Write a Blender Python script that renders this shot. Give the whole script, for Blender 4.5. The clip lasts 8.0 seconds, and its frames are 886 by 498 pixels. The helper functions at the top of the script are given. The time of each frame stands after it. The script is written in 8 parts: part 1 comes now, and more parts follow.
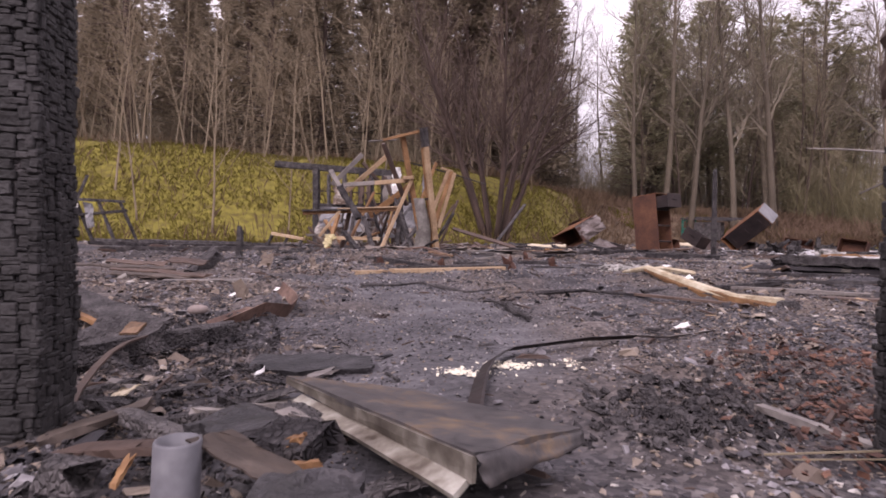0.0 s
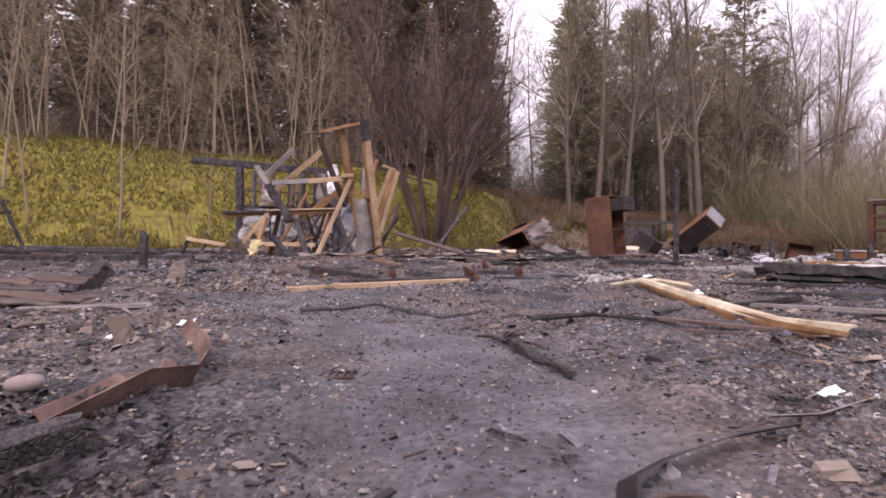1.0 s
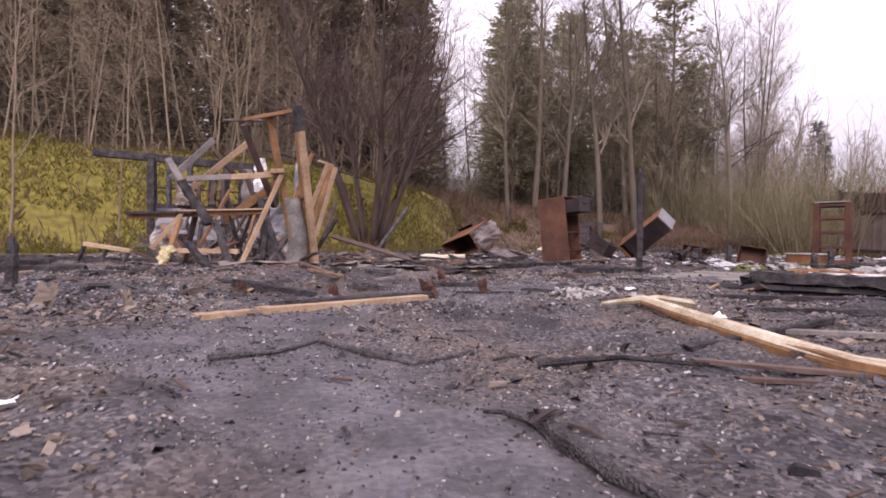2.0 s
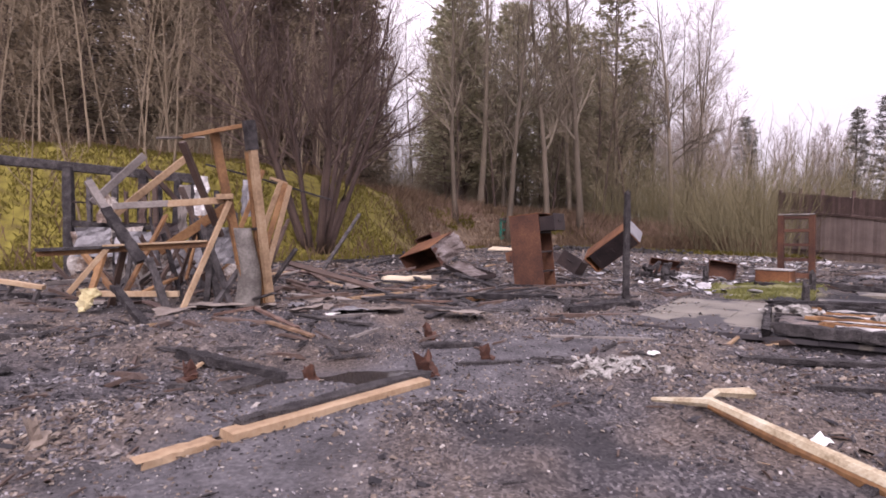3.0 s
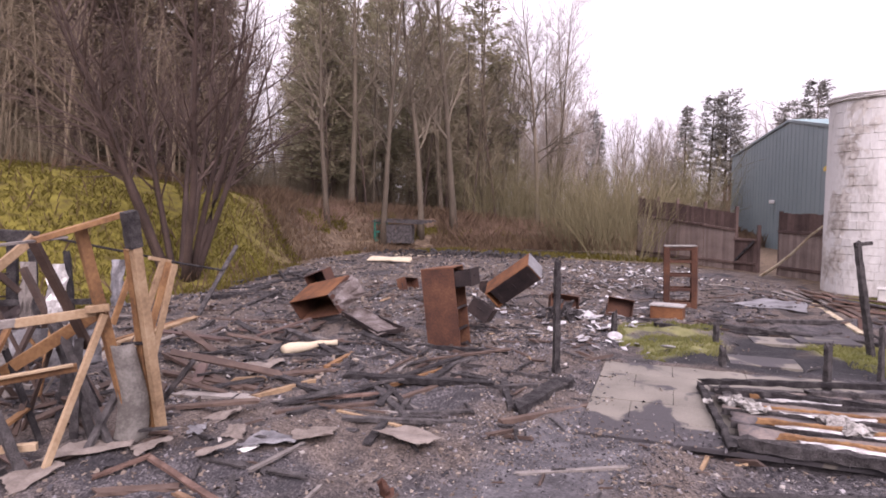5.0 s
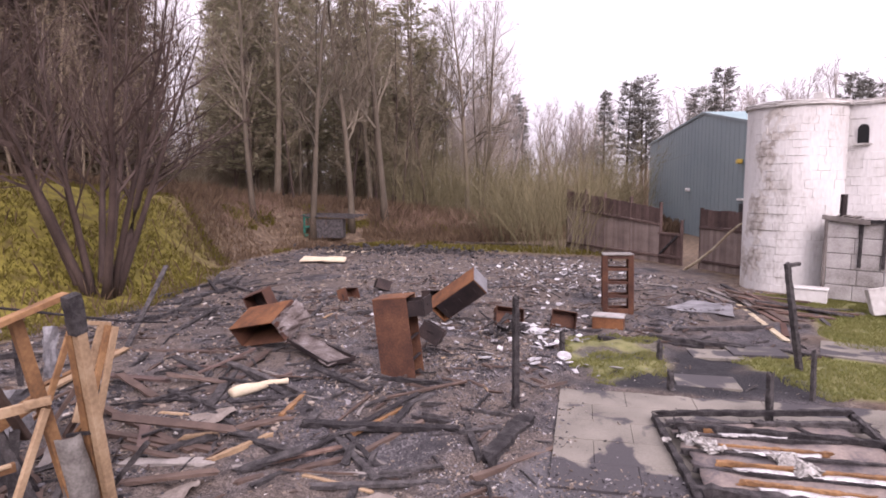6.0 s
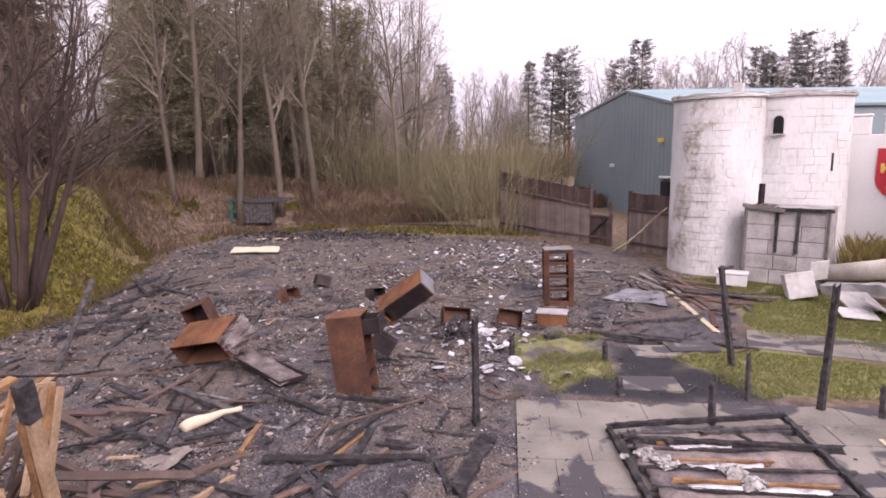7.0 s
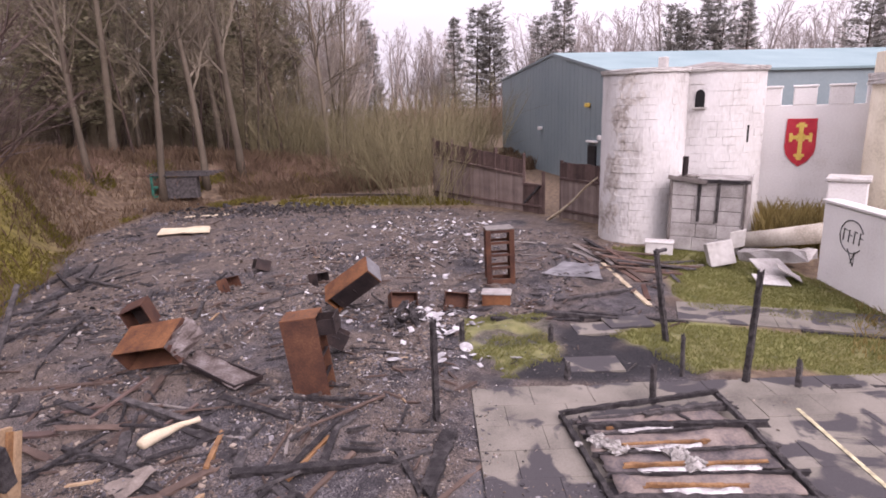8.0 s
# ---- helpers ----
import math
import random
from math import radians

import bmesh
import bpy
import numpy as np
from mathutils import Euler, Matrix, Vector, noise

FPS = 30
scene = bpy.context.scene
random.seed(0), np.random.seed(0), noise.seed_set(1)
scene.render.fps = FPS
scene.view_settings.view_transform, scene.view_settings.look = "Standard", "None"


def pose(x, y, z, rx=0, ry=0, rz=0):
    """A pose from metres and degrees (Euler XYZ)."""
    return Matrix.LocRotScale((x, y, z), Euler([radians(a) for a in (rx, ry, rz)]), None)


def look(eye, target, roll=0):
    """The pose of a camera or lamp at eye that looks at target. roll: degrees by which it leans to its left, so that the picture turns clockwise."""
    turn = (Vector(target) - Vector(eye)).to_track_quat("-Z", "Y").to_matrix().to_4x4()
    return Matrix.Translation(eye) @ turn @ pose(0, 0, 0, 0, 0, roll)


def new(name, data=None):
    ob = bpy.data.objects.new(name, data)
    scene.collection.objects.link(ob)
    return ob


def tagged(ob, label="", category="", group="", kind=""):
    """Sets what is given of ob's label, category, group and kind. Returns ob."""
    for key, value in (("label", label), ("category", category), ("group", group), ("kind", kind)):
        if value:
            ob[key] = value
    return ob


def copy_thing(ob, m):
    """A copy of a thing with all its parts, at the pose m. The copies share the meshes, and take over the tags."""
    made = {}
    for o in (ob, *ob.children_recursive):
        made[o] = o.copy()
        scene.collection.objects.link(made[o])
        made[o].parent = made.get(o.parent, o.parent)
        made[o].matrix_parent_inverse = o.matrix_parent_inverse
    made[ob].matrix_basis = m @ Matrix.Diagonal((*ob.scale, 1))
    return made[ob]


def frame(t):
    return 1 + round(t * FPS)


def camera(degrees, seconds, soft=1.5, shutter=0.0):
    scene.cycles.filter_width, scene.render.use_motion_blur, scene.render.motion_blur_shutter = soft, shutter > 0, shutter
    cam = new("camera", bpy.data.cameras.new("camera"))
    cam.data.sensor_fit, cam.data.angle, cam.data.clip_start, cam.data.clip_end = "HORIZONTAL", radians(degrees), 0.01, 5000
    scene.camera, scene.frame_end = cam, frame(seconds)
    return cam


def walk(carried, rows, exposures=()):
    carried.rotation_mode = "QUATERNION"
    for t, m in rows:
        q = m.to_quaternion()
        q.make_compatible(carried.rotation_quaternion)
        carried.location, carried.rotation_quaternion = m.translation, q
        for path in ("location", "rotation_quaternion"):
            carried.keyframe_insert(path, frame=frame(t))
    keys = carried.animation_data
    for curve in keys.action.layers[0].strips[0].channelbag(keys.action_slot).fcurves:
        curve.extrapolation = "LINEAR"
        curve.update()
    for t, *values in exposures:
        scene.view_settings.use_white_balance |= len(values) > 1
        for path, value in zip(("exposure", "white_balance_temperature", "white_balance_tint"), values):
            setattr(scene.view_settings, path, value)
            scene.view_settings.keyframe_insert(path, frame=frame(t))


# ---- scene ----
cam = camera(72.5, 8.0, soft=1.75, shutter=0.12)
PATH = [
    (0, (-0.173, -0.262, 0.295), (-0.154, 1.738, 0.254), 1.0),
    (0.5, (-0.281, 0.282, 0.328), (-0.147, 2.277, 0.294), 0.8),
    (1, (-0.397, 0.856, 0.329), (-0.144, 2.84, 0.302), 0.9),
    (1.5, (-0.398, 1.347, 0.283), (-0.037, 3.314, 0.257), 1.0),
    (2, (-0.428, 1.928, 0.399), (0.041, 3.872, 0.375), 0.8),
    (2.2, (-0.457, 2.137, 0.484), (0.051, 4.071, 0.467), 0.4),
    (3.3, (-0.687, 3.269, 1.147), (0.04, 5.13, 1.062), 1.0),
    (3.5, (-0.696, 3.428, 1.252), (0.07, 5.273, 1.16), 1.0),
    (4, (-0.769, 3.717, 1.56), (0.107, 5.511, 1.453), 0.9),
    (4.5, (-0.889, 3.991, 1.864), (0.091, 5.73, 1.741), 0.9),
    (4.7, (-0.93, 4.079, 1.965), (0.09, 5.794, 1.843), 0.7),
    (5.8, (-1.154, 4.586, 2.801), (0.088, 6.142, 2.614), -0.2),
    (6, (-1.196, 4.657, 2.933), (0.083, 6.182, 2.732), -0.3),
    (6.5, (-1.257, 4.857, 3.281), (0.106, 6.3, 3.031), -0.7),
    (7, (-1.375, 5.043, 3.67), (0.069, 6.392, 3.358), -1.0),
    (7.5, (-1.492, 5.197, 3.989), (0.016, 6.452, 3.6), -1.3),
    (8, (-1.595, 5.312, 4.323), (-0.025, 6.463, 3.863), -1.8),
]
walk(cam, [(t, look(eye, target, roll)) for t, eye, target, roll in PATH],
     exposures=[(0.0, 0.88, 6480, 32.0), (1.0, 1.02, 6450, 32.0), (2.0, 1.0, 6400, 32.0), (4.0, 1.16, 6460, 32.0), (6.0, 1.23, 6470, 32.0), (8.0, 1.14, 6470, 32.0)])

# ---------------------------------------------------------------- light
world = bpy.data.worlds.new("overcast")
scene.world = world
world.use_nodes = True
wn, wl = world.node_tree.nodes, world.node_tree.links
wn.clear()
sky = wn.new("ShaderNodeTexSky")
sky.sky_type, sky.sun_disc = "NISHITA", False
sky.sun_elevation, sky.sun_rotation, sky.dust_density = radians(28), radians(150), 4.0
grey = wn.new("ShaderNodeHueSaturation")
grey.inputs["Saturation"].default_value = 0.12
grey.inputs["Value"].default_value = 0.10
cloud_at = wn.new("ShaderNodeTexCoord")
cloud_scale = wn.new("ShaderNodeMapping")
cloud_scale.inputs["Scale"].default_value = (1.2, 1.2, 5.0)
cloud = wn.new("ShaderNodeTexNoise")
cloud.inputs["Scale"].default_value, cloud.inputs["Detail"].default_value = 1.6, 5.0
cloud_tone = wn.new("ShaderNodeValToRGB")
cloud_tone.color_ramp.elements[0].position, cloud_tone.color_ramp.elements[0].color = 0.35, (0.86, 0.86, 0.90, 1)
cloud_tone.color_ramp.elements[1].position, cloud_tone.color_ramp.elements[1].color = 0.65, (1.0, 0.99, 1.0, 1)
veil = wn.new("ShaderNodeMixRGB")
veil.inputs[0].default_value = 0.88
sky_out = wn.new("ShaderNodeBackground")
sky_out.inputs["Strength"].default_value = 1.0
world_out = wn.new("ShaderNodeOutputWorld")
wl.new(sky.outputs[0], grey.inputs["Color"])
wl.new(cloud_at.outputs["Generated"], cloud_scale.inputs[0])
wl.new(cloud_scale.outputs[0], cloud.inputs["Vector"])
wl.new(cloud.outputs[0], cloud_tone.inputs[0])
wl.new(grey.outputs[0], veil.inputs[1])
wl.new(cloud_tone.outputs[0], veil.inputs[2])
# an overcast sky is about three times as bright overhead as along the horizon
height = wn.new("ShaderNodeSeparateXYZ")
wl.new(cloud_at.outputs["Generated"], height.inputs[0])
lift = wn.new("ShaderNodeMapRange")
lift.inputs[3].default_value, lift.inputs[4].default_value = 0.47, 1.27
wl.new(height.outputs["Z"], lift.inputs[0])
dome = wn.new("ShaderNodeMixRGB")
dome.blend_type = "MULTIPLY"
dome.inputs[0].default_value = 1.0
wl.new(veil.outputs[0], dome.inputs[1])
wl.new(lift.outputs[0], dome.inputs[2])
wl.new(dome.outputs[0], sky_out.inputs["Color"])
wl.new(sky_out.outputs[0], world_out.inputs["Surface"])

sun = new("sun", bpy.data.lights.new("sun", "SUN"))
sun.data.energy, sun.data.angle, sun.data.color = 1.4, radians(30), (1.0, 0.96, 0.9)
sun.matrix_world = look((-20, -30, 30), (0, 8, 0))


# ---------------------------------------------------------------- materials
def lets_light_through(m, share):
    """Thin leaves and needles pass part of the light on."""
    n, l = m.node_tree.nodes, m.node_tree.links
    shader = n["Principled BSDF"]
    thin = n.new("ShaderNodeBsdfTranslucent")
    both = n.new("ShaderNodeMixShader")
    both.inputs[0].default_value = share
    l.new(shader.inputs["Base Color"].links[0].from_socket, thin.inputs["Color"])
    l.new(shader.outputs[0], both.inputs[1])
    l.new(thin.outputs[0], both.inputs[2])
    l.new(both.outputs[0], n["Material Output"].inputs["Surface"])


def mat(name, colours, scale=3.0, rough=0.85, metal=0.0, bump=0.3, fine=40.0, vary=0.0, island=False, stretch=(1, 1, 1), spec=0.3, crack=0.0, world=False):
    """A surface of two to four colours, mixed by broad stains and fine grain, with relief."""
    m = bpy.data.materials.new(name)
    m.use_nodes = True
    n, l = m.node_tree.nodes, m.node_tree.links
    shader = n["Principled BSDF"]
    shader.inputs["Metallic"].default_value = metal
    shader.inputs["Specular IOR Level"].default_value = spec
    at = n.new("ShaderNodeTexCoord")
    size = n.new("ShaderNodeMapping")
    size.inputs["Scale"].default_value = stretch
    l.new(n.new("ShaderNodeNewGeometry").outputs["Position"] if world else at.outputs["Object"], size.inputs[0])
    broad, grain = n.new("ShaderNodeTexNoise"), n.new("ShaderNodeTexNoise")
    broad.inputs["Scale"].default_value, broad.inputs["Detail"].default_value = scale, 6.0
    grain.inputs["Scale"].default_value, grain.inputs["Detail"].default_value = fine, 4.0
    l.new(size.outputs[0], broad.inputs["Vector"])
    l.new(size.outputs[0], grain.inputs["Vector"])
    mixed = n.new("ShaderNodeMath")
    mixed.operation = "MULTIPLY_ADD"
    mixed.inputs[1].default_value = 0.35
    l.new(grain.outputs[0], mixed.inputs[0])
    part_of = n.new("ShaderNodeMath")
    part_of.operation = "MULTIPLY"
    part_of.inputs[1].default_value = 0.65
    l.new(broad.outputs[0], part_of.inputs[0])
    l.new(part_of.outputs[0], mixed.inputs[2])
    value = mixed.outputs[0]
    if vary:
        if island:
            rnd = n.new("ShaderNodeNewGeometry").outputs["Random Per Island"]
        else:
            rnd = n.new("ShaderNodeObjectInfo").outputs["Random"]
        spread = n.new("ShaderNodeMath")
        spread.operation = "MULTIPLY_ADD"
        spread.inputs[1].default_value, spread.inputs[2].default_value = vary, -0.5 * vary
        l.new(rnd, spread.inputs[0])
        total = n.new("ShaderNodeMath")
        l.new(value, total.inputs[0])
        l.new(spread.outputs[0], total.inputs[1])
        value = total.outputs[0]
    ramp = n.new("ShaderNodeValToRGB")
    el = ramp.color_ramp.elements
    lo, hi = (0.33, 0.67) if not vary else (0.5 - 0.17 - vary * 0.42, 0.5 + 0.17 + vary * 0.42)
    while len(el) < len(colours):
        el.new(0.5)
    for k, c in enumerate(colours):
        el[k].position = lo + (hi - lo) * k / max(1, len(colours) - 1)
        el[k].color = (*c, 1)
    l.new(value, ramp.inputs[0])
    l.new(ramp.outputs[0], shader.inputs["Base Color"])
    rr = n.new("ShaderNodeMapRange")
    rr.inputs[3].default_value, rr.inputs[4].default_value = max(0.05, rough - 0.18), min(1, rough + 0.12)
    l.new(grain.outputs[0], rr.inputs[0])
    l.new(rr.outputs[0], shader.inputs["Roughness"])
    if bump:
        b = n.new("ShaderNodeBump")
        b.inputs["Strength"].default_value, b.inputs["Distance"].default_value = bump, 0.02
        height = mixed.outputs[0]
        if crack:
            cells = n.new("ShaderNodeTexVoronoi")
            cells.feature = "DISTANCE_TO_EDGE"
            cells.inputs["Scale"].default_value = crack
            l.new(size.outputs[0], cells.inputs["Vector"])
            edge = n.new("ShaderNodeMapRange")
            edge.inputs[2].default_value, edge.inputs[4].default_value = 0.25, 0.4
            l.new(cells.outputs["Distance"], edge.inputs[0])
            addc = n.new("ShaderNodeMath")
            l.new(edge.outputs[0], addc.inputs[0])
            l.new(mixed.outputs[0], addc.inputs[1])
            height = addc.outputs[0]
        l.new(height, b.inputs["Height"])
        l.new(b.outputs[0], shader.inputs["Normal"])
    return m


CHAR = mat("charred_wood", [(0.017, 0.015, 0.0165), (0.036, 0.032, 0.034), (0.082, 0.074, 0.075), (0.15, 0.135, 0.135)], 9, 0.85, bump=1.0, fine=70, spec=0.18, vary=0.2, crack=60)
CHAR_SCALE = mat("charred_scales", [(0.012, 0.0105, 0.011), (0.021, 0.019, 0.0195), (0.047, 0.043, 0.044)], 14, 0.7, bump=0.9, fine=80, spec=0.3, vary=0.25, island=True)
CHAR_FLAT = mat("smooth_charred_board", [(0.009, 0.008, 0.009), (0.019, 0.017, 0.0185), (0.042, 0.038, 0.042), (0.11, 0.097, 0.10)], 11, 0.6, bump=0.9, fine=90, spec=0.35, vary=0.15, stretch=(1, 1.6, 1))
WOOD = mat("scorched_pale_timber", [(0.13, 0.078, 0.045), (0.30, 0.205, 0.125), (0.42, 0.32, 0.215)], 2.5, 0.75, bump=0.25, fine=30, stretch=(1, 1, 1), vary=0.12)
WOOD_OR = mat("orange_heated_timber", [(0.07, 0.035, 0.02), (0.20, 0.105, 0.048), (0.33, 0.19, 0.09)], 3, 0.75, bump=0.3, fine=30, vary=0.1)
WOOD_GREY = mat("weathered_grey_board", [(0.07, 0.06, 0.06), (0.17, 0.15, 0.14), (0.30, 0.27, 0.25)], 4, 0.8, bump=0.4, fine=40, vary=0.2)
WOOD_RED = mat("reddish_brown_board", [(0.034, 0.023, 0.020), (0.072, 0.047, 0.038), (0.13, 0.09, 0.072)], 4, 0.75, bump=0.3, fine=40, vary=0.2)
RUST = mat("rusted_sheet_steel", [(0.030, 0.016, 0.014), (0.062, 0.028, 0.020), (0.105, 0.047, 0.028), (0.17, 0.085, 0.048)], 2.2, 0.75, metal=0.15, bump=0.15, fine=35, vary=0.1)
RUST_LIGHT = mat("dusty_rusted_strip", [(0.05, 0.031, 0.026), (0.11, 0.066, 0.052), (0.19, 0.125, 0.10)], 6, 0.8, metal=0.1, bump=0.3, fine=40)
RUST_OR = mat("orange_rusted_steel", [(0.045, 0.020, 0.014), (0.14, 0.058, 0.026), (0.25, 0.115, 0.05)], 2.0, 0.8, metal=0.1, bump=0.15, fine=30)
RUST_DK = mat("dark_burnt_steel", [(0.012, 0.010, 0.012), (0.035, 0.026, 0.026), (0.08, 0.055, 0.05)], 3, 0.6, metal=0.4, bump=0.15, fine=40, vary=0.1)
STEEL_GR = mat("grey_scorched_steel", [(0.07, 0.068, 0.075), (0.16, 0.155, 0.165), (0.27, 0.265, 0.275)], 3, 0.55, metal=0.3, bump=0.1, fine=40)
STEEL_DULL = mat("dull_brown_steel", [(0.05, 0.036, 0.032), (0.12, 0.096, 0.09), (0.23, 0.205, 0.205)], 4, 0.65, metal=0.2, bump=0.2, fine=30)
SCRAP = mat("dull_scorched_sheet", [(0.045, 0.039, 0.037), (0.115, 0.103, 0.095), (0.24, 0.222, 0.206)], 5, 0.7, metal=0.05, bump=0.25, fine=40, vary=0.2)
FOAM = mat("torn_yellow_foam", [(0.30, 0.25, 0.13), (0.45, 0.39, 0.22), (0.56, 0.50, 0.32)], 12, 0.95, bump=0.8, fine=60)
SILVER = mat("foil_faced_insulation", [(0.16, 0.145, 0.14), (0.44, 0.425, 0.42), (0.72, 0.70, 0.70)], 6, 0.4, metal=0.3, bump=0.4, fine=40)
PAPER = mat("scattered_pale_paper", [(0.12, 0.112, 0.118), (0.30, 0.29, 0.30), (0.62, 0.61, 0.62)], 8, 0.8, bump=0.2, fine=60, vary=0.5, island=True)
WHITE = mat("white_painted_plaster", [(0.56, 0.54, 0.52), (0.65, 0.635, 0.625), (0.70, 0.688, 0.68), (0.75, 0.735, 0.73)], 0.7, 0.8, bump=0.2, fine=18)
WHITE_OLD = mat("stained_peeling_plaster", [(0.22, 0.20, 0.185), (0.42, 0.40, 0.385), (0.53, 0.515, 0.50), (0.60, 0.585, 0.575)], 1.3, 0.85, bump=0.6, fine=9, vary=0.12)
TOWER = mat("streaked_white_plaster", [(0.36, 0.338, 0.32), (0.52, 0.505, 0.492), (0.585, 0.572, 0.563), (0.635, 0.622, 0.615)], 1.1, 0.8, bump=0.3, fine=14, stretch=(1, 1, 0.45), world=True)
CREAM = mat("cream_painted_plaster", [(0.42, 0.37, 0.28), (0.66, 0.60, 0.48), (0.78, 0.72, 0.6)], 1.0, 0.85, bump=0.3, fine=15)
DIRTY_RENDER = mat("dirty_cream_render", [(0.20, 0.175, 0.14), (0.36, 0.325, 0.275), (0.48, 0.44, 0.385)], 2.0, 0.85, bump=0.4, fine=20)
BLOCK = mat("grey_block_panel", [(0.16, 0.145, 0.135), (0.33, 0.31, 0.30), (0.47, 0.45, 0.44)], 2.5, 0.85, bump=0.4, fine=25, vary=0.15)
SHED = mat("blue_grey_cladding", [(0.165, 0.212, 0.23), (0.195, 0.245, 0.262), (0.225, 0.275, 0.29)], 0.3, 0.5, bump=0.05, fine=8)
SHED_ROOF = mat("pale_teal_roof_sheet", [(0.17, 0.245, 0.26), (0.205, 0.285, 0.30), (0.24, 0.325, 0.34)], 0.3, 0.85, bump=0.05, fine=8, spec=0.15)
CONCRETE = mat("stained_paving_slab", [(0.07, 0.062, 0.054), (0.135, 0.121, 0.103), (0.185, 0.166, 0.142), (0.225, 0.203, 0.174)], 1.1, 0.75, bump=0.2, fine=50, vary=0.05, world=True)
RED = mat("red_shield_paint", [(0.36, 0.02, 0.035), (0.46, 0.03, 0.045), (0.52, 0.05, 0.06)], 3, 0.6, bump=0.1)
GOLD = mat("yellow_cross_paint", [(0.5, 0.33, 0.06), (0.66, 0.46, 0.10), (0.74, 0.55, 0.18)], 3, 0.6, bump=0.1)
GREEN = mat("green_plastic_crate", [(0.01, 0.07, 0.05), (0.02, 0.13, 0.10), (0.04, 0.2, 0.15)], 3, 0.6, bump=0.1)
BLACK = mat("black_plastic", [(0.006, 0.006, 0.008), (0.014, 0.014, 0.018), (0.03, 0.03, 0.035)], 5, 0.5, bump=0.3)
SKIN = mat("cream_moulded_plastic", [(0.36, 0.29, 0.20), (0.50, 0.42, 0.305), (0.58, 0.50, 0.385)], 3, 0.6, bump=0.05)
FENCE = mat("dark_fence_boards", [(0.040, 0.026, 0.024), (0.095, 0.062, 0.055), (0.165, 0.115, 0.10)], 2, 0.85, bump=0.3, fine=20, vary=0.25)
FENCE_LOW = mat("grey_brown_fence_boards", [(0.125, 0.095, 0.085), (0.20, 0.155, 0.138), (0.28, 0.225, 0.20)], 2, 0.85, bump=0.3, fine=20, vary=0.25)
BARK = mat("grey_brown_bark", [(0.035, 0.028, 0.024), (0.09, 0.07, 0.058), (0.16, 0.13, 0.105)], 3, 0.9, bump=0.5, fine=25, vary=0.3, stretch=(1, 1, 0.35))
BARK_PALE = mat("pale_birch_bark", [(0.055, 0.043, 0.032), (0.105, 0.084, 0.063), (0.175, 0.143, 0.108)], 2, 0.85, bump=0.4, fine=15, vary=0.3, stretch=(1, 1, 0.4))
BARK_DARK = mat("dark_wet_bark", [(0.032, 0.021, 0.018), (0.068, 0.046, 0.039), (0.115, 0.08, 0.067)], 3, 0.9, bump=0.5, fine=25, vary=0.2, stretch=(1, 1, 0.35))
# brown twigs are coloured a little brighter to suggest haze in the wood
TWIG = mat("brown_twigs", [(0.13, 0.105, 0.072), (0.205, 0.168, 0.116), (0.275, 0.23, 0.162)], 1.0, 0.9, bump=0, fine=10, vary=0.3)
TWIG_DARK = mat("grey_brown_limbs", [(0.085, 0.069, 0.05), (0.135, 0.111, 0.083), (0.19, 0.158, 0.12)], 1.0, 0.9, bump=0, fine=10, vary=0.3)
TWIG_BIRCH = mat("pinkish_birch_twigs", [(0.16, 0.13, 0.105), (0.23, 0.192, 0.158), (0.30, 0.258, 0.218)], 1.0, 0.9, bump=0, fine=10, vary=0.2)
TWIG_TAN = mat("tan_twigs", [(0.12, 0.092, 0.063), (0.20, 0.156, 0.108), (0.28, 0.224, 0.16)], 1.0, 0.9, bump=0, fine=10, vary=0.3)
# needle colours lightened to stand for haze over the woods
NEEDLE = mat("haze_pale_spruce_needles", [(0.14, 0.112, 0.08), (0.20, 0.163, 0.117), (0.265, 0.217, 0.158)], 0.5, 0.8, bump=0, fine=6, vary=0.3)
NEEDLE_OLIVE = mat("haze_pale_olive_needles", [(0.22, 0.20, 0.13), (0.29, 0.268, 0.175), (0.36, 0.335, 0.225)], 0.5, 0.8, bump=0, fine=6, vary=0.3)
NEEDLE_FAR = mat("haze_pale_far_needles", [(0.19, 0.185, 0.17), (0.25, 0.243, 0.225), (0.31, 0.302, 0.28)], 0.5, 0.8, bump=0, fine=6, vary=0.3)
GRASS = mat("lawn_grass", [(0.125, 0.13, 0.045), (0.19, 0.195, 0.066), (0.28, 0.258, 0.112)], 1.2, 0.9, bump=0, fine=20, vary=0.3, island=True)
MOSS = mat("yellow_green_bank_growth", [(0.088, 0.073, 0.021), (0.134, 0.113, 0.025), (0.185, 0.158, 0.036)], 0.7, 0.95, bump=0, fine=8, vary=0.35, island=True)
DRY_GOLD = mat("dry_golden_grass", [(0.13, 0.10, 0.035), (0.27, 0.21, 0.08), (0.40, 0.33, 0.15)], 0.6, 0.95, bump=0, fine=8, vary=0.4, island=True)
# haze before the distant bare trees is put into this pale colour
TWIG_FAR_M = mat("haze_pale_far_twigs", [(0.24, 0.208, 0.195), (0.31, 0.272, 0.258), (0.38, 0.34, 0.325)], 0.5, 0.9, bump=0, fine=6, vary=0.2)
DRY = mat("dead_brown_stalks", [(0.085, 0.057, 0.04), (0.15, 0.102, 0.068), (0.23, 0.165, 0.105)], 0.6, 0.95, bump=0, fine=8, vary=0.4, island=True)
SHARD = mat("ash_and_char_fragments", [(0.011, 0.010, 0.012), (0.034, 0.031, 0.035), (0.10, 0.092, 0.10), (0.32, 0.30, 0.31)], 3, 0.8, bump=0.3, fine=60, vary=0.6, island=True)
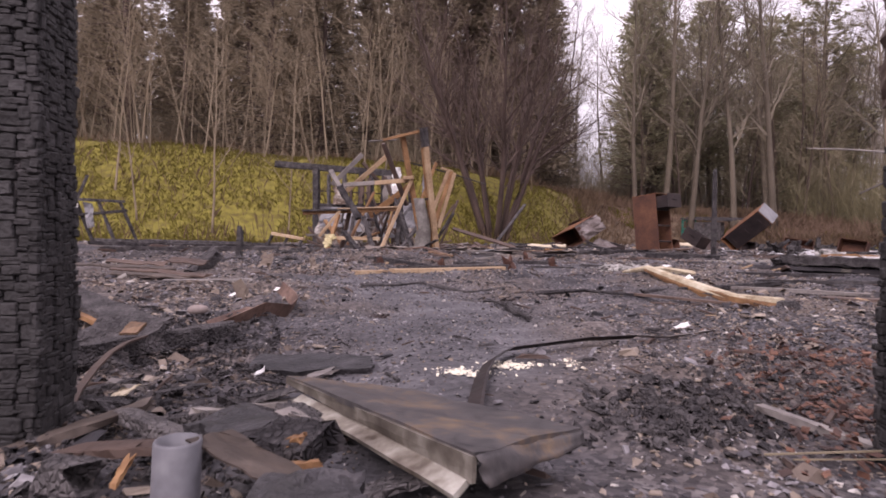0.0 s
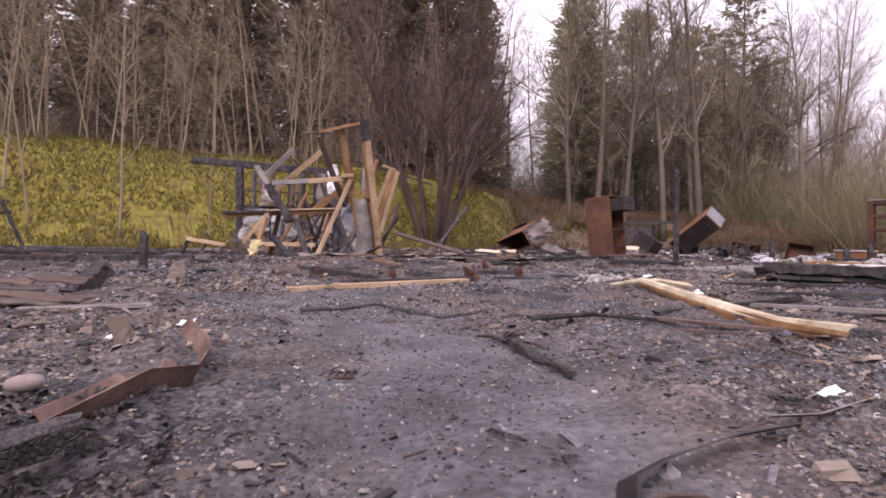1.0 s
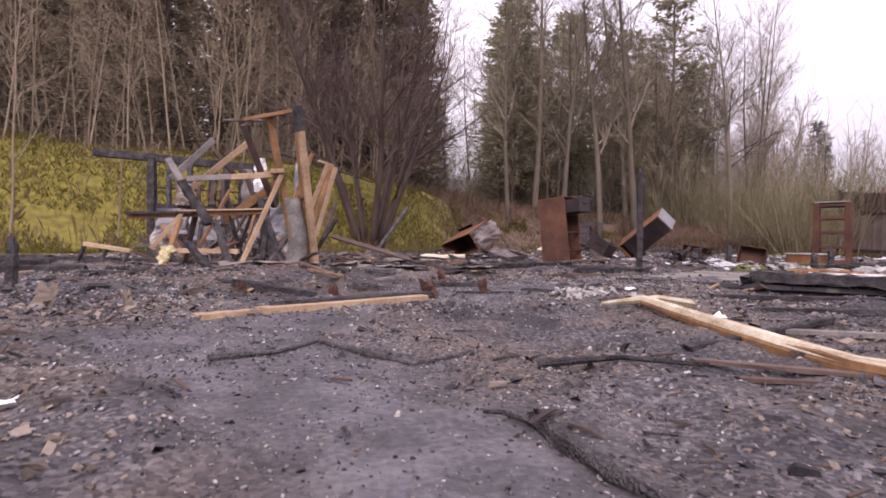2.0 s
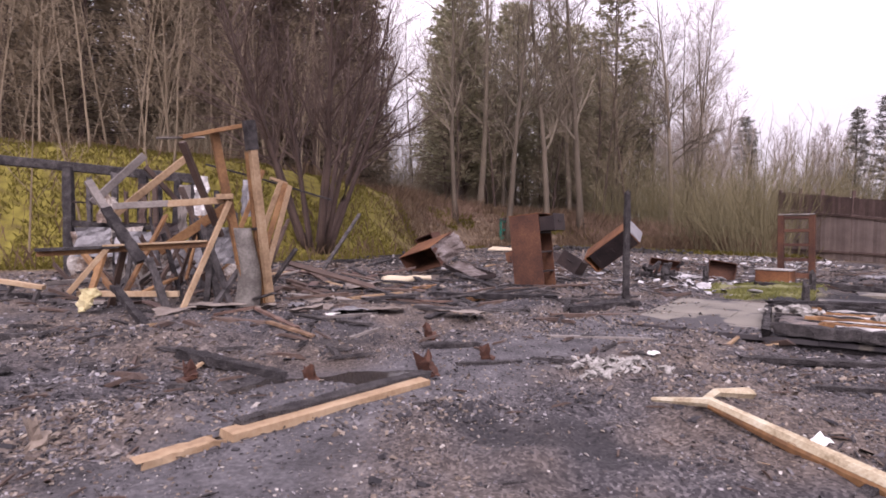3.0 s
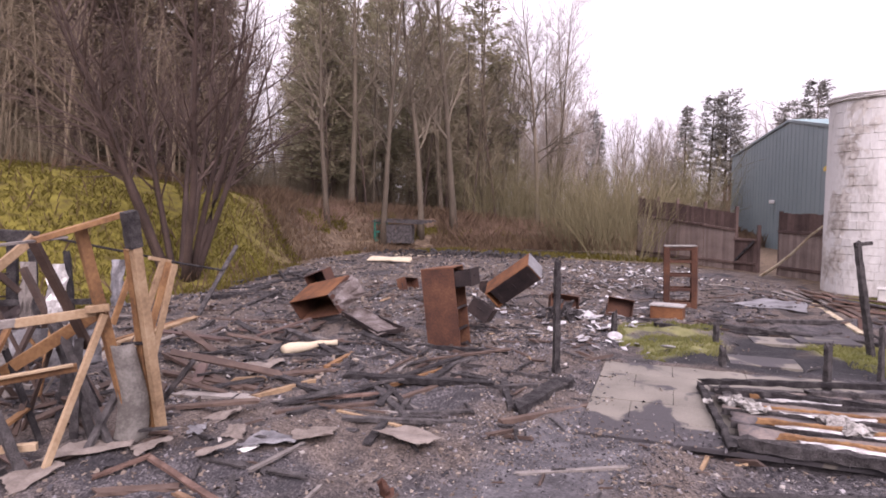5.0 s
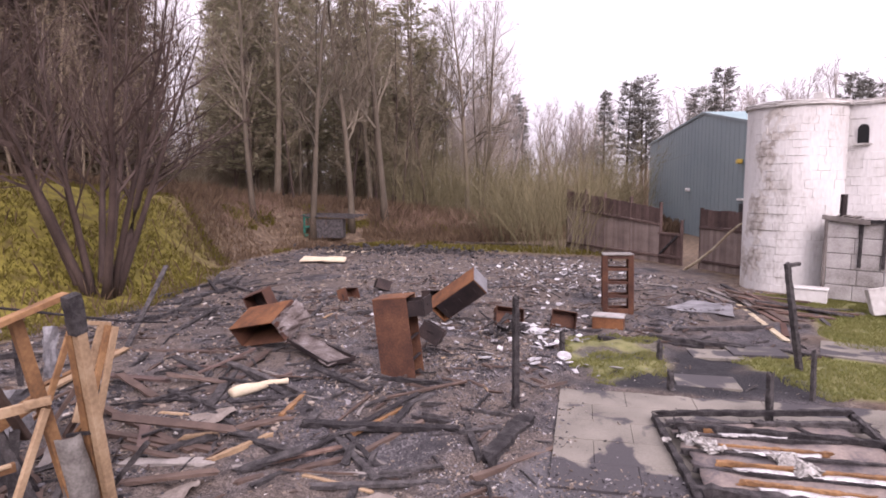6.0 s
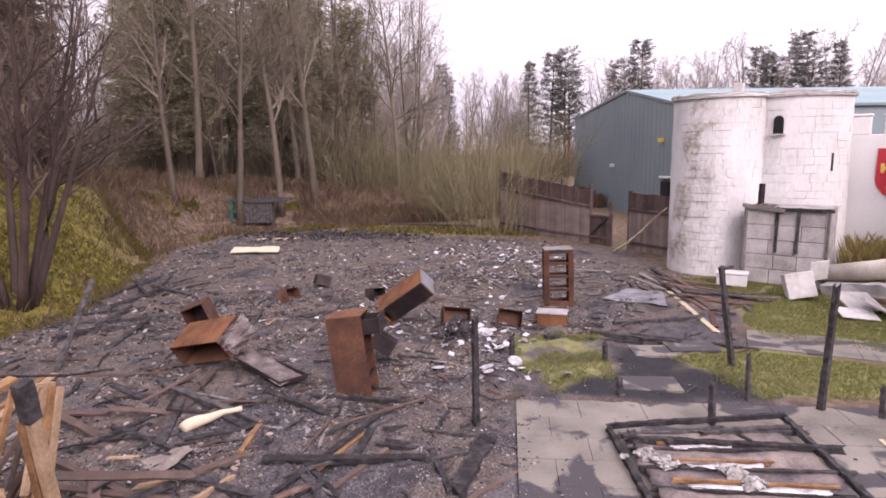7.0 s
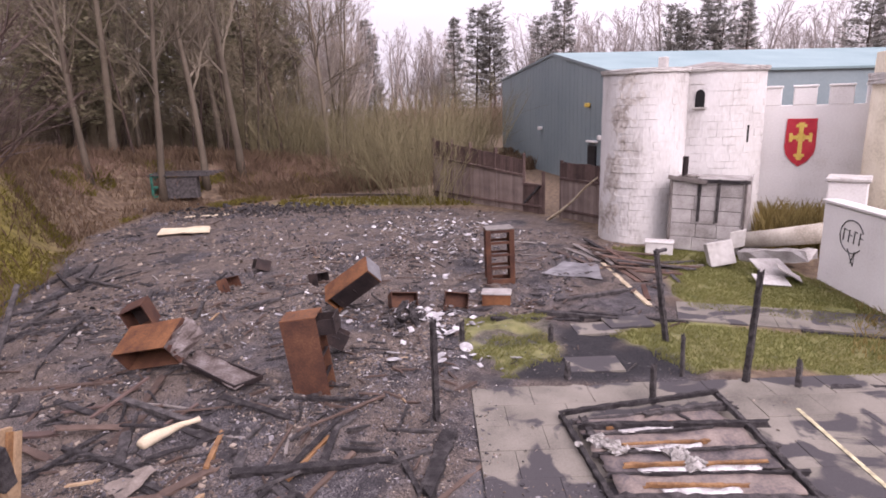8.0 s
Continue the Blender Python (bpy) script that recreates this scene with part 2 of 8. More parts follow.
SHARD_BROWN = mat("brown_burnt_fragments", [(0.05, 0.038, 0.032), (0.115, 0.088, 0.072), (0.20, 0.16, 0.13), (0.31, 0.26, 0.215)], 3, 0.85, bump=0.3, fine=60, vary=0.6, island=True)
SHARD_PALE = mat("pale_plaster_fragments", [(0.15, 0.132, 0.12), (0.27, 0.245, 0.225), (0.52, 0.49, 0.46)], 3, 0.8, bump=0.3, fine=60, vary=0.6, island=True)
LEAF = mat("dead_brown_leaves", [(0.020, 0.014, 0.014), (0.052, 0.031, 0.027), (0.115, 0.058, 0.042), (0.20, 0.10, 0.065)], 3, 0.8, bump=0.2, fine=60, vary=0.6, island=True)
for foliage in (NEEDLE, NEEDLE_OLIVE, NEEDLE_FAR, GRASS, MOSS, DRY, DRY_GOLD):
    lets_light_through(foliage, 0.5)
# black that stands for shade inside the tower openings
OPENING_SHADE = mat("opening_shade_black", [(0.008, 0.008, 0.009), (0.012, 0.012, 0.013)], 3, 0.9, bump=0)


# ---------------------------------------------------------------- mesh helpers
class Build:
    """Gathers the corners and faces of one mesh."""

    def __init__(self):
        self.v, self.f = [], []

    def ring_tube(self, rings, cap=True):
        """Joins rings of corners, each a list of points."""
        k, b = len(rings[0]), len(self.v)
        for r in rings:
            self.v.extend(tuple(p) for p in r)
        for i in range(len(rings) - 1):
            for j in range(k):
                a0, a1 = b + i * k + j, b + i * k + (j + 1) % k
                self.f.append((a0, a1, a1 + k, a0 + k))
        if cap:
            self.f.append(tuple(b + j for j in reversed(range(k))))
            self.f.append(tuple(b + (len(rings) - 1) * k + j for j in range(k)))
        return self

    def tube(self, points, radii, sides=6, jag=0.0, rnd=random):
        points = [Vector(p) for p in points]
        rings = []
        for i, p in enumerate(points):
            d = (points[min(i + 1, len(points) - 1)] - points[max(i - 1, 0)]).normalized()
            a = d.cross(Vector((0, 0, 1)) if abs(d.z) < 0.95 else Vector((1, 0, 0))).normalized()
            c = d.cross(a)
            r = radii[i] if hasattr(radii, "__len__") else radii
            rings.append([p + (a * math.cos(2 * math.pi * j / sides) + c * math.sin(2 * math.pi * j / sides)) * r * (1 + jag * rnd.uniform(-1, 1)) for j in range(sides)])
        return self.ring_tube(rings)

    def beam(self, p0, p1, w, h, up=(0, 0, 1), n=5, jag=0.04, taper=1.0, bow=0.0, ragged=0.0, seed=0):
        """A squared timber from p0 to p1 with slightly worn, uneven edges."""
        rnd = random.Random(seed or hash((round(p0[0], 2), round(p1[1], 2), round(p1[2], 2))))
        p0, p1, up = Vector(p0), Vector(p1), Vector(up)
        d = (p1 - p0).normalized()
        if abs(d.dot(up.normalized())) > 0.97:
            up = Vector((0.3, 1, 0.1))
        a = d.cross(up).normalized()
        c = a.cross(d).normalized()
        rings = []
        ch = 0.14
        for i in range(n + 1):
            s = i / n
            p = p0.lerp(p1, s) + c * bow * math.sin(math.pi * s)
            q = 1 + (taper - 1) * s
            ww, hh = w / 2 * q, h / 2 * q
            shape = [(-1, -1 + ch), (-1, 1 - ch), (-1 + ch, 1), (1 - ch, 1), (1, 1 - ch), (1, -1 + ch), (1 - ch, -1), (-1 + ch, -1)]
            end = 0.0
            ring = []
            for x, y in shape:
                if ragged and i in (0, n):
                    end = ragged * rnd.uniform(-1, 1) * max(w, h)
                ring.append(p + d * end + a * x * ww * (1 + jag * rnd.uniform(-1, 1)) + c * y * hh * (1 + jag * rnd.uniform(-1, 1)))
            rings.append(ring)
        return self.ring_tube(rings)

    def box(self, centre, size, m=None, bevel=0.006):
        """A box with chamfered upright edges, at the pose m."""
        m = m or Matrix.Identity(4)
        sx, sy, sz = size[0] / 2, size[1] / 2, size[2] / 2
        b = min(bevel, sx * 0.4, sy * 0.4, sz * 0.4)
        outline = [(-sx + b, -sy), (sx - b, -sy), (sx, -sy + b), (sx, sy - b), (sx - b, sy), (-sx + b, sy), (-sx, sy - b), (-sx, -sy + b)]
        inner = [(x * (1 - b / sx), y * (1 - b / sy)) for x, y in outline]
        o = Vector(centre)
        rings = [[m @ (o + Vector((x, y, z))) for x, y in pts] for pts, z in ((inner, -sz), (outline, -sz + b), (outline, sz - b), (inner, sz))]
        return self.ring_tube(rings)

    def sheet(self, corners, nx, ny, thick, crumple=0.0, m=None, seed=1):
        """A thin sheet over four corners, crumpled, with thickness."""
        rnd = random.Random(seed)
        c = [Vector(p) for p in corners]
        normal = (c[1] - c[0]).cross(c[3] - c[0]).normalized()
        b = len(self.v)
        top, low = [], []
        for j in range(ny + 1):
            for i in range(nx + 1):
                u, w = i / nx, j / ny
                p = c[0].lerp(c[1], u).lerp(c[3].lerp(c[2], u), w)
                at = Vector((u * 2.6 + seed * 3.7, w * 2.6, seed * 1.3))
                p = p + normal * crumple * (1.5 * noise.noise(at) + 0.5 * noise.noise(at * 2.7))
                if i in (0, nx) or j in (0, ny):
                    p = p + Vector((noise.noise(at * 1.9 + Vector((5, 0, 0))), noise.noise(at * 1.9 + Vector((0, 9, 0))), 0)) * crumple * 1.6
                top.append(p + normal * thick / 2)
                low.append(p - normal * thick / 2)
        pts = top + low
        self.v.extend(tuple(m @ p if m else p) for p in pts)
        k, off = nx + 1, len(top)
        for j in range(ny):
            for i in range(nx):
                a = b + j * k + i
                self.f.append((a, a + 1, a + k + 1, a + k))
                a += off
                self.f.append((a, a + k, a + k + 1, a + 1))
        rim = [i for i in range(nx + 1)] + [j * k + nx for j in range(1, ny + 1)] + [ny * k + i for i in range(nx - 1, -1, -1)] + [j * k for j in range(ny - 1, 0, -1)]
        for q in range(len(rim)):
            a0, a1 = b + rim[q], b + rim[(q + 1) % len(rim)]
            self.f.append((a1, a0, a0 + off, a1 + off))
        return self

    def slab(self, outline, z0, z1, m=None):
        """An upright prism over an outline."""
        m = m or Matrix.Identity(4)
        return self.ring_tube([[m @ Vector((x, y, z)) for x, y in outline] for z in (z0, z1)])

    def mesh(self, name, material, smooth=False):
        me = bpy.data.meshes.new(name)
        me.from_pydata(self.v, [], self.f)
        me.materials.append(material)
        if smooth:
            me.polygons.foreach_set("use_smooth", [True] * len(me.polygons))
        me.update()
        return me


def part(name, built, material, parent=None, label="", smooth=False):
    """Links what was built as one mesh object, under a thing or a part."""
    ob = new(name, built.mesh(name, material, smooth))
    if parent is not None:
        ob.parent = parent
    if label:
        tagged(ob, label)
    return ob


def thing(name, label, category, m=None, group="", kind=""):
    ob = new(name)
    ob.empty_display_size = 0.2
    if m is not None:
        ob.matrix_world = m
    return tagged(ob, label, category, group, kind)


def lattice(x, y, cell, seed):
    """Smooth value noise over the plan, 0 to 1."""
    x, y = np.asarray(x, float) / cell, np.asarray(y, float) / cell
    i, j = np.floor(x).astype(np.int64), np.floor(y).astype(np.int64)
    u, w = x - i, y - j
    u, w = u * u * (3 - 2 * u), w * w * (3 - 2 * w)

    def corner(a, b):
        k = (a * 374761393 + b * 668265263 + seed * 1442695041) & 0x7FFFFFFF
        k = ((k ^ (k >> 13)) * 1274126177) & 0x7FFFFFFF
        return ((k ^ (k >> 16)) & 0xFFFF) / 65535.0
    return (corner(i, j) * (1 - u) + corner(i + 1, j) * u) * (1 - w) + (corner(i, j + 1) * (1 - u) + corner(i + 1, j + 1) * u) * w


def sstep(a, b, x):
    t = np.clip((np.asarray(x, float) - a) / (b - a), 0, 1)
    return t * t * (3 - 2 * t)


def near_line(x, y, pts):
    """Distance in the plan from a polyline."""
    best = np.full(np.shape(x), 1e9)
    for (x0, y0), (x1, y1) in zip(pts, pts[1:]):
        dx, dy = x1 - x0, y1 - y0
        s = np.clip(((x - x0) * dx + (y - y0) * dy) / (dx * dx + dy * dy), 0, 1)
        best = np.minimum(best, np.hypot(x - x0 - s * dx, y - y0 - s * dy))
    return best


def inside(x, y, poly):
    """Signed distance from a polygon of the plan, negative inside."""
    d = near_line(x, y, list(poly) + [poly[0]])
    odd = np.zeros(np.shape(x), bool)
    for (x0, y0), (x1, y1) in zip(poly, list(poly[1:]) + [poly[0]]):
        hit = ((y0 > y) != (y1 > y)) & (x < (x1 - x0) * (y - y0) / ((y1 - y0) or 1e-9) + x0)
        odd ^= hit
    return np.where(odd, -d, d)


# ---------------------------------------------------------------- the plan
TRODDEN = [(-0.28, 1.15), (-0.02, 2.1), (-0.1, 3.6), (-0.9, 5.2), (-0.4, 6.6), (0.6, 7.1), (2.6, 7.9), (3.8, 8.4)]
BURNT = [(-9, -6), (-9, 13), (-5, 16.5), (0, 19), (3.2, 21.5), (5.2, 24.0), (8.0, 28.5), (12.5, 31.5), (16.5, 26.5), (20.0, 19.5), (19.0, 14.5), (16.6, 12.2),
         (13.6, 9.6), (11.6, 8.6), (10.3, 8.2), (8.3, 7.1), (8.8, 5.2), (7.0, 3.0), (5.0, -6)]
LAWNS = [[(8.3, 12.1), (9.3, 10.7), (7.4, 9.3), (6.2, 9.9), (6.9, 11.2)],
         [(9.0, 9.2), (10.1, 8.5), (10.6, 7.4), (11.4, 4.9), (11.2, 1.0), (9.0, 1.0), (9.0, 6.0), (8.1, 7.4), (8.6, 8.6)],
         [(15.8, 11.7), (16.6, 10.4), (16.6, 8.0), (14.9, 6.4), (12.7, 4.9), (12.6, 1.0), (12.0, 1.0), (11.4, 7.2), (11.2, 8.4), (13.4, 9.4)]]
FAR_GRASS = [(16.6, 27.6), (18.3, 25.2), (20.8, 20.3), (22.0, 22.4), (19.8, 26.6), (17.6, 28.8)]
SOOT = [[(8.8, 10.3), (9.7, 9.4), (8.6, 8.8), (8.7, 8.1), (8.0, 7.3), (6.6, 9.0), (6.0, 10.4), (6.8, 10.1), (7.7, 9.6)], [(8.2, 6.2), (8.3, 4.6), (7.5, 5.9)]]
PUDDLE = [(-0.67, 7.05), (-0.55, 7.3), (-0.3, 7.5), (-0.1, 7.76), (0.15, 7.77), (0.37, 7.68), (0.45, 7.42), (0.68, 7.4), (0.86, 7.15), (0.62, 6.96), (0.25, 7.0), (0.0, 7.14), (-0.25, 7.2)]
PAVE_O, PAVE_U, PAVE_V = Vector((5.33, 10.61, 0)), Vector((0.6, -0.8, 0)), Vector((0.8, 0.6, 0))


def foot_y(x):
    return np.interp(x, [-40, -12, -6, 0, 3, 5.3, 8, 12, 18, 26, 40], [11, 15.5, 17.8, 19.6, 21.6, 24.6, 29.0, 32.5, 31, 27, 25])


def bank_h(x):
    return np.interp(x, [-40, -8, 0, 3, 6, 10, 14, 18, 24, 30], [3.6, 3.5, 3.4, 3.0, 2.7, 2.4, 2.0, 1.7, 1.1, 0.5])


def ground_z(x, y, rough=True):
    x, y = np.asarray(x, float), np.asarray(y, float)
    wide = np.interp(x, [-10, 0, 6, 12, 20], [7.0, 7.5, 6.0, 4.6, 6.5])
    rise = sstep(0, 1, (y - foot_y(x)) / wide)
    z = bank_h(x) * rise
    z = z + 0.25 * rise * (lattice(x, y, 2.3, 5) - 0.5) + 0.12 * rise * (lattice(x, y, 0.7, 6) - 0.5)
    low = np.interp(y, [3.5, 6.5, 9.0], [-0.145, -0.10, 0.0]) * (1 - sstep(3, 6, x))
    z = z + low - 0.055 * sstep(-0.20, -0.50, x) * sstep(1.05, 1.35, y) * sstep(2.6, 2.1, y) * sstep(-2.4, -1.9, x)
    ash = sstep(0.4, -0.6, inside(x, y, BURNT)) * (1 - rise)
    path = sstep(0.75, 0.3, near_line(x, y, TRODDEN) + 0.3 * (lattice(x, y, 0.5, 8) - 0.5))
    pu, pv = paving_uv(x, y)
    paved = sstep(0.0, -0.16, np.maximum(np.maximum(0.47 - pu, pv), -3.05 - pv + 0.4 * (lattice(x, y, 0.8, 3) - 0.5)))
    amount = ash * (1 - 0.85 * path) * (1 - paved)
    if rough:
        z = z + amount * (0.10 * (lattice(x, y, 1.1, 11) - 0.4) + 0.07 * (lattice(x, y, 0.37, 12) - 0.5) + 0.05 * (lattice(x, y, 0.16, 13) - 0.5))
        z = z + (1 - amount) * 0.008 * (lattice(x, y, 0.25, 14) - 0.5)
    near = (np.abs(x) < 1.6) & (np.abs(y - 7.3) < 1.2)
    pool = np.where(near, sstep(0.14, -0.10, inside(x, y, PUDDLE) + 0.16 * (lattice(x, y, 0.14, 15) - 0.5)), 0.0)
    wet = z * (1 - pool) + pool * (low - 0.045 + 0.012 * (lattice(x, y, 0.2, 16) - 0.5))
    return wet - 0.06 * paved


def paving_uv(x, y):
    dx, dy = x - PAVE_O.x, y - PAVE_O.y
    return dx * PAVE_U.x + dy * PAVE_U.y, dx * PAVE_V.x + dy * PAVE_V.y


def gz(x, y):
    return float(ground_z(np.array([x]), np.array([y]))[0])


def lines(spans):
    out = []
    for a, b, step in spans:
        out.extend(np.arange(a, b, step).tolist())
    return np.array(out)


def spread_out(start, end, first, grow):
    out, step, p = [], first, start
    while (p < end) if end > start else (p > end):
        out.append(p)
        p += step if end > start else -step
        step *= grow
    return out


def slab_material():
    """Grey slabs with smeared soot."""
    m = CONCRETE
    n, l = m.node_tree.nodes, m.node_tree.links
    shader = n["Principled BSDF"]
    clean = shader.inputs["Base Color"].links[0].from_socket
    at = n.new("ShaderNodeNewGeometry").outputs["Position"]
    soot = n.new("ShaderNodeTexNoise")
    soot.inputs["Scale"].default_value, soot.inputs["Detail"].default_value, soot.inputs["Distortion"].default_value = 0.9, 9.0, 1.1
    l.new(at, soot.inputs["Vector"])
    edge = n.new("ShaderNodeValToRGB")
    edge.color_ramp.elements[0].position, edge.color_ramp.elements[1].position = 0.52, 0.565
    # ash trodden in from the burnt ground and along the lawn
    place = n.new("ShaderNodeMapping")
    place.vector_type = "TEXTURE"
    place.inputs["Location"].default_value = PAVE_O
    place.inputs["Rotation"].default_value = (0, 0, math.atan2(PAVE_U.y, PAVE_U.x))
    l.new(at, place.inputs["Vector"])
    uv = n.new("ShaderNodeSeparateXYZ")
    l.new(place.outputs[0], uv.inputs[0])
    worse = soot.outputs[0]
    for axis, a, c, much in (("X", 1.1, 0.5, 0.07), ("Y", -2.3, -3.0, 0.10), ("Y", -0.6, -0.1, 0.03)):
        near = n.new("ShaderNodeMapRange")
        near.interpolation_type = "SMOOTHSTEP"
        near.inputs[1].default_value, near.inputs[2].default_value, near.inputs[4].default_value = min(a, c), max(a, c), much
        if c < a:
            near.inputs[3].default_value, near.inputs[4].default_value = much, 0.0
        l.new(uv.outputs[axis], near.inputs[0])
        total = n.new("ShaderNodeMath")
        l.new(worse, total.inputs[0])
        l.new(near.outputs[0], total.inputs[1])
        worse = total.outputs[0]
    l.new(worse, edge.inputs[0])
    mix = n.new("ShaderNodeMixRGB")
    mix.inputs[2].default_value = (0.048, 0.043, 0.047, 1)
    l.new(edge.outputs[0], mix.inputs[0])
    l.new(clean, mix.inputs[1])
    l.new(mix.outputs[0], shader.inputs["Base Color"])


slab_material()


def make_ground():
    xs = np.array(sorted(spread_out(-10, -900, 0.4, 1.16)[1:]) + lines([(-10, -4, 0.2), (-4, 10, 0.075), (10, 24, 0.2)]).tolist() + spread_out(24, 900, 0.4, 1.16))
    ys = np.array(sorted(spread_out(-6, -900, 0.4, 1.16)[1:]) + lines([(-6, -1.5, 0.2), (-1.5, 14, 0.075), (14, 40, 0.2)]).tolist() + spread_out(40, 900, 0.4, 1.16))
    gx, gy = np.meshgrid(xs, ys)
    z = ground_z(gx, gy)
    nx, ny = len(xs), len(ys)
    co = np.stack([gx, gy, z], -1).reshape(-1, 3)
    idx = np.arange(nx * ny).reshape(ny, nx)
    quads = np.stack([idx[:-1, :-1], idx[:-1, 1:], idx[1:, 1:], idx[1:, :-1]], -1).reshape(-1, 4)
    me = bpy.data.meshes.new("ground")
    me.from_pydata(co.tolist(), [], quads.tolist())
    me.polygons.foreach_set("use_smooth", [True] * len(me.polygons))
    x, y = co[:, 0], co[:, 1]
    wob = 0.9 * (lattice(x, y, 1.3, 21) - 0.5) + 0.5 * (lattice(x, y, 0.4, 22) - 0.5)
    ash = sstep(0.5, -0.5, inside(x, y, BURNT) + wob)
    lawn = np.zeros(len(x))
    for poly in LAWNS:
        lawn = np.maximum(lawn, sstep(0.12, -0.2, inside(x, y, poly) + 0.35 * wob))
    lawn = np.maximum(lawn, 0.75 * sstep(0.8, -0.8, inside(x, y, FAR_GRASS) + 1.2 * wob))
    d = y - foot_y(x)
    moss = sstep(-0.8, 0.4, d + wob) * sstep(9.0, 6.5, d + wob) * sstep(9.0, 4.5, x + 2.0 * wob)
    trod = sstep(0.75, 0.25, near_line(x, y, TRODDEN) + 0.45 * wob)
    soot = np.zeros(len(x))
    for poly in SOOT:
        soot = np.maximum(soot, sstep(0.15, -0.2, inside(x, y, poly) + 0.5 * wob))
    lawn = lawn * (1 - soot) * np.where((x < 9.4) & (y > 9.2), 0.15 + 0.65 * sstep(0.4, 0.62, lattice(x, y, 0.55, 23)), 0.75 + 0.25 * sstep(0.3, 0.5, lattice(x, y, 0.8, 24)))
    for key, values in (("soot", soot), ("ash", ash), ("lawn", lawn), ("moss", moss), ("trodden", trod)):
        a = me.attributes.new(key, "FLOAT", "POINT")
        a.data.foreach_set("value", values.astype(np.float32))
    me.materials.append(ground_material())
    ob = new("ground", me)
    return tagged(ob, "ash covered ground with a mossy bank and scrub beyond", "ground", kind="structure")


def ground_material():
    m = bpy.data.materials.new("burnt_ground")
    m.use_nodes = True
    n, l = m.node_tree.nodes, m.node_tree.links
    shader = n["Principled BSDF"]
    shader.inputs["Roughness"].default_value = 0.9
    shader.inputs["Specular IOR Level"].default_value = 0.25
    at = n.new("ShaderNodeTexCoord")

    def noise_at(scale, detail=6.0):
        t = n.new("ShaderNodeTexNoise")
        t.inputs["Scale"].default_value, t.inputs["Detail"].default_value = scale, detail
        l.new(at.outputs["Object"], t.inputs["Vector"])
        return t.outputs[0]

    def ramp(src, stops):
        r = n.new("ShaderNodeValToRGB")
        el = r.color_ramp.elements
        while len(el) < len(stops):
            el.new(0.5)
        for e, (p, c) in zip(el, stops):
            e.position, e.color = p, (*c, 1)
        l.new(src, r.inputs[0])
        return r.outputs[0]

    def blend(fac, a, b):
        x = n.new("ShaderNodeMixRGB")
        l.new(fac, x.inputs[0])
        l.new(a, x.inputs[1])
        l.new(b, x.inputs[2])
        return x.outputs[0]

    def mask(key):
        a = n.new("ShaderNodeAttribute")
        a.attribute_name = key
        return a.outputs["Fac"]
    wide, mid, fine = noise_at(0.6), noise_at(4.0), noise_at(38.0, 3.0)
    cells = n.new("ShaderNodeTexVoronoi")
    cells.inputs["Scale"].default_value = 60
    l.new(at.outputs["Object"], cells.inputs["Vector"])
    grit = n.new("ShaderNodeMath")
    grit.operation = "MULTIPLY_ADD"
    grit.inputs[1].default_value = 0.5
    l.new(cells.outputs["Color"], grit.inputs[0])
    half = n.new("ShaderNodeMath")
    half.operation = "MULTIPLY"
    half.inputs[1].default_value = 0.5
    l.new(mid, half.inputs[0])
    l.new(half.outputs[0], grit.inputs[2])
    ash = ramp(grit.outputs[0], [(0.25, (0.017, 0.0155, 0.018)), (0.45, (0.042, 0.038, 0.042)), (0.62, (0.082, 0.074, 0.078)), (0.85, (0.20, 0.183, 0.185))])
    brown_ash = ramp(grit.outputs[0], [(0.25, (0.032, 0.025, 0.023)), (0.5, (0.088, 0.069, 0.060)), (0.85, (0.21, 0.172, 0.148))])
    xyz = n.new("ShaderNodeSeparateXYZ")
    l.new(at.outputs["Object"], xyz.inputs[0])
    beyond = n.new("ShaderNodeMapRange")
    beyond.inputs[1].default_value, beyond.inputs[2].default_value, beyond.inputs[4].default_value = 10.0, 18.0, 0.07
    l.new(xyz.outputs["Y"], beyond.inputs[0])
    browner = n.new("ShaderNodeMath")
    l.new(wide, browner.inputs[0])
    l.new(beyond.outputs[0], browner.inputs[1])
    ash = blend(ramp(browner.outputs[0], [(0.42, (0, 0, 0)), (0.57, (1, 1, 1))]), ash, brown_ash)
    speck = n.new("ShaderNodeMath")
    speck.operation = "MULTIPLY_ADD"
    speck.inputs[1].default_value = 0.45
    l.new(fine, speck.inputs[0])
    rest = n.new("ShaderNodeMath")
    rest.operation = "MULTIPLY"
    rest.inputs[1].default_value = 0.55
    l.new(mid, rest.inputs[0])
    l.new(rest.outputs[0], speck.inputs[2])
    floor_c = ramp(speck.outputs[0], [(0.34, (0.040, 0.037, 0.040)), (0.5, (0.078, 0.073, 0.079)), (0.66, (0.14, 0.132, 0.14))])
    scrub = ramp(mid, [(0.3, (0.062, 0.042, 0.030)), (0.5, (0.12, 0.084, 0.057)), (0.7, (0.19, 0.142, 0.095))])
    moss = ramp(mid, [(0.3, (0.10, 0.078, 0.025)), (0.48, (0.152, 0.127, 0.025)), (0.7, (0.215, 0.186, 0.037))])
    lawn = ramp(mid, [(0.3, (0.10, 0.098, 0.042)), (0.48, (0.155, 0.158, 0.056)), (0.7, (0.23, 0.215, 0.092))])
    c = blend(mask("moss"), scrub, moss)
    c = blend(mask("ash"), c, ash)
    tar = ramp(noise_at(0.95, 8.0), [(0.55, (0, 0, 0)), (0.63, (0.7, 0.7, 0.7))])
    black = ramp(fine, [(0.35, (0.010, 0.010, 0.012)), (0.7, (0.035, 0.032, 0.036))])
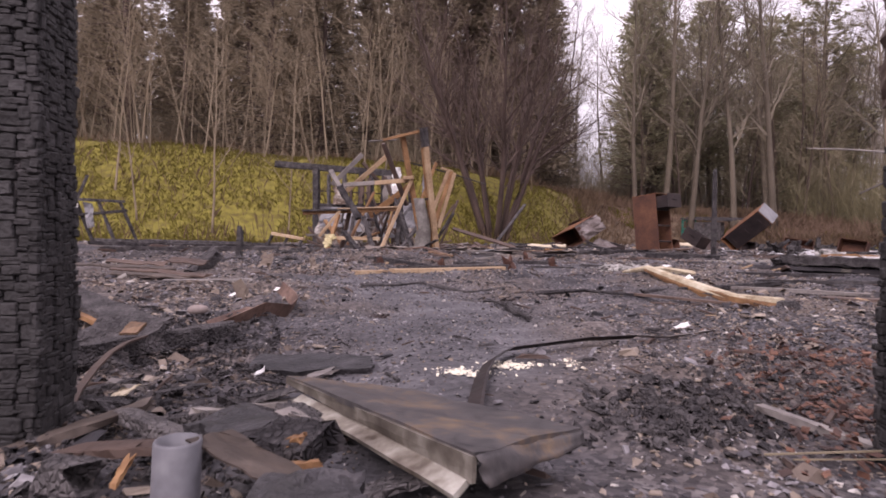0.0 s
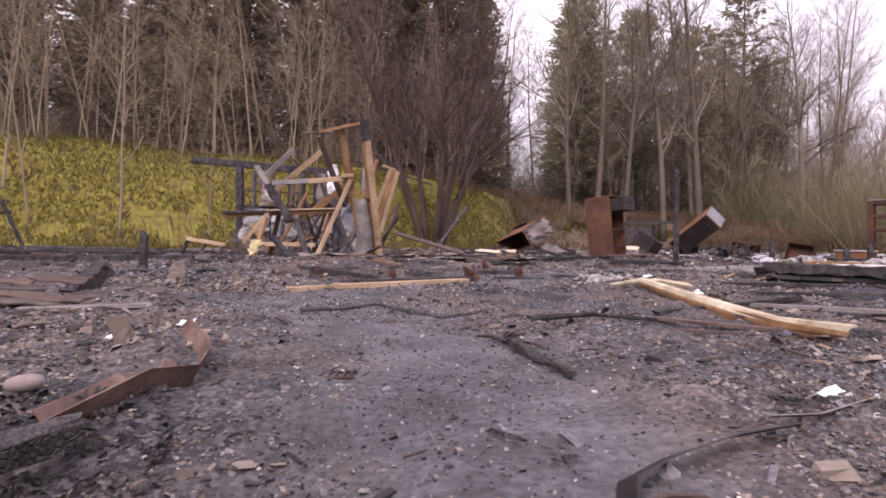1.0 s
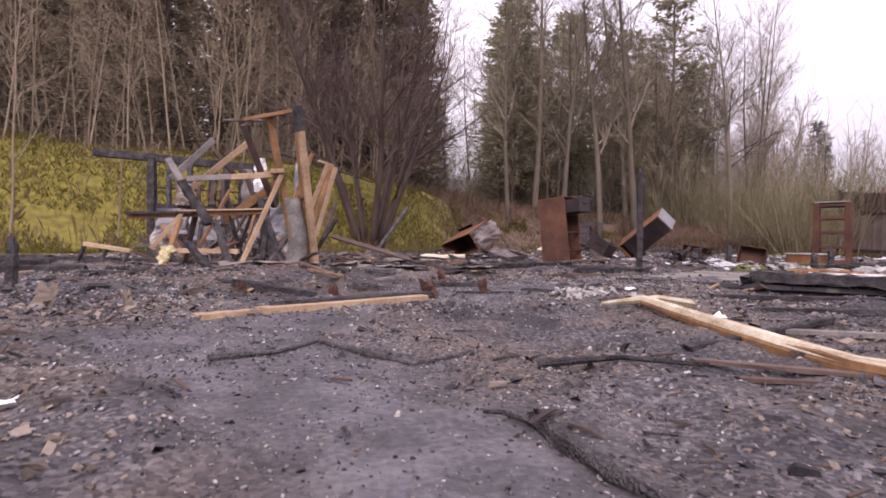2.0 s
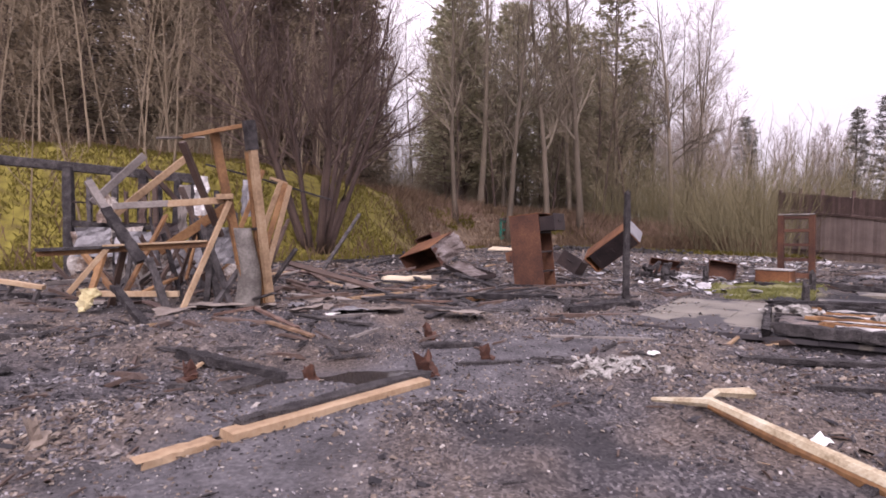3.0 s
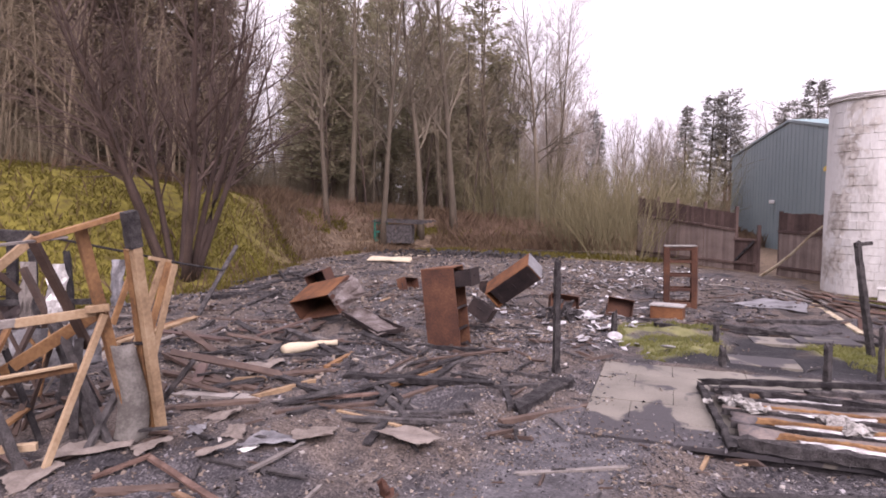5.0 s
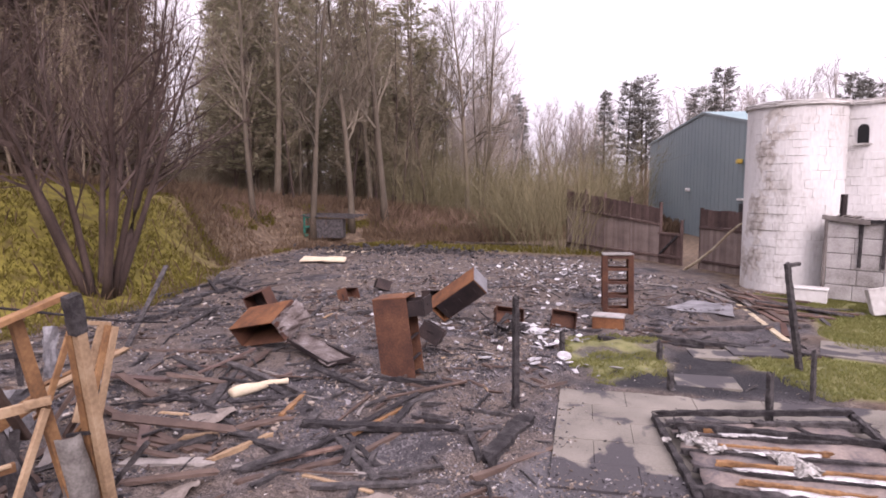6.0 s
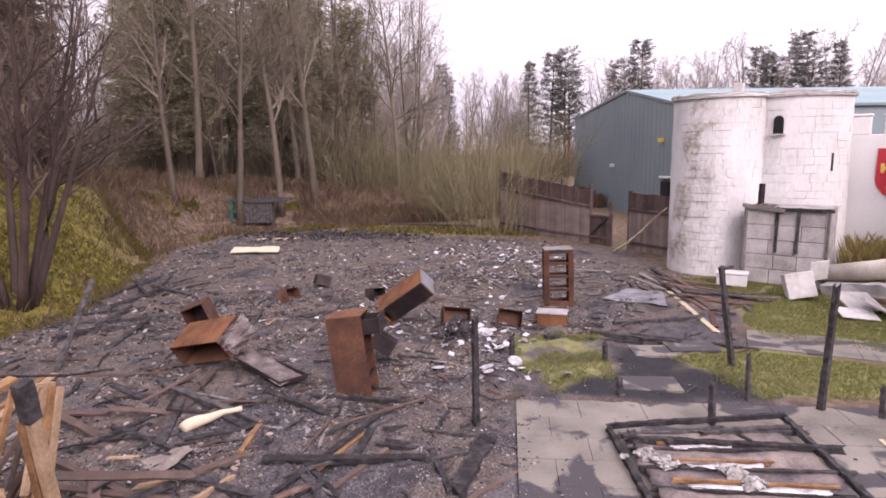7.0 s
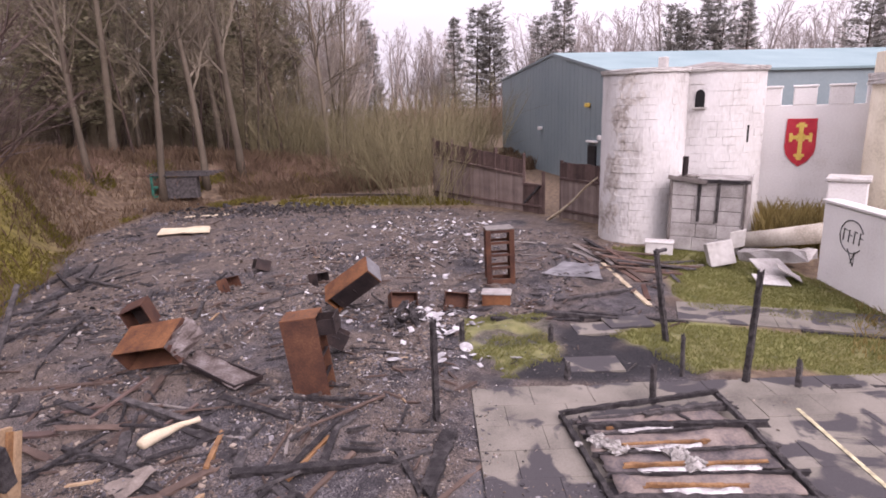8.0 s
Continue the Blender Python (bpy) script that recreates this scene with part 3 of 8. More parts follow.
    burnt_only = n.new("ShaderNodeMixRGB")
    burnt_only.blend_type = "MULTIPLY"
    burnt_only.inputs[0].default_value = 1.0
    l.new(tar, burnt_only.inputs[1])
    l.new(mask("ash"), burnt_only.inputs[2])
    c = blend(burnt_only.outputs[0], c, black)
    c = blend(mask("soot"), c, black)
    c = blend(mask("lawn"), c, lawn)
    c = blend(mask("trodden"), c, floor_c)
    l.new(c, shader.inputs["Base Color"])
    total = n.new("ShaderNodeMath")
    l.new(fine, total.inputs[0])
    l.new(grit.outputs[0], total.inputs[1])
    b = n.new("ShaderNodeBump")
    b.inputs["Strength"].default_value, b.inputs["Distance"].default_value = 0.6, 0.02
    l.new(total.outputs[0], b.inputs["Height"])
    l.new(b.outputs[0], shader.inputs["Normal"])
    return m


make_ground()


def puddle():
    """Rain water standing in the hollow of the trodden floor."""
    m = bpy.data.materials.new("still_water")
    m.use_nodes = True
    n, l = m.node_tree.nodes, m.node_tree.links
    shader = n["Principled BSDF"]
    shader.inputs["Base Color"].default_value = (0.030, 0.026, 0.025, 1)
    shader.inputs["IOR"].default_value = 1.33
    scum = n.new("ShaderNodeTexNoise")
    scum.inputs["Scale"].default_value, scum.inputs["Detail"].default_value = 9.0, 5.0
    gloss = n.new("ShaderNodeMapRange")
    gloss.inputs[1].default_value, gloss.inputs[2].default_value, gloss.inputs[3].default_value, gloss.inputs[4].default_value = 0.45, 0.75, 0.02, 0.22
    l.new(scum.outputs[0], gloss.inputs[0])
    l.new(gloss.outputs[0], shader.inputs["Roughness"])
    b = Build()
    b.slab([(0.09 + (x - 0.09) * 1.12, 7.36 + (y - 7.36) * 1.2) for x, y in PUDDLE], -0.125, -0.108)
    ob = new("water", b.mesh("water", m))
    tagged(ob, "shallow rain puddle reflecting the wood on the burnt floor", "puddle", kind="structure")


puddle()


# ---------------------------------------------------------------- buildings
def at_uv(o, u, v, z):
    """A pose whose x runs along u in the plan and whose y runs away along v."""
    m = Matrix.Identity(4)
    u, v = Vector(u).normalized(), Vector(v).normalized()
    for k in range(3):
        m[k][0], m[k][1], m[k][2] = u[k], v[k], (0, 0, 1)[k]
    m.translation = (*o, z)
    return m


def ring_wall(b, centre, r0, r1, h0, h1, sides=40, wob=0.012, seed=3):
    rnd = random.Random(seed)
    rings = []
    for k in range(9):
        z = h0 + (h1 - h0) * k / 8
        r = r0 + (r1 - r0) * k / 8
        rings.append([Vector((centre[0] + math.cos(a) * (r + rnd.uniform(-wob, wob)), centre[1] + math.sin(a) * (r + rnd.uniform(-wob, wob)), z)) for a in [2 * math.pi * j / sides for j in range(sides)]])
    return b.ring_tube(rings)


def peeling(m):
    """Plaster fallen away in a slanting strip down the round tower, brown stains beside it."""
    n, l = m.node_tree.nodes, m.node_tree.links
    shader = n["Principled BSDF"]
    clean = shader.inputs["Base Color"].links[0].from_socket
    at = n.new("ShaderNodeNewGeometry").outputs["Position"]
    xyz = n.new("ShaderNodeSeparateXYZ")
    l.new(at, xyz.inputs[0])

    def calc(op, a, c, d=None):
        k = n.new("ShaderNodeMath")
        k.operation = op
        for i, s in enumerate((a, c, d)):
            if s is None:
                continue
            if isinstance(s, (int, float)):
                k.inputs[i].default_value = s
            else:
                l.new(s, k.inputs[i])
        return k.outputs[0]
    # the strip runs from near the front at the top to the north side at the foot
    line = calc("MULTIPLY_ADD", xyz.outputs["Z"], -0.19, 12.45)
    away = calc("ABSOLUTE", calc("SUBTRACT", xyz.outputs["Y"], line), 0)
    rough, small = n.new("ShaderNodeTexNoise"), n.new("ShaderNodeTexNoise")
    rough.inputs["Scale"].default_value, rough.inputs["Detail"].default_value = 1.7, 8.0
    small.inputs["Scale"].default_value, small.inputs["Detail"].default_value = 7.0, 6.0
    l.new(at, rough.inputs["Vector"])
    l.new(at, small.inputs["Vector"])
    amount = calc("SUBTRACT", calc("MULTIPLY_ADD", small.outputs[0], 0.45, rough.outputs[0]), calc("MULTIPLY", away, 0.42))
    edge = n.new("ShaderNodeValToRGB")
    edge.color_ramp.elements[0].position, edge.color_ramp.elements[1].position = 0.60, 0.66
    edge.color_ramp.elements[1].color = (0.85, 0.85, 0.85, 1)
    l.new(amount, edge.inputs[0])
    under = n.new("ShaderNodeValToRGB")
    under.color_ramp.elements[0].position, under.color_ramp.elements[0].color = 0.35, (0.20, 0.165, 0.14, 1)
    under.color_ramp.elements[1].position, under.color_ramp.elements[1].color = 0.62, (0.50, 0.465, 0.43, 1)
    l.new(small.outputs[0], under.inputs[0])
    mix = n.new("ShaderNodeMixRGB")
    l.new(edge.outputs[0], mix.inputs[0])
    l.new(clean, mix.inputs[1])
    l.new(under.outputs[0], mix.inputs[2])
    l.new(mix.outputs[0], shader.inputs["Base Color"])


peeling(TOWER)


def round_tower(centre, r, h, label, courses_seed, window_at=None):
    t = thing("round_tower", label, "tower", pose(*centre, 0))
    b = Build()
    ring_wall(b, (0, 0), r, r * 0.985, -0.3, h, seed=courses_seed)
    part("wall", b, TOWER, t)
    # coping lip
    b = Build()
    ring_wall(b, (0, 0), r + 0.05, r + 0.06, h - 0.06, h + 0.07, wob=0.02, seed=courses_seed + 1)
    part("coping", b, WHITE_OLD, t, "weathered grey coping")
    # uneven course blocks, a little proud of the wall, on the side that faces the yard
    rnd = random.Random(courses_seed)
    z, row = 0.02, 0
    while z < h - 0.2:
        ch = rnd.uniform(0.20, 0.25)
        a = radians(140 + rnd.uniform(0, 10))
        while a < radians(300):
            w = rnd.uniform(0.32, 0.52)
            da = w / r
            keep = rnd.random() < 0.82
            if window_at:
                wa, wz = window_at
                if abs(a + da / 2 - radians(wa)) < da * 0.5 + 0.14 / r and z - 0.3 < wz < z + ch + 0.3:
                    keep = False
            if keep:
                q, out = Build(), rnd.uniform(0.003, 0.013) + 0.01 * rnd.random() * (courses_seed == 31 and a < radians(184))
                rr = r * (1 - 0.015 * z / h)
                rings = []
                for s in (0.0, 0.5, 1.0):
                    aa = a + (da - 0.008 / r) * s
                    c, d = Vector((math.cos(aa), math.sin(aa), 0)), out * rnd.uniform(0.8, 1.2)
                    rings.append([c * (rr - 0.02) + Vector((0, 0, z)), c * (rr + d) + Vector((0, 0, z + 0.006)), c * (rr + d) + Vector((0, 0, z + ch - 0.012)), c * (rr - 0.02) + Vector((0, 0, z + ch - 0.006))])
                q.ring_tube(rings)
                part("block", q, TOWER, t)
            a += da
        z += ch
        row += 1
    return t


tower = round_tower((17.75, 11.55, 0), 1.28, 5.15, "white painted round tower with stained peeling masonry", 31)
b = Build()
b.box((0.75, -0.3, 5.4), (0.26, 0.26, 0.42), bevel=0.02)
part("chimney", b, WHITE_OLD, tower)
tower_2 = round_tower((19.45, 10.05, 0), 1.62, 5.15, "broad white round tower with a small arched window", 57, (184, 4.32))
# arched window of the broad tower, a black block for the shade inside
b = Build()
arch = [(-0.13, -0.26), (0.13, -0.26)] + [(0.13 * math.cos(a), 0.10 + 0.15 * math.sin(a)) for a in [math.pi * k / 8 for k in range(9)]]
b.ring_tube([[Vector((x, -1.625, 4.32 + z)) for x, z in arch], [Vector((x, -1.4, 4.32 + z)) for x, z in arch]])
w = part("window", b, OPENING_SHADE, tower_2, "black block for the shade in an arched opening")
w.matrix_local = pose(0, 0, 0, 0, 0, 274 - 360 + 0)
b = Build()
b.ring_tube([[Vector((x, -1.70, z)) for x, z in [(-0.2, 4.02), (0.2, 4.02), (0.2, 4.06), (-0.2, 4.06)]], [Vector((x, -1.55, z)) for x, z in [(-0.2, 4.02), (0.2, 4.02), (0.2, 4.06), (-0.2, 4.06)]]])
w = part("window_sill", b, WHITE_OLD, tower_2)
w.matrix_local = pose(0, 0, 0, 0, 0, -86)
# black bar painted for the shade inside the slit
b = Build()
b.ring_tube([[Vector((x, y, z)) for x, y in ((-0.03, -1.625), (0.03, -1.625), (0.03, -1.5), (-0.03, -1.5))] for z in (3.0, 3.5)])
w = part("arrow_slit", b, OPENING_SHADE, tower_2)
w.matrix_local = pose(0, 0, 0, 0, 0, -33)
b = Build()
b.ring_tube([[Vector((1.5 * math.cos(2 * math.pi * k / 20), 1.5 * math.sin(2 * math.pi * k / 20), 5.2)) for k in range(20)], [Vector((0.1 * math.cos(2 * math.pi * k / 20), 0.1 * math.sin(2 * math.pi * k / 20), 5.42)) for k in range(20)]])
part("roof", b, WOOD_GREY, tower_2, "low grey felt cone roof")


def curtain_wall():
    """Crenellated wall with the shield."""
    o, u = Vector((20.55, 9.2, 0)), Vector((0.10, -0.995, 0))
    v = Vector((0.995, 0.10, 0))
    t = thing("castle_wall", "white painted crenellated wall with a red heraldic shield", "wall", at_uv((20.55, 9.2), u, v, 0))
    b = Build()
    b.box((2.2, 0.2, 1.92), (4.8, 0.4, 4.2), bevel=0.02)
    part("wall", b, WHITE, t)
    for k in range(4):
        b = Build()
        b.box((0.73 + k * 0.96, 0.2, 4.28), (0.64, 0.42, 0.56), bevel=0.03)
        part("merlon", b, WHITE, t)
        b = Build()
        b.box((0.73 + k * 0.96, 0.2, 4.59), (0.69, 0.48, 0.07), bevel=0.02)
        part("merlon_cap", b, WHITE, t)
    outline = [(-0.41, 0.55), (0.41, 0.55), (0.43, -0.34), (0.38, -0.56), (0.22, -0.78), (0, -0.94), (-0.22, -0.78), (-0.38, -0.56), (-0.43, -0.34)]
    b = Build()
    b.ring_tube([[Vector((1.68 + x, yy, 3.05 + z)) for x, z in outline] for yy in (-0.045, 0.002)])
    sh = part("shield", b, RED, t, "red shield")
    b = Build()
    cx, cz = 1.68, 3.02
    for dx, dz, w, h in ((0, -0.14, 0.12, 1.14), (0, 0.0, 0.62, 0.12), (0, 0.36, 0.30, 0.09), (0, -0.56, 0.30, 0.09), (-0.27, 0.0, 0.09, 0.28), (0.27, 0.0, 0.09, 0.28), (0, 0.42, 0.17, 0.08), (0, -0.64, 0.17, 0.08), (0, 0.0, 0.22, 0.22)):
        b.box((cx + dx, -0.05 - 0.003 * (w < h), cz + dz), (w, 0.012, h), bevel=0.004)
    part("cross", b, GOLD, sh, "yellow flared cross")
    # dry grass against its foot is scattered later
    t2 = thing("cream_tower", "cream and white rendered corner tower", "tower", pose(19.75, 4.6, 0))
    b = Build()
    ring_wall(b, (0, 0), 1.25, 1.2, -0.2, 5.4, sides=32, seed=8)
    part("wall", b, CREAM, t2)
    b = Build()
    ring_wall(b, (0, 0), 1.32, 1.34, 4.55, 4.85, sides=32, wob=0.02, seed=9)
    part("band", b, WHITE_OLD, t2)
    b = Build()
    ring_wall(b, (0, 0), 0.5, 0.42, 5.4, 6.3, sides=24, seed=10)
    part("chimney", b, RUST, t2)
    t3 = thing("white_pier", "low white rendered pier with a block cap", "wall", pose(17.6, 6.0, 0))
    b = Build()
    b.box((0, 0, 1.05), (0.9, 0.9, 2.1), bevel=0.03)
    part("pier", b, WHITE, t3)
    b = Build()
    b.box((0, 0, 2.14), (1.0, 1.0, 0.10), bevel=0.02)
    part("cap", b, WHITE_OLD, t3)


curtain_wall()


def graffiti_wall():
    """The low white wall with scrawled paint."""
    p0, p1 = Vector((14.95, 6.32, 0)), Vector((11.2, 3.9, 0))
    u = (p1 - p0).normalized()
    v = Vector((-u.y, u.x, 0))
    if v.x < 0:
        v = -v
    t = thing("white_garden_wall", "white rendered low wall with black scrawled graffiti", "wall", at_uv((p0.x, p0.y), u, v, 0))
    b = Build()
    ln = (p1 - p0).length
    b.box((ln / 2, 0.15, 0.85), (ln, 0.3, 2.05), bevel=0.03)
    part("wall", b, WHITE, t)
    b = Build()
    b.box((ln / 2, 0.15, 1.91), (ln + 0.1, 0.38, 0.07), bevel=0.02)
    part("coping", b, WHITE_OLD, t)
    b = Build()
    # scrawl: a loop and a few strokes
    loop = [Vector((1.15 + 0.42 * math.cos(a), -0.006, 1.28 + 0.36 * math.sin(a))) for a in np.linspace(0.4, 5.6, 18)]
    b.tube(loop, 0.014, 4)
    for k in range(4):
        x = 0.86 + k * 0.19
        b.tube([(x, -0.006, 1.15), (x + 0.02, -0.006, 1.42)], 0.014, 4)
        b.tube([(x, -0.006, 1.42 - 0.1 * (k % 2)), (x + 0.12, -0.006, 1.40 - 0.1 * (k % 2))], 0.012, 4)
    b.tube([(1.05, -0.006, 1.0), (1.3, -0.006, 0.66), (1.32, -0.006, 0.98), (1.2, -0.006, 0.7)], 0.013, 4)
    part("graffiti", b, BLACK, t, "black scrawled paint")
    t = thing("fallen_column", "fallen pale rendered column lying on rubble", "column", Matrix.Identity(4))
    b = Build()
    b.tube([(16.5, 8.4, 0.42), (16.2, 7.3, 0.68), (15.9, 6.3, 0.96)], [0.22, 0.24, 0.26], 16, 0.02)
    part("shaft", b, DIRTY_RENDER, t, smooth=True)
    b = Build()
    b.beam((16.2, 8.2, 0.1), (15.6, 6.5, 0.42), 0.5, 0.3, jag=0.2, ragged=0.4)
    part("broken_plaster", b, BLOCK, t)


graffiti_wall()


def shack():
    """Blocked-up porch of grey panels before the tower."""
    t = thing("panel_shack", "grey block panel shack with a burnt timber frame", "shed", at_uv((16.35, 10.25), (0.03, -1, 0), (1, 0.03, 0), 0))
    for row in range(5):
        x = 0.06
        for col in range(3):
            w = (0.62, 0.70, 0.56)[(row + col) % 3]
            w = min(w, 1.95 - x)
            b = Build()
            b.box((x + w / 2, 0.06, 0.22 + row * 0.40), (w - 0.012, 0.10, 0.388), bevel=0.012)
            part("block_panel", b, BLOCK, t)
            x += w
    for x in (0.02, 0.80, 1.30, 1.98):
        b = Build()
        b.beam((x, -0.01, 0.0 if x in (0.02, 1.98) else 0.9), (x + 0.02, -0.01, 2.12), 0.07, 0.05, jag=0.1)
        part("post", b, CHAR if x in (0.80, 1.30) else WOOD_GREY, t)
    b = Build()
    b.beam((-0.05, -0.03, 2.14), (1.0, -0.05, 2.02), 0.08, 0.12, jag=0.1)
    part("lintel", b, WOOD_GREY, t)
    b = Build()
    b.beam((0.9, -0.03, 2.06), (2.1, -0.02, 2.06), 0.07, 0.09, jag=0.1)
    part("lintel", b, CHAR, t)
    b = Build()
    b.box((1.0, 0.75, 1.05), (1.95, 1.1, 2.1), bevel=0.01)
    part("infill", b, BLOCK, t)
    b = Build()
    b.tube([(0.35, 0.15, 2.1), (0.36, 0.15, 2.72)], 0.08, 10)
    part("flue", b, RUST_DK, t, "short black flue pipe")
    b = Build()
    for k in range(5):
        b.sheet([(0.1 + 0.12 * k, 0, 2.12), (0.3 + 0.12 * k, 0, 2.2), (0.3 + 0.12 * k, 0.3, 2.16), (0.1 + 0.12 * k, 0.3, 2.1)], 2, 2, 0.02, 0.03, seed=k)
    part("roof_felt", b, WOOD_GREY, t)


shack()


def steel_shed():
    peak, g, rid = Vector((33.1, 22.1, 0)), Vector((0.70, 0.714, 0)), Vector((0.714, -0.70, 0))
    half, eave, wide, far_eave, top, ln = 8.2, 5.6, 11.6, 6.15, 7.1, 40.0
    t = thing("steel_shed", "blue-grey corrugated steel shed with a pale roof", "warehouse", at_uv((peak.x, peak.y), rid, g, 0))
    b = Build()
    outline = [(-half, -0.5), (wide, -0.5), (wide, far_eave), (0, top), (-half, eave)]
    b.ring_tube([[Vector((x, y, z)) for y, z in outline] for x in (0.0, ln)])
    part("wall", b, SHED, t)
    for k in range(34):
        y = -half + 0.05 + k * (half + wide - 0.1) / 33
        h = top - ((top - eave) * -y / half if y < 0 else (top - far_eave) * y / wide) - 0.08
        b = Build()
        b.box((0.0, y, h / 2), (0.03, 0.08 if k % 8 else 0.16, h), bevel=0.01)
        part("rib", b, SHED, t)
    for s in (-1, 1):
        b = Build()
        reach, low = (wide, far_eave) if s > 0 else (half, eave)
        c = [(-0.05, 0, top + 0.06), (ln + 0.2, 0, top + 0.06), (ln + 0.2, s * (reach + 0.2), low + 0.02), (-0.05, s * (reach + 0.2), low + 0.02)]
        b.sheet(c, 20, 4, 0.12)
        part("roof", b, SHED_ROOF, t, "pale teal roof sheet")
        b = Build()
        b.beam((-0.04, 0, top + 0.05), (-0.04, s * (reach + 0.2), low + 0.02), 0.06, 0.14, jag=0.0)
        part("verge_trim", b, SHED, t)
    b = Build()
    b.box((-0.06, -6.2, 1.05), (0.08, 1.0, 2.1), bevel=0.01)
    d = part("door", b, BLACK, t, "dark side door")
    b = Build()
    b.box((-0.08, -6.2, 2.3), (0.2, 1.2, 0.10), bevel=0.01)
    part("canopy", b, WHITE, d)
    for y, z, mt in ((1.9, 2.75, WHITE), (-7.4, 2.55, WHITE), (-5.7, 4.15, GOLD)):
        b = Build()
        b.box((-0.16, y, z), (0.25, 0.28, 0.22), bevel=0.03)
        part("lamp", b, mt, t)


steel_shed()


def fence_panel(p0, p1, h0, h1, name="fence", gate=False):
    p0, p1 = Vector((*p0, 0)), Vector((*p1, 0))
    ln = (p1 - p0).length
    u = (p1 - p0).normalized()
    v = Vector((-u.y, u.x, 0))
    m = at_uv((p0.x, p0.y), u, v, gz(p0.x, p0.y))
    label = "dark close-boarded timber gate with a diagonal brace" if gate else "tall dark close-boarded fence panel, upper boards blackened"
    t = thing(name, label, "gate" if gate else "fence", m, "" if gate else "fence panels")
    rnd = random.Random(int(p0.x * 100))
    n = max(2, round(ln / 0.15))
    for k in range(n):
        x = (k + 0.5) * ln / n
        h = h0 + (h1 - h0) * x / ln + rnd.uniform(-0.02, 0.02)
        b = Build()
        b.box((x, rnd.uniform(-0.004, 0.004), h * 0.36), (ln / n - 0.008, 0.022, h * 0.72), bevel=0.003)
        part("board", b, FENCE if gate else FENCE_LOW, t)
        if not gate:
            b = Build()
            b.box((x, 0.028 + rnd.uniform(-0.003, 0.003), h * 0.84), (ln / n - 0.006, 0.022, h * 0.30), bevel=0.003)
            part("board", b, FENCE, t)
    for x in (0.0, ln):
        b = Build()
        b.beam((x, 0.05, -0.2), (x, 0.05, max(h0, h1) + 0.04), 0.11, 0.11, jag=0.04)
        part("post", b, FENCE, t)
    for z in (0.3, h0 * 0.7):
        b = Build()
        b.beam((0, -0.04, z), (ln, -0.04, z * h1 / h0), 0.05, 0.09, jag=0.04)
        part("rail", b, FENCE, t)
    if gate:
        b = Build()
        b.beam((0.1, -0.05, 0.35), (ln - 0.1, -0.05, h0 * 0.68), 0.04, 0.09, jag=0.04)
        part("brace", b, CHAR, t)
    return t


FENCE_LINE = [(21.95, 23.0, 2.8), (21.6, 21.7, 2.66), (21.2, 20.4, 2.5), (20.75, 18.8, 2.32), (20.3, 17.2, 2.12)]
for a, c in zip(FENCE_LINE, FENCE_LINE[1:]):
    fence_panel(a[:2], c[:2], a[2], c[2])
fence_panel((20.3, 17.2), (19.97, 16.15), 1.65, 1.65, "gate", True)
fence_panel((19.7, 15.25), (18.9, 13.1), 2.15, 2.1)


# ---------------------------------------------------------------- trees
def shoot(rnd, p, d, length, r, n, droop, wander, tip=0.25):
    """Points and radii of one stem or branch."""
    pts, rad = [Vector(p)], [r]
    d = Vector(d).normalized()
    for k in range(n):
        d = (d + Vector((rnd.uniform(-1, 1), rnd.uniform(-1, 1), rnd.uniform(-1, 1))) * wander + Vector((0, 0, droop))).normalized()
        pts.append(pts[-1] + d * length / n)
        rad.append(r * (1 - (1 - tip) * (k + 1) / n))
    return pts, rad


def off(rnd, d, angle):
    d = Vector(d).normalized()
    a = d.cross(Vector((rnd.uniform(-1, 1), rnd.uniform(-1, 1), rnd.uniform(-1, 1)))).normalized()
    return (d * math.cos(angle) + a * math.sin(angle)).normalized()


def limbs(rnd, b, pts, rad, length, count, start, angle, depth, thin=0.45, lift=0.06, sides=3, shrink=0.55, fine=0.0045):
    """Branches along a stem, and twigs along those."""
    n = len(pts) - 1
    for k in range(count):
        s = start + (1 - start) * (k + rnd.random()) / count
        i = min(n - 1, int(s * n))
        p = pts[i].lerp(pts[i + 1], s * n - i)
        d = off(rnd, pts[i + 1] - pts[i], radians(angle + rnd.uniform(-12, 12)))
        ln = length * (1 - 0.55 * (s - start) / (1.001 - start)) * rnd.uniform(0.7, 1.15)
        q, rr = shoot(rnd, p, d, ln, max(fine, rad[i] * thin), 4 if depth > 1 else 2, lift, 0.16, 0.3)
        b.tube(q, rr, sides if depth > 1 else 3)
        if depth > 1:
            limbs(rnd, b, q, rr, ln * shrink, max(3, int(count * 0.4)) if depth == 2 else max(4, int(count * 0.5)), 0.2, 38, depth - 1, 0.55, lift, 3, shrink, fine)


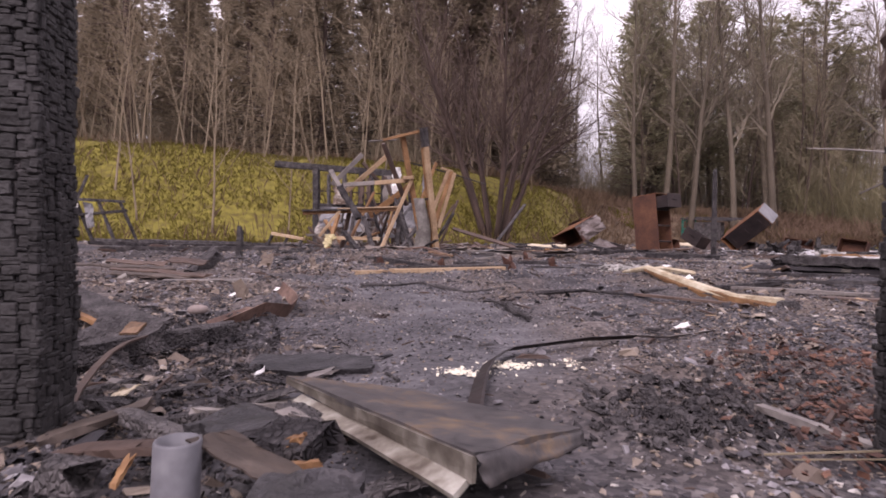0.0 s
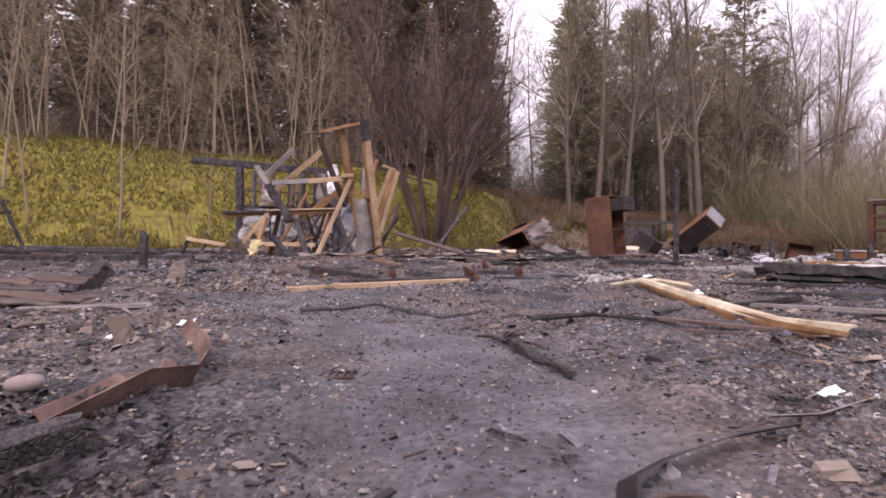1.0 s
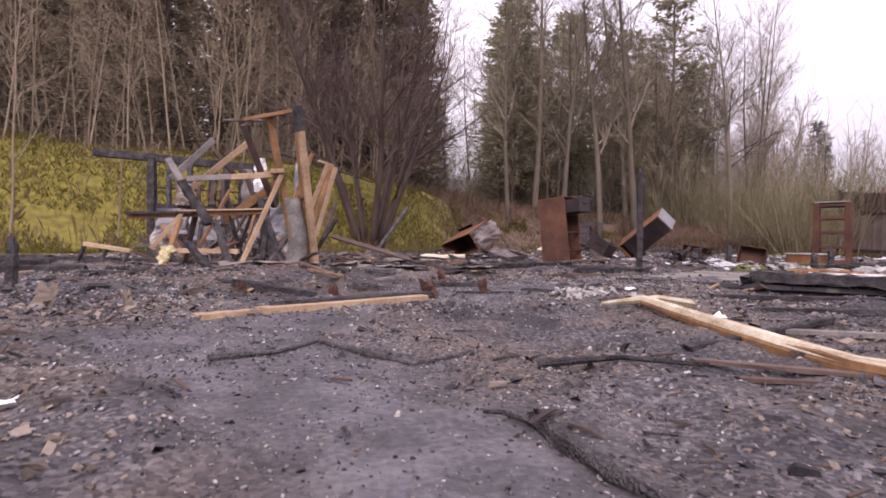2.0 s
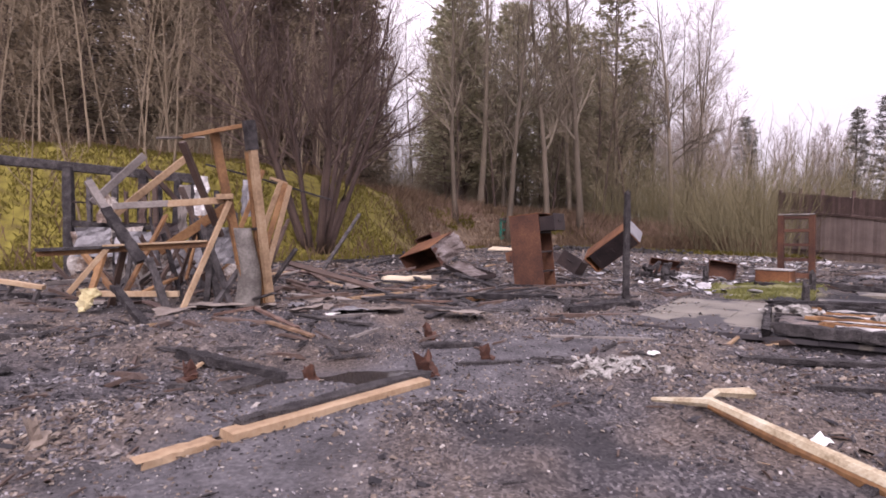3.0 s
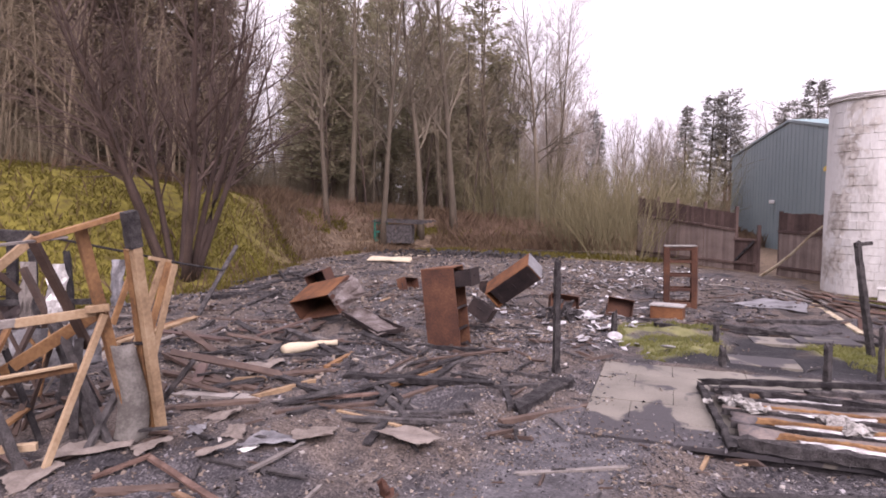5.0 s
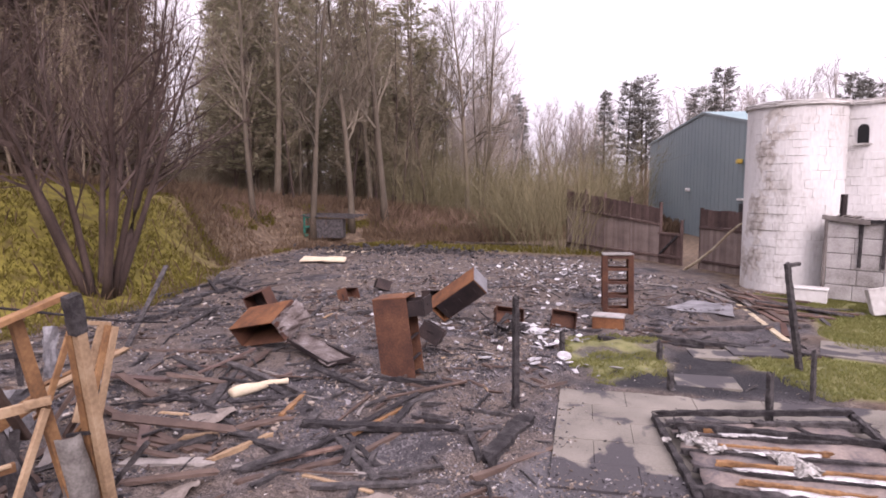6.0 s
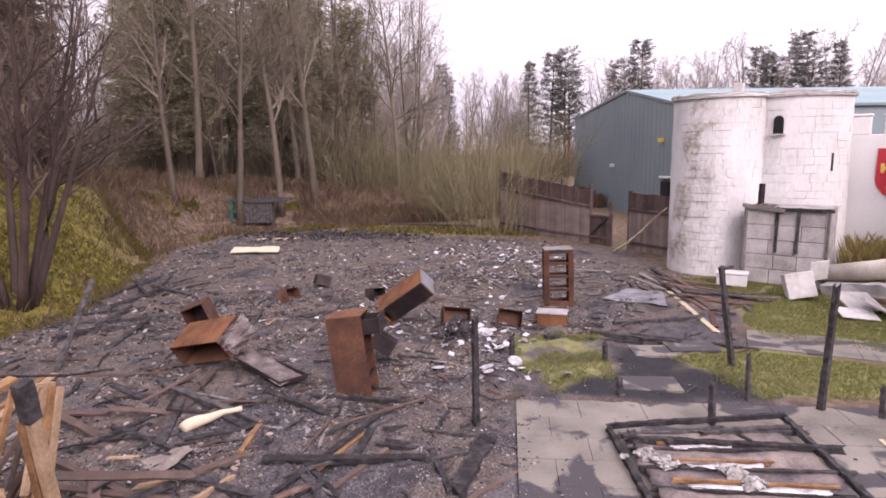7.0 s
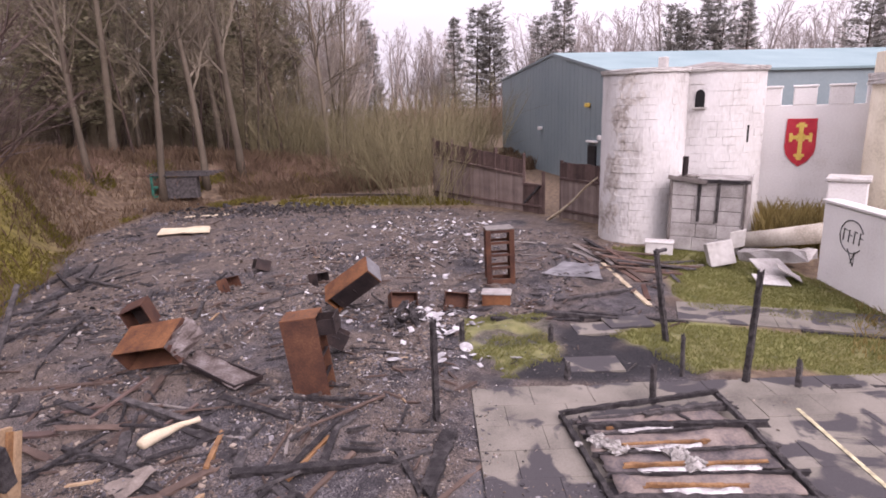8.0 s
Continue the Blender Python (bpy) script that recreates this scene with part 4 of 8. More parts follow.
def bare_tree(seed, h, r, stems=1, lean=0.05, count=22, length=3.2, start=0.3, angle=42, depth=3, bark=BARK, twig=TWIG, name="bare_tree", label="", fan=0.0, fine=0.0045):
    rnd = random.Random(seed)
    t = thing(name, label, "tree")
    bt, bc = Build(), Build()
    for k in range(stems):
        a = 2 * math.pi * (k + rnd.random() * 0.6) / stems
        out = fan * rnd.uniform(0.45, 1.0)
        d = Vector((math.cos(a) * out + rnd.uniform(-lean, lean), math.sin(a) * out + rnd.uniform(-lean, lean), 1))
        p0 = Vector((math.cos(a) * 0.28, math.sin(a) * 0.28, -0.3)) if stems > 1 else Vector((0, 0, -0.3))
        hh = h * rnd.uniform(0.78, 1.0) if stems > 1 else h
        pts, rad = shoot(rnd, p0, d, hh, r * (rnd.uniform(0.6, 1) if stems > 1 else 1), 10, 0.03 if stems > 1 else 0.02, 0.045, 0.12)
        rad[0] *= 1.35
        bt.tube(pts, rad, 8, 0.06, rnd)
        limbs(rnd, bc, pts, rad, length, count, start, angle, depth, fine=fine)
    part("trunk", bt, bark, t, smooth=True)
    part("crown", bc, twig, t)
    return t


def needle_tree(seed, h, r, spread, whorls, start, needles, bark, leaf, name, label, droop=-0.25, size=0.34, top=0.15):
    rnd = random.Random(seed)
    t = thing(name, label, "tree")
    bt, bc, bw = Build(), Build(), Build()
    pts, rad = shoot(rnd, (0, 0, -0.3), (0, 0, 1), h, r, 8, 0.0, 0.015, 0.08)
    bt.tube(pts, rad, 8, 0.05, rnd)
    for k in range(whorls):
        s = start + (1 - start) * (k + rnd.random() * 0.7) / whorls
        z = h * s - 0.3
        f = (1 - s) / (1 - start)
        reach = spread * (top + (1 - top) * f ** 0.8) * rnd.uniform(0.75, 1.1)
        for j in range(5):
            if rnd.random() < 0.12:
                continue
            a = 2 * math.pi * (j + rnd.random()) / 5
            d = Vector((math.cos(a), math.sin(a), 0.25 + droop * f))
            q, rr = shoot(rnd, (0, 0, z), d, reach * rnd.uniform(0.7, 1.1), max(0.008, r * 0.16 * (0.4 + f)), 4, 0.02, 0.10, 0.2)
            bw.tube(q, rr, 3)
            for _ in range(needles):
                u = rnd.uniform(0.25, 1.0) * (len(q) - 1)
                i = min(len(q) - 2, int(u))
                p = q[i].lerp(q[i + 1], u - i) + Vector((rnd.gauss(0, 0.12), rnd.gauss(0, 0.12), rnd.gauss(-0.03, 0.09)))
                e = (d + Vector((rnd.uniform(-0.9, 0.9), rnd.uniform(-0.9, 0.9), rnd.uniform(-0.6, 0.35)))).normalized() * size * rnd.uniform(0.5, 1.1)
                w = e.cross(Vector((rnd.uniform(-1, 1), rnd.uniform(-1, 1), 1))).normalized() * size * 0.17
                c = len(bc.v)
                bc.v.extend([tuple(p - w * 0.6), tuple(p + e * 0.5 - w), tuple(p + e), tuple(p + e * 0.45 + w)])
                bc.f.append((c, c + 1, c + 2, c + 3))
    part("trunk", bt, bark, t, smooth=True)
    part("branch", bw, bark, t)["kind"] = "stuff"
    part("crown", bc, leaf, t)
    return t


def plant(kinds, spots, rnd, low=0.85, high=1.15, sink=0.05):
    """The first of each kind stands at the first spots, copies at the rest."""
    for k, (x, y) in enumerate(spots):
        m = pose(x, y, gz(x, y) - sink, rnd.uniform(-2, 2), rnd.uniform(-2, 2), rnd.uniform(0, 360))
        s = rnd.uniform(low, high)
        if k < len(kinds):
            ob = kinds[k]
            ob.matrix_basis = m
        else:
            ob = copy_thing(kinds[k % len(kinds)], m)
        ob.scale = (s, s, s * rnd.uniform(0.94, 1.06))


def scatter(rnd, n, x0, x1, y0, y1, gap, test=None):
    out, tries = [], 0
    while len(out) < n and tries < n * 60:
        tries += 1
        x, y = rnd.uniform(x0, x1), rnd.uniform(y0, y1)
        if test and not test(x, y):
            continue
        if all((x - a) ** 2 + (y - c) ** 2 > gap * gap for a, c in out):
            out.append((x, y))
    return out


seeded = random.Random(7)
# the many-stemmed tree behind the wreck
bush_tree = bare_tree(101, 9.8, 0.13, stems=11, fan=0.52, lean=0.10, count=17, length=3.3, start=0.30, angle=38, depth=3, bark=BARK_DARK, twig=BARK_DARK,
                      name="multi_stem_tree", label="dark many-stemmed leafless tree at the foot of the bank")
bush_tree.matrix_basis = pose(1.95, 22.3, gz(1.95, 22.3) - 0.05, 0, 0, 40)

# young poles along the top of the bank
poles = [bare_tree(200 + k, 5.6 + 0.9 * (k % 4), 0.026 + 0.007 * (k % 3), lean=0.2, count=15, length=2.3, start=0.25, angle=40, depth=2, bark=TWIG_TAN, twig=TWIG_TAN,
                   name="young_tree", label="slender leafless young tree with pale bark", fine=0.0065) for k in range(6)]
for p in poles:
    p["group"] = "young trees on the bank"
spots = scatter(seeded, 125, -24, 4.5, 20, 36, 0.55, lambda x, y: 5.5 < y - foot_y(x) < 11.5)
spots += [(-7.2, 18.6), (-5.0, 19.2), (-3.9, 19.9), (-9.4, 18.4), (-2.6, 21.0), (-10.6, 19.3)]
plant(poles, spots, seeded, 0.75, 1.2)

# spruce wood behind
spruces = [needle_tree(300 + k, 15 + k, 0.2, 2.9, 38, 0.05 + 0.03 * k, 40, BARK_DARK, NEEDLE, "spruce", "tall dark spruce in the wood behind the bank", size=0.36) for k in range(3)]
for p in spruces:
    p["group"] = "spruce wood"
spots = scatter(seeded, 120, -44, 5.5, 28, 66, 1.9, lambda x, y: y - foot_y(x) > 11.5 and x / y < 0.165)
spots += [(3.4, 33.0), (4.6, 34.4), (1.6, 34.0), (5.6, 37.5), (7.2, 43.0), (8.4, 48.0)]
plant(spruces, spots, seeded, 0.9, 1.25)

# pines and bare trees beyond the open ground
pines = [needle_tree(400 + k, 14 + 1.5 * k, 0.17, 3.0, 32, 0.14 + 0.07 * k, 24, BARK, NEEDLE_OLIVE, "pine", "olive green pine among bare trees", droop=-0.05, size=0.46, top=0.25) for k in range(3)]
for p in pines:
    p["group"] = "pines in the wood"
spots = [(14.2, 42.0), (16.4, 46.0), (15.4, 44.5), (23.2, 44.0), (21.3, 47.5), (26.5, 41.0), (28.6, 43.2), (26.0, 46.5), (18.8, 46.0), (30.5, 45.0)]
spots += scatter(seeded, 26, 12, 44, 50, 74, 2.6, lambda x, y: 0.31 < x / y < 0.66)
plant(pines, spots, seeded, 0.95, 1.2)

bares = [bare_tree(500 + k, 15 + 1.3 * k, 0.15 + 0.02 * k, count=25, length=4.7, start=0.28, angle=44, depth=3, bark=BARK_PALE, twig=TWIG_DARK,
                   name="bare_tree", label="tall leafless tree with a pale trunk", fine=0.007) for k in range(4)]
for p in bares:
    p["group"] = "tall bare trees"
spots = [(11.3, 34.6), (13.9, 33.3), (16.4, 33.5), (18.8, 33.7), (24.6, 39.0), (25.2, 33.6), (21.0, 38.6), (14.6, 39.0), (17.4, 41.5), (28.0, 41.0)]
spots += scatter(seeded, 10, 8, 42, 44, 60, 2.2, lambda x, y: 0.12 < x / y < 0.7 and not 0.2 < x / y < 0.285)
plant(bares, spots, seeded, 0.95, 1.12)

# fine upright birches where the wood ends
birches = [bare_tree(580 + k, 15.0 + 1.3 * k, 0.10 + 0.01 * k, lean=0.05, count=28, length=3.6, start=0.2, angle=38, depth=3, bark=BARK_PALE, twig=TWIG_BIRCH, name="birch", label="fine-twigged leafless birch at the end of the wood", fine=0.0048) for k in range(3)]
for p in birches:
    p["group"] = "birches"
spots = [(27.2, 34.4), (29.2, 36.6), (30.8, 37.6), (28.2, 39.4), (32.4, 40.2), (30.2, 42.0), (33.6, 42.0), (10.6, 48.0), (12.4, 53.0), (13.6, 57.5), (14.8, 54.0), (12.0, 61.0)]
spots += scatter(seeded, 6, 28, 44, 44, 58, 2.0, lambda x, y: 0.64 < x / y < 0.78)
plant(birches, spots, seeded, 0.9, 1.15)

# finer brown trees along the edge of the wood
edge_trees = [bare_tree(540 + k, 10.5 + 1.5 * k, 0.07 + 0.012 * k, lean=0.09, count=22, length=3.0, start=0.14, angle=44, depth=3, bark=BARK_DARK, twig=TWIG, name="slender_tree", label="slender brown leafless tree at the edge of the wood", fine=0.006) for k in range(3)]
for p in edge_trees:
    p["group"] = "slender trees"
plant(edge_trees, scatter(seeded, 14, 10, 24, 56, 80, 1.8, lambda x, y: 0.185 < x / y < 0.31) + scatter(seeded, 30, 5, 27, 37, 48, 1.5, lambda x, y: y - foot_y(x) > 6 and y > 30 + abs(x - 15) * 0.3 and not 0.185 < x / y < 0.315) + scatter(seeded, 16, 3, 12, 35, 46, 1.4, lambda x, y: y - foot_y(x) > 6 and not 0.185 < x / y < 0.315), seeded, 0.75, 1.2)
back_trees = [bare_tree(560 + k, 19 + 1.5 * k, 0.16, lean=0.06, count=22, length=5.2, start=0.18, angle=40, depth=3, bark=BARK, twig=TWIG, name="back_tree", label="tall brown leafless tree deep in the wood", fine=0.012) for k in range(2)]
for p in back_trees:
    p["group"] = "back trees"
plant(back_trees, scatter(seeded, 18, 3, 46, 54, 80, 2.4, lambda x, y: (0.08 < x / y < 0.17) or (0.31 < x / y < 0.66)), seeded, 0.85, 1.15)


# ---------------------------------------------------------------- paving
LINE = mat("worn_yellow_line_paint", [(0.15, 0.135, 0.11), (0.40, 0.36, 0.23), (0.56, 0.51, 0.35)], 11, 0.8, bump=0.1, fine=30)


def paving():
    t = thing("pavement", "grey concrete paving slabs stained with soot", "paving", at_uv((PAVE_O.x, PAVE_O.y), PAVE_U, PAVE_V, 0), kind="structure")
    b = Build()
    b.box((4.53, -1.5, -0.066), (7.74, 2.9, 0.12), bevel=0.01)
    part("bedding", b, CHAR, t, "dark sandy bedding between the slabs")
    shapes = []
    for k in range(6):
        rnd = random.Random(k)
        q = Build()
        q.box((0, 0, 0), (0.896, 0.596, 0.05), bevel=0.004 + 0.001 * (k % 3))
        shapes.append(q.mesh("slab", CONCRETE))
    half = Build()
    half.box((0, 0, 0), (0.446, 0.596, 0.05), bevel=0.006)
    half = half.mesh("slab", CONCRETE)
    rnd = random.Random(4)
    for row in range(5):
        x = 0.55
        first = True
        while x < 8.2:
            w = 0.9
            me = shapes[rnd.randrange(6)]
            if first and row % 2:
                me, w = half, 0.45
            first = False
            s = new("slab", me)
            s.parent = t
            s.matrix_local = pose(x + w / 2, -0.3 - row * 0.6, -0.018 + rnd.uniform(-0.003, 0.003), rnd.uniform(-0.25, 0.25), rnd.uniform(-0.25, 0.25), rnd.uniform(-0.3, 0.3))
            x += w
    # painted line across the slabs
    b = Build()
    b.sheet([(5.075, -1.02, 0.0165), (5.135, -1.02, 0.0165), (5.065, -3.0, 0.0165), (5.005, -3.0, 0.0165)], 2, 30, 0.004, 0.001)
    part("painted_line", b, LINE, t, "worn pale yellow painted line")
    # slab path over the lawn
    p = thing("garden_path", "grey slab path crossing the lawn", "path", at_uv((10.35, 8.3), (0.30, -0.954, 0), (0.954, 0.30, 0), 0.0), kind="structure")
    for k in range(9):
        for j in range(2):
            s = new("slab", shapes[rnd.randrange(6)])
            s.parent = p
            s.matrix_local = pose(0.45 + 0.9 * k, 0.31 + j * 0.6, 0.004 + rnd.uniform(-0.006, 0.006), 0, 0, rnd.uniform(-0.6, 0.6))
    for k, (x, y, a) in enumerate(((9.1, 9.5, -50), (7.5, 8.9, -53), (9.7, 9.1, -48))):
        s = new("loose_slab", shapes[k % 6])
        s.matrix_world = pose(x, y, gz(x, y) + 0.02, 0, 0, a)
        tagged(s, "sooty loose paving slab bedded in burnt turf", "slab", "loose slabs")


paving()


# ---------------------------------------------------------------- lying and leaning timbers
def lying(name, label, a, c, w, h, material, lift=(0.5, 0.5), category="timber", group="", up=(0, 0, 1), jag=0.13, ragged=0.6, bow=0.0, n=9, taper=1.0):
    """A timber that lies on the ground between two places of the plan; lift: heights of its ends over its own half height."""
    p0 = Vector((a[0], a[1], gz(*a) + h * 0.25 + (lift[0] - 0.5)))
    p1 = Vector((c[0], c[1], gz(*c) + h * 0.25 + (lift[1] - 0.5)))
    mid = (p0 + p1) / 2
    b = Build()
    b.beam(p0 - mid, p1 - mid, w, h, up=up, jag=jag, ragged=ragged, bow=bow, n=n, taper=taper)
    ob = new(name, b.mesh(name, material))
    ob.location = mid
    return tagged(ob, label, category, group)


def standing(name, label, base, top, w, material, cap=None):
    b = Build()
    p0, p1 = Vector((*base, -0.15)), Vector(top) - Vector((0, 0, gz(*base)))
    o = Vector((base[0], base[1], 0))
    b.beam(Vector((0, 0, -0.15)), Vector((top[0] - base[0], top[1] - base[1], top[2] - gz(*base))), w, w, jag=0.2, ragged=0.9, n=16, taper=0.82)
    t = thing(name, label, "post", pose(base[0], base[1], gz(*base)), "burnt fence posts")
    part("shaft", b, CHAR, t)
    if cap:
        q = Build()
        e = Vector((top[0] - base[0], top[1] - base[1], top[2] - gz(*base)))
        q.beam(e + Vector((-0.03, 0.02, 0)), e + Vector(cap), w * 0.8, w * 0.6, jag=0.1)
        part("stub", q, CHAR, t)
    return t


POST = "charred square fence post still standing in the ash"
standing("fence_post", POST, (4.55, 10.02), (4.54, 10.02, 1.48), 0.085, CHAR)
standing("fence_post", "charred leaning fence post with a broken top rail", (9.1, 8.15), (9.06, 8.42, 1.68), 0.09, CHAR, (0.16, -0.12, 0.03))
standing("fence_post", POST, (8.16, 6.69), (8.08, 6.60, 1.78), 0.09, CHAR)
standing("fence_post", "charred thin post beside the paving", (7.78, 7.54), (7.86, 7.58, 0.68), 0.06, CHAR)
for base, h in (((6.66, 7.66), 0.6), ((7.88, 9.88), 0.36), ((7.19, 11.37), 0.42), ((8.36, 5.99), 0.42), ((6.69, 9.01), 0.28), ((-2.85, 7.9), 0.34)):
    standing("post_stub", "burnt-off stump of a fence post", base, (base[0] + 0.02, base[1] + 0.015, h), 0.08, CHAR)

BEAM = "charred black beam lying in the ash"
beams = [((2.34, 14.72), (2.65, 12.29), 0.12, 0.08), ((1.25, 13.86), (1.73, 11.51), 0.08, 0.06), ((1.58, 12.58), (2.27, 11.91), 0.05, 0.05),
         ((2.13, 11.41), (3.33, 9.84), 0.14, 0.09), ((3.68, 12.68), (2.17, 11.35), 0.15, 0.09), ((3.28, 10.62), (3.6, 9.94), 0.07, 0.06),
         ((3.6, 9.94), (3.07, 9.15), 0.08, 0.07), ((4.15, 11.44), (2.85, 10.53), 0.12, 0.08), ((4.35, 9.66), (3.1, 9.1), 0.22, 0.14),
         ((1.33, 12.31), (1.47, 11.61), 0.07, 0.05), ((8.44, 11.49), (9.47, 9.96), 0.12, 0.09), ((9.74, 10.33), (10.31, 8.12), 0.1, 0.07),
         ((9.2, 10.9), (9.75, 9.3), 0.12, 0.09), ((3.68, 12.7), (4.5, 11.0), 0.08, 0.06), ((1.26, 12.5), (1.51, 10.84), 0.07, 0.06),
         ((-7.4, 12.6), (-3.9, 11.9), 0.14, 0.12), ((-4.3, 12.3), (-1.6, 11.4), 0.13, 0.1), ((-6.4, 10.6), (-3.6, 10.9), 0.10, 0.08),
         ((1.5, 4.6), (2.9, 5.1), 0.06, 0.04), ((3.4, 6.9), (5.3, 5.4), 0.08, 0.05), ((3.25, 6.1), (4.6, 5.0), 0.06, 0.04), ((2.0, 9.5), (2.25, 10.7), 0.09, 0.06),
         ((3.21, 21.9), (6.8, 24.6), 0.12, 0.09), ((3.65, 21.1), (6.6, 23.2), 0.10, 0.08), ((4.22, 19.1), (2.6, 20.3), 0.11, 0.08), ((4.51, 16.6), (3.26, 17.5), 0.12, 0.09),
         ((5.0, 20.3), (3.0, 21.0), 0.10, 0.07), ((2.0, 19.2), (4.1, 18.6), 0.10, 0.08), ((-1.01, 8.15), (-0.27, 7.35), 0.11, 0.08), ((0.94, 7.89), (1.42, 7.83), 0.08, 0.06),
         ((1.01, 7.27), (1.52, 7.21), 0.05, 0.03), ((8.3, 12.6), (9.6, 11.5), 0.10, 0.08), ((10.2, 10.9), (12.6, 9.2), 0.12, 0.09), ((14.6, 10.0), (13.0, 9.0), 0.11, 0.08),
         ((10.9, 6.2), (11.4, 4.4), 0.08, 0.06), ((8.6, 5.6), (9.6, 4.2), 0.14, 0.10), ((9.2, 5.2), (10.4, 3.2), 0.12, 0.08), ((1.43, 9.79), (2.54, 9.02), 0.08, 0.05), ((0.6, 13.4), (2.1, 13.9), 0.09, 0.06)]
for a, c, w, h in beams:
    lying("charred_beam", BEAM, a, c, w, h, CHAR, group="charred beams", jag=0.2, n=14, taper=0.8)
rr = random.Random(41)
for k in range(30):
    x, y = rr.uniform(1.6, 7.0), rr.uniform(16.5, 24.0)
    if inside(np.array([x]), np.array([y]), BURNT)[0] > -0.4:
        continue
    a, ln = rr.gauss(0.75, 0.5), rr.uniform(0.7, 2.2)
    lying("charred_beam", BEAM, (x, y), (x + ln * math.cos(a), y + ln * math.sin(a)), rr.uniform(0.07, 0.14), rr.uniform(0.05, 0.1), CHAR, group="charred beams", jag=0.2, n=10, taper=0.7, lift=(0.5, 0.5 + rr.uniform(0, 0.15)))
for k in range(12):
    x, y = rr.uniform(0.8, 4.4), rr.uniform(8.8, 12.8)
    a, ln = rr.choice([0.65, 2.2]) + rr.gauss(0, 0.25), rr.uniform(0.35, 1.1)
    lying("charred_beam", BEAM, (x, y), (x + ln * math.cos(a), y + ln * math.sin(a)), rr.uniform(0.05, 0.1), rr.uniform(0.03, 0.06), CHAR, group="charred beams", jag=0.22, n=8, taper=0.7)
# half burnt pieces showing bare wood
for a, c, w, h, mt, lb in (((2.8, 8.95), (4.2, 8.93), 0.07, 0.06, WOOD_RED, "half burnt beam with reddish brown timber showing"), ((2.65, 12.29), (1.97, 11.65), 0.07, 0.07, WOOD_OR, "scorched orange batten lying across beams"),
                           ((2.35, 10.28), (3.26, 10.4), 0.07, 0.06, WOOD_RED, "red-brown scorched batten on the ash"), ((0.89, 11.11), (1.66, 11.26), 0.06, 0.06, WOOD, "pale splintered batten on the ash"),
                           ((0.14, 11.65), (0.89, 11.11), 0.16, 0.04, WOOD_GREY, "grey weathered board among debris"), ((0.92, 10.4), (2.12, 10.27), 0.09, 0.05, WOOD_RED, "long red-brown board on the ash"),
                           ((1.5, 10.11), (1.84, 9.37), 0.05, 0.03, WOOD, "thin pale lath on the ash"), ((2.4, 10.7), (3.4, 11.0), 0.05, 0.05, WOOD_OR, "orange scorched batten lying on debris"),
                           ((0.32, 13.6), (0.82, 11.43), 0.09, 0.05, WOOD_RED, "wide brown board leaning on rubble"), ((0.17, 12.7), (1.0, 11.32), 0.10, 0.05, WOOD_RED, "brown scorched plank among debris"),
                           ((1.34, 16.8), (-0.25, 14.7), 0.14, 0.05, WOOD, "pale orange plank fallen by the wreck"), ((1.34, 16.6), (2.66, 15.3), 0.10, 0.05, WOOD_RED, "brown plank lying beyond the wreck"),
                           ((1.2, 16.9), (-0.2, 15.2), 0.10, 0.05, WOOD_OR, "orange plank fallen by the wreck"), ((5.31, 12.45), (6.02, 11.76), 0.05, 0.03, WOOD, "thin pale batten on the ash"),
                           ((7.9, 17.2), (8.6, 16.4), 0.1, 0.05, WOOD_RED, "brown board on the ash"), ((2.2, 8.0), (3.1, 7.6), 0.05, 0.025, WOOD_GREY, "grey lath on the dusty floor"),
                           ((1.28, 4.25), (2.0, 3.98), 0.055, 0.02, WOOD_RED, "split reddish shingle board on the ash"), ((1.39, 4.1), (2.1, 3.86), 0.04, 0.02, WOOD_RED, "split reddish shingle board on the ash"),
                           ((-2.6, 4.7), (-1.8, 5.3), 0.12, 0.03, WOOD_RED, "bent brown board on the ash"), ((-2.3, 4.45), (-1.75, 4.75), 0.14, 0.02, WOOD_GREY, "pale grey scorched board on the ash"),
                           ((0.72, 1.42), (0.83, 1.06), 0.03, 0.02, WOOD_GREY, "grey broken board among dead leaves"), ((2.6, 4.1), (3.8, 3.5), 0.14, 0.03, WOOD_RED, "red-brown panel edge in the rubble"),
                           ((2.35, 4.9), (3.6, 4.4), 0.07, 0.03, WOOD_GREY, "grey batten in the rubble"), ((-0.79, 9.22), (-0.2, 9.1), 0.1, 0.03, WOOD_RED, "brown board end by the wreck")):
    lying("board", lb, a, c, w, h, mt, category="board")
lying("pale_plank", "pale sawn plank with a charred upper face", (-0.65, 6.17), (0.60, 6.88), 0.13, 0.06, WOOD, category="plank", jag=0.03, ragged=0.1)
lying("charred_plank", "charred plank lying beside the pale sawn plank", (-0.60, 6.27), (0.66, 7.0), 0.10, 0.09, CHAR, category="plank")
lying("pale_plank", "short pale plank end with burnt edges", (-1.02, 5.93), (-0.70, 6.12), 0.10, 0.05, WOOD, category="plank")
for pts, r in (([(-0.79, 4.65), (-0.51, 4.78), (-0.32, 5.05), (-0.06, 4.76), (0.08, 4.53), (0.38, 4.65)], 0.022), ([(0.6, 4.40), (0.94, 4.29), (1.27, 4.14)], 0.026)):
    b = Build()
    b.tube([(x, y, gz(x, y) + r * 0.7) for x, y in pts], [r * (0.6 + 0.4 * math.sin(2.4 * k + 1)) for k in range(len(pts))], 7, 0.2)
    ob = new("charred_branch", b.mesh("charred_branch", CHAR))
    tagged(ob, "crooked charred branch lying on the dusty floor", "branch")


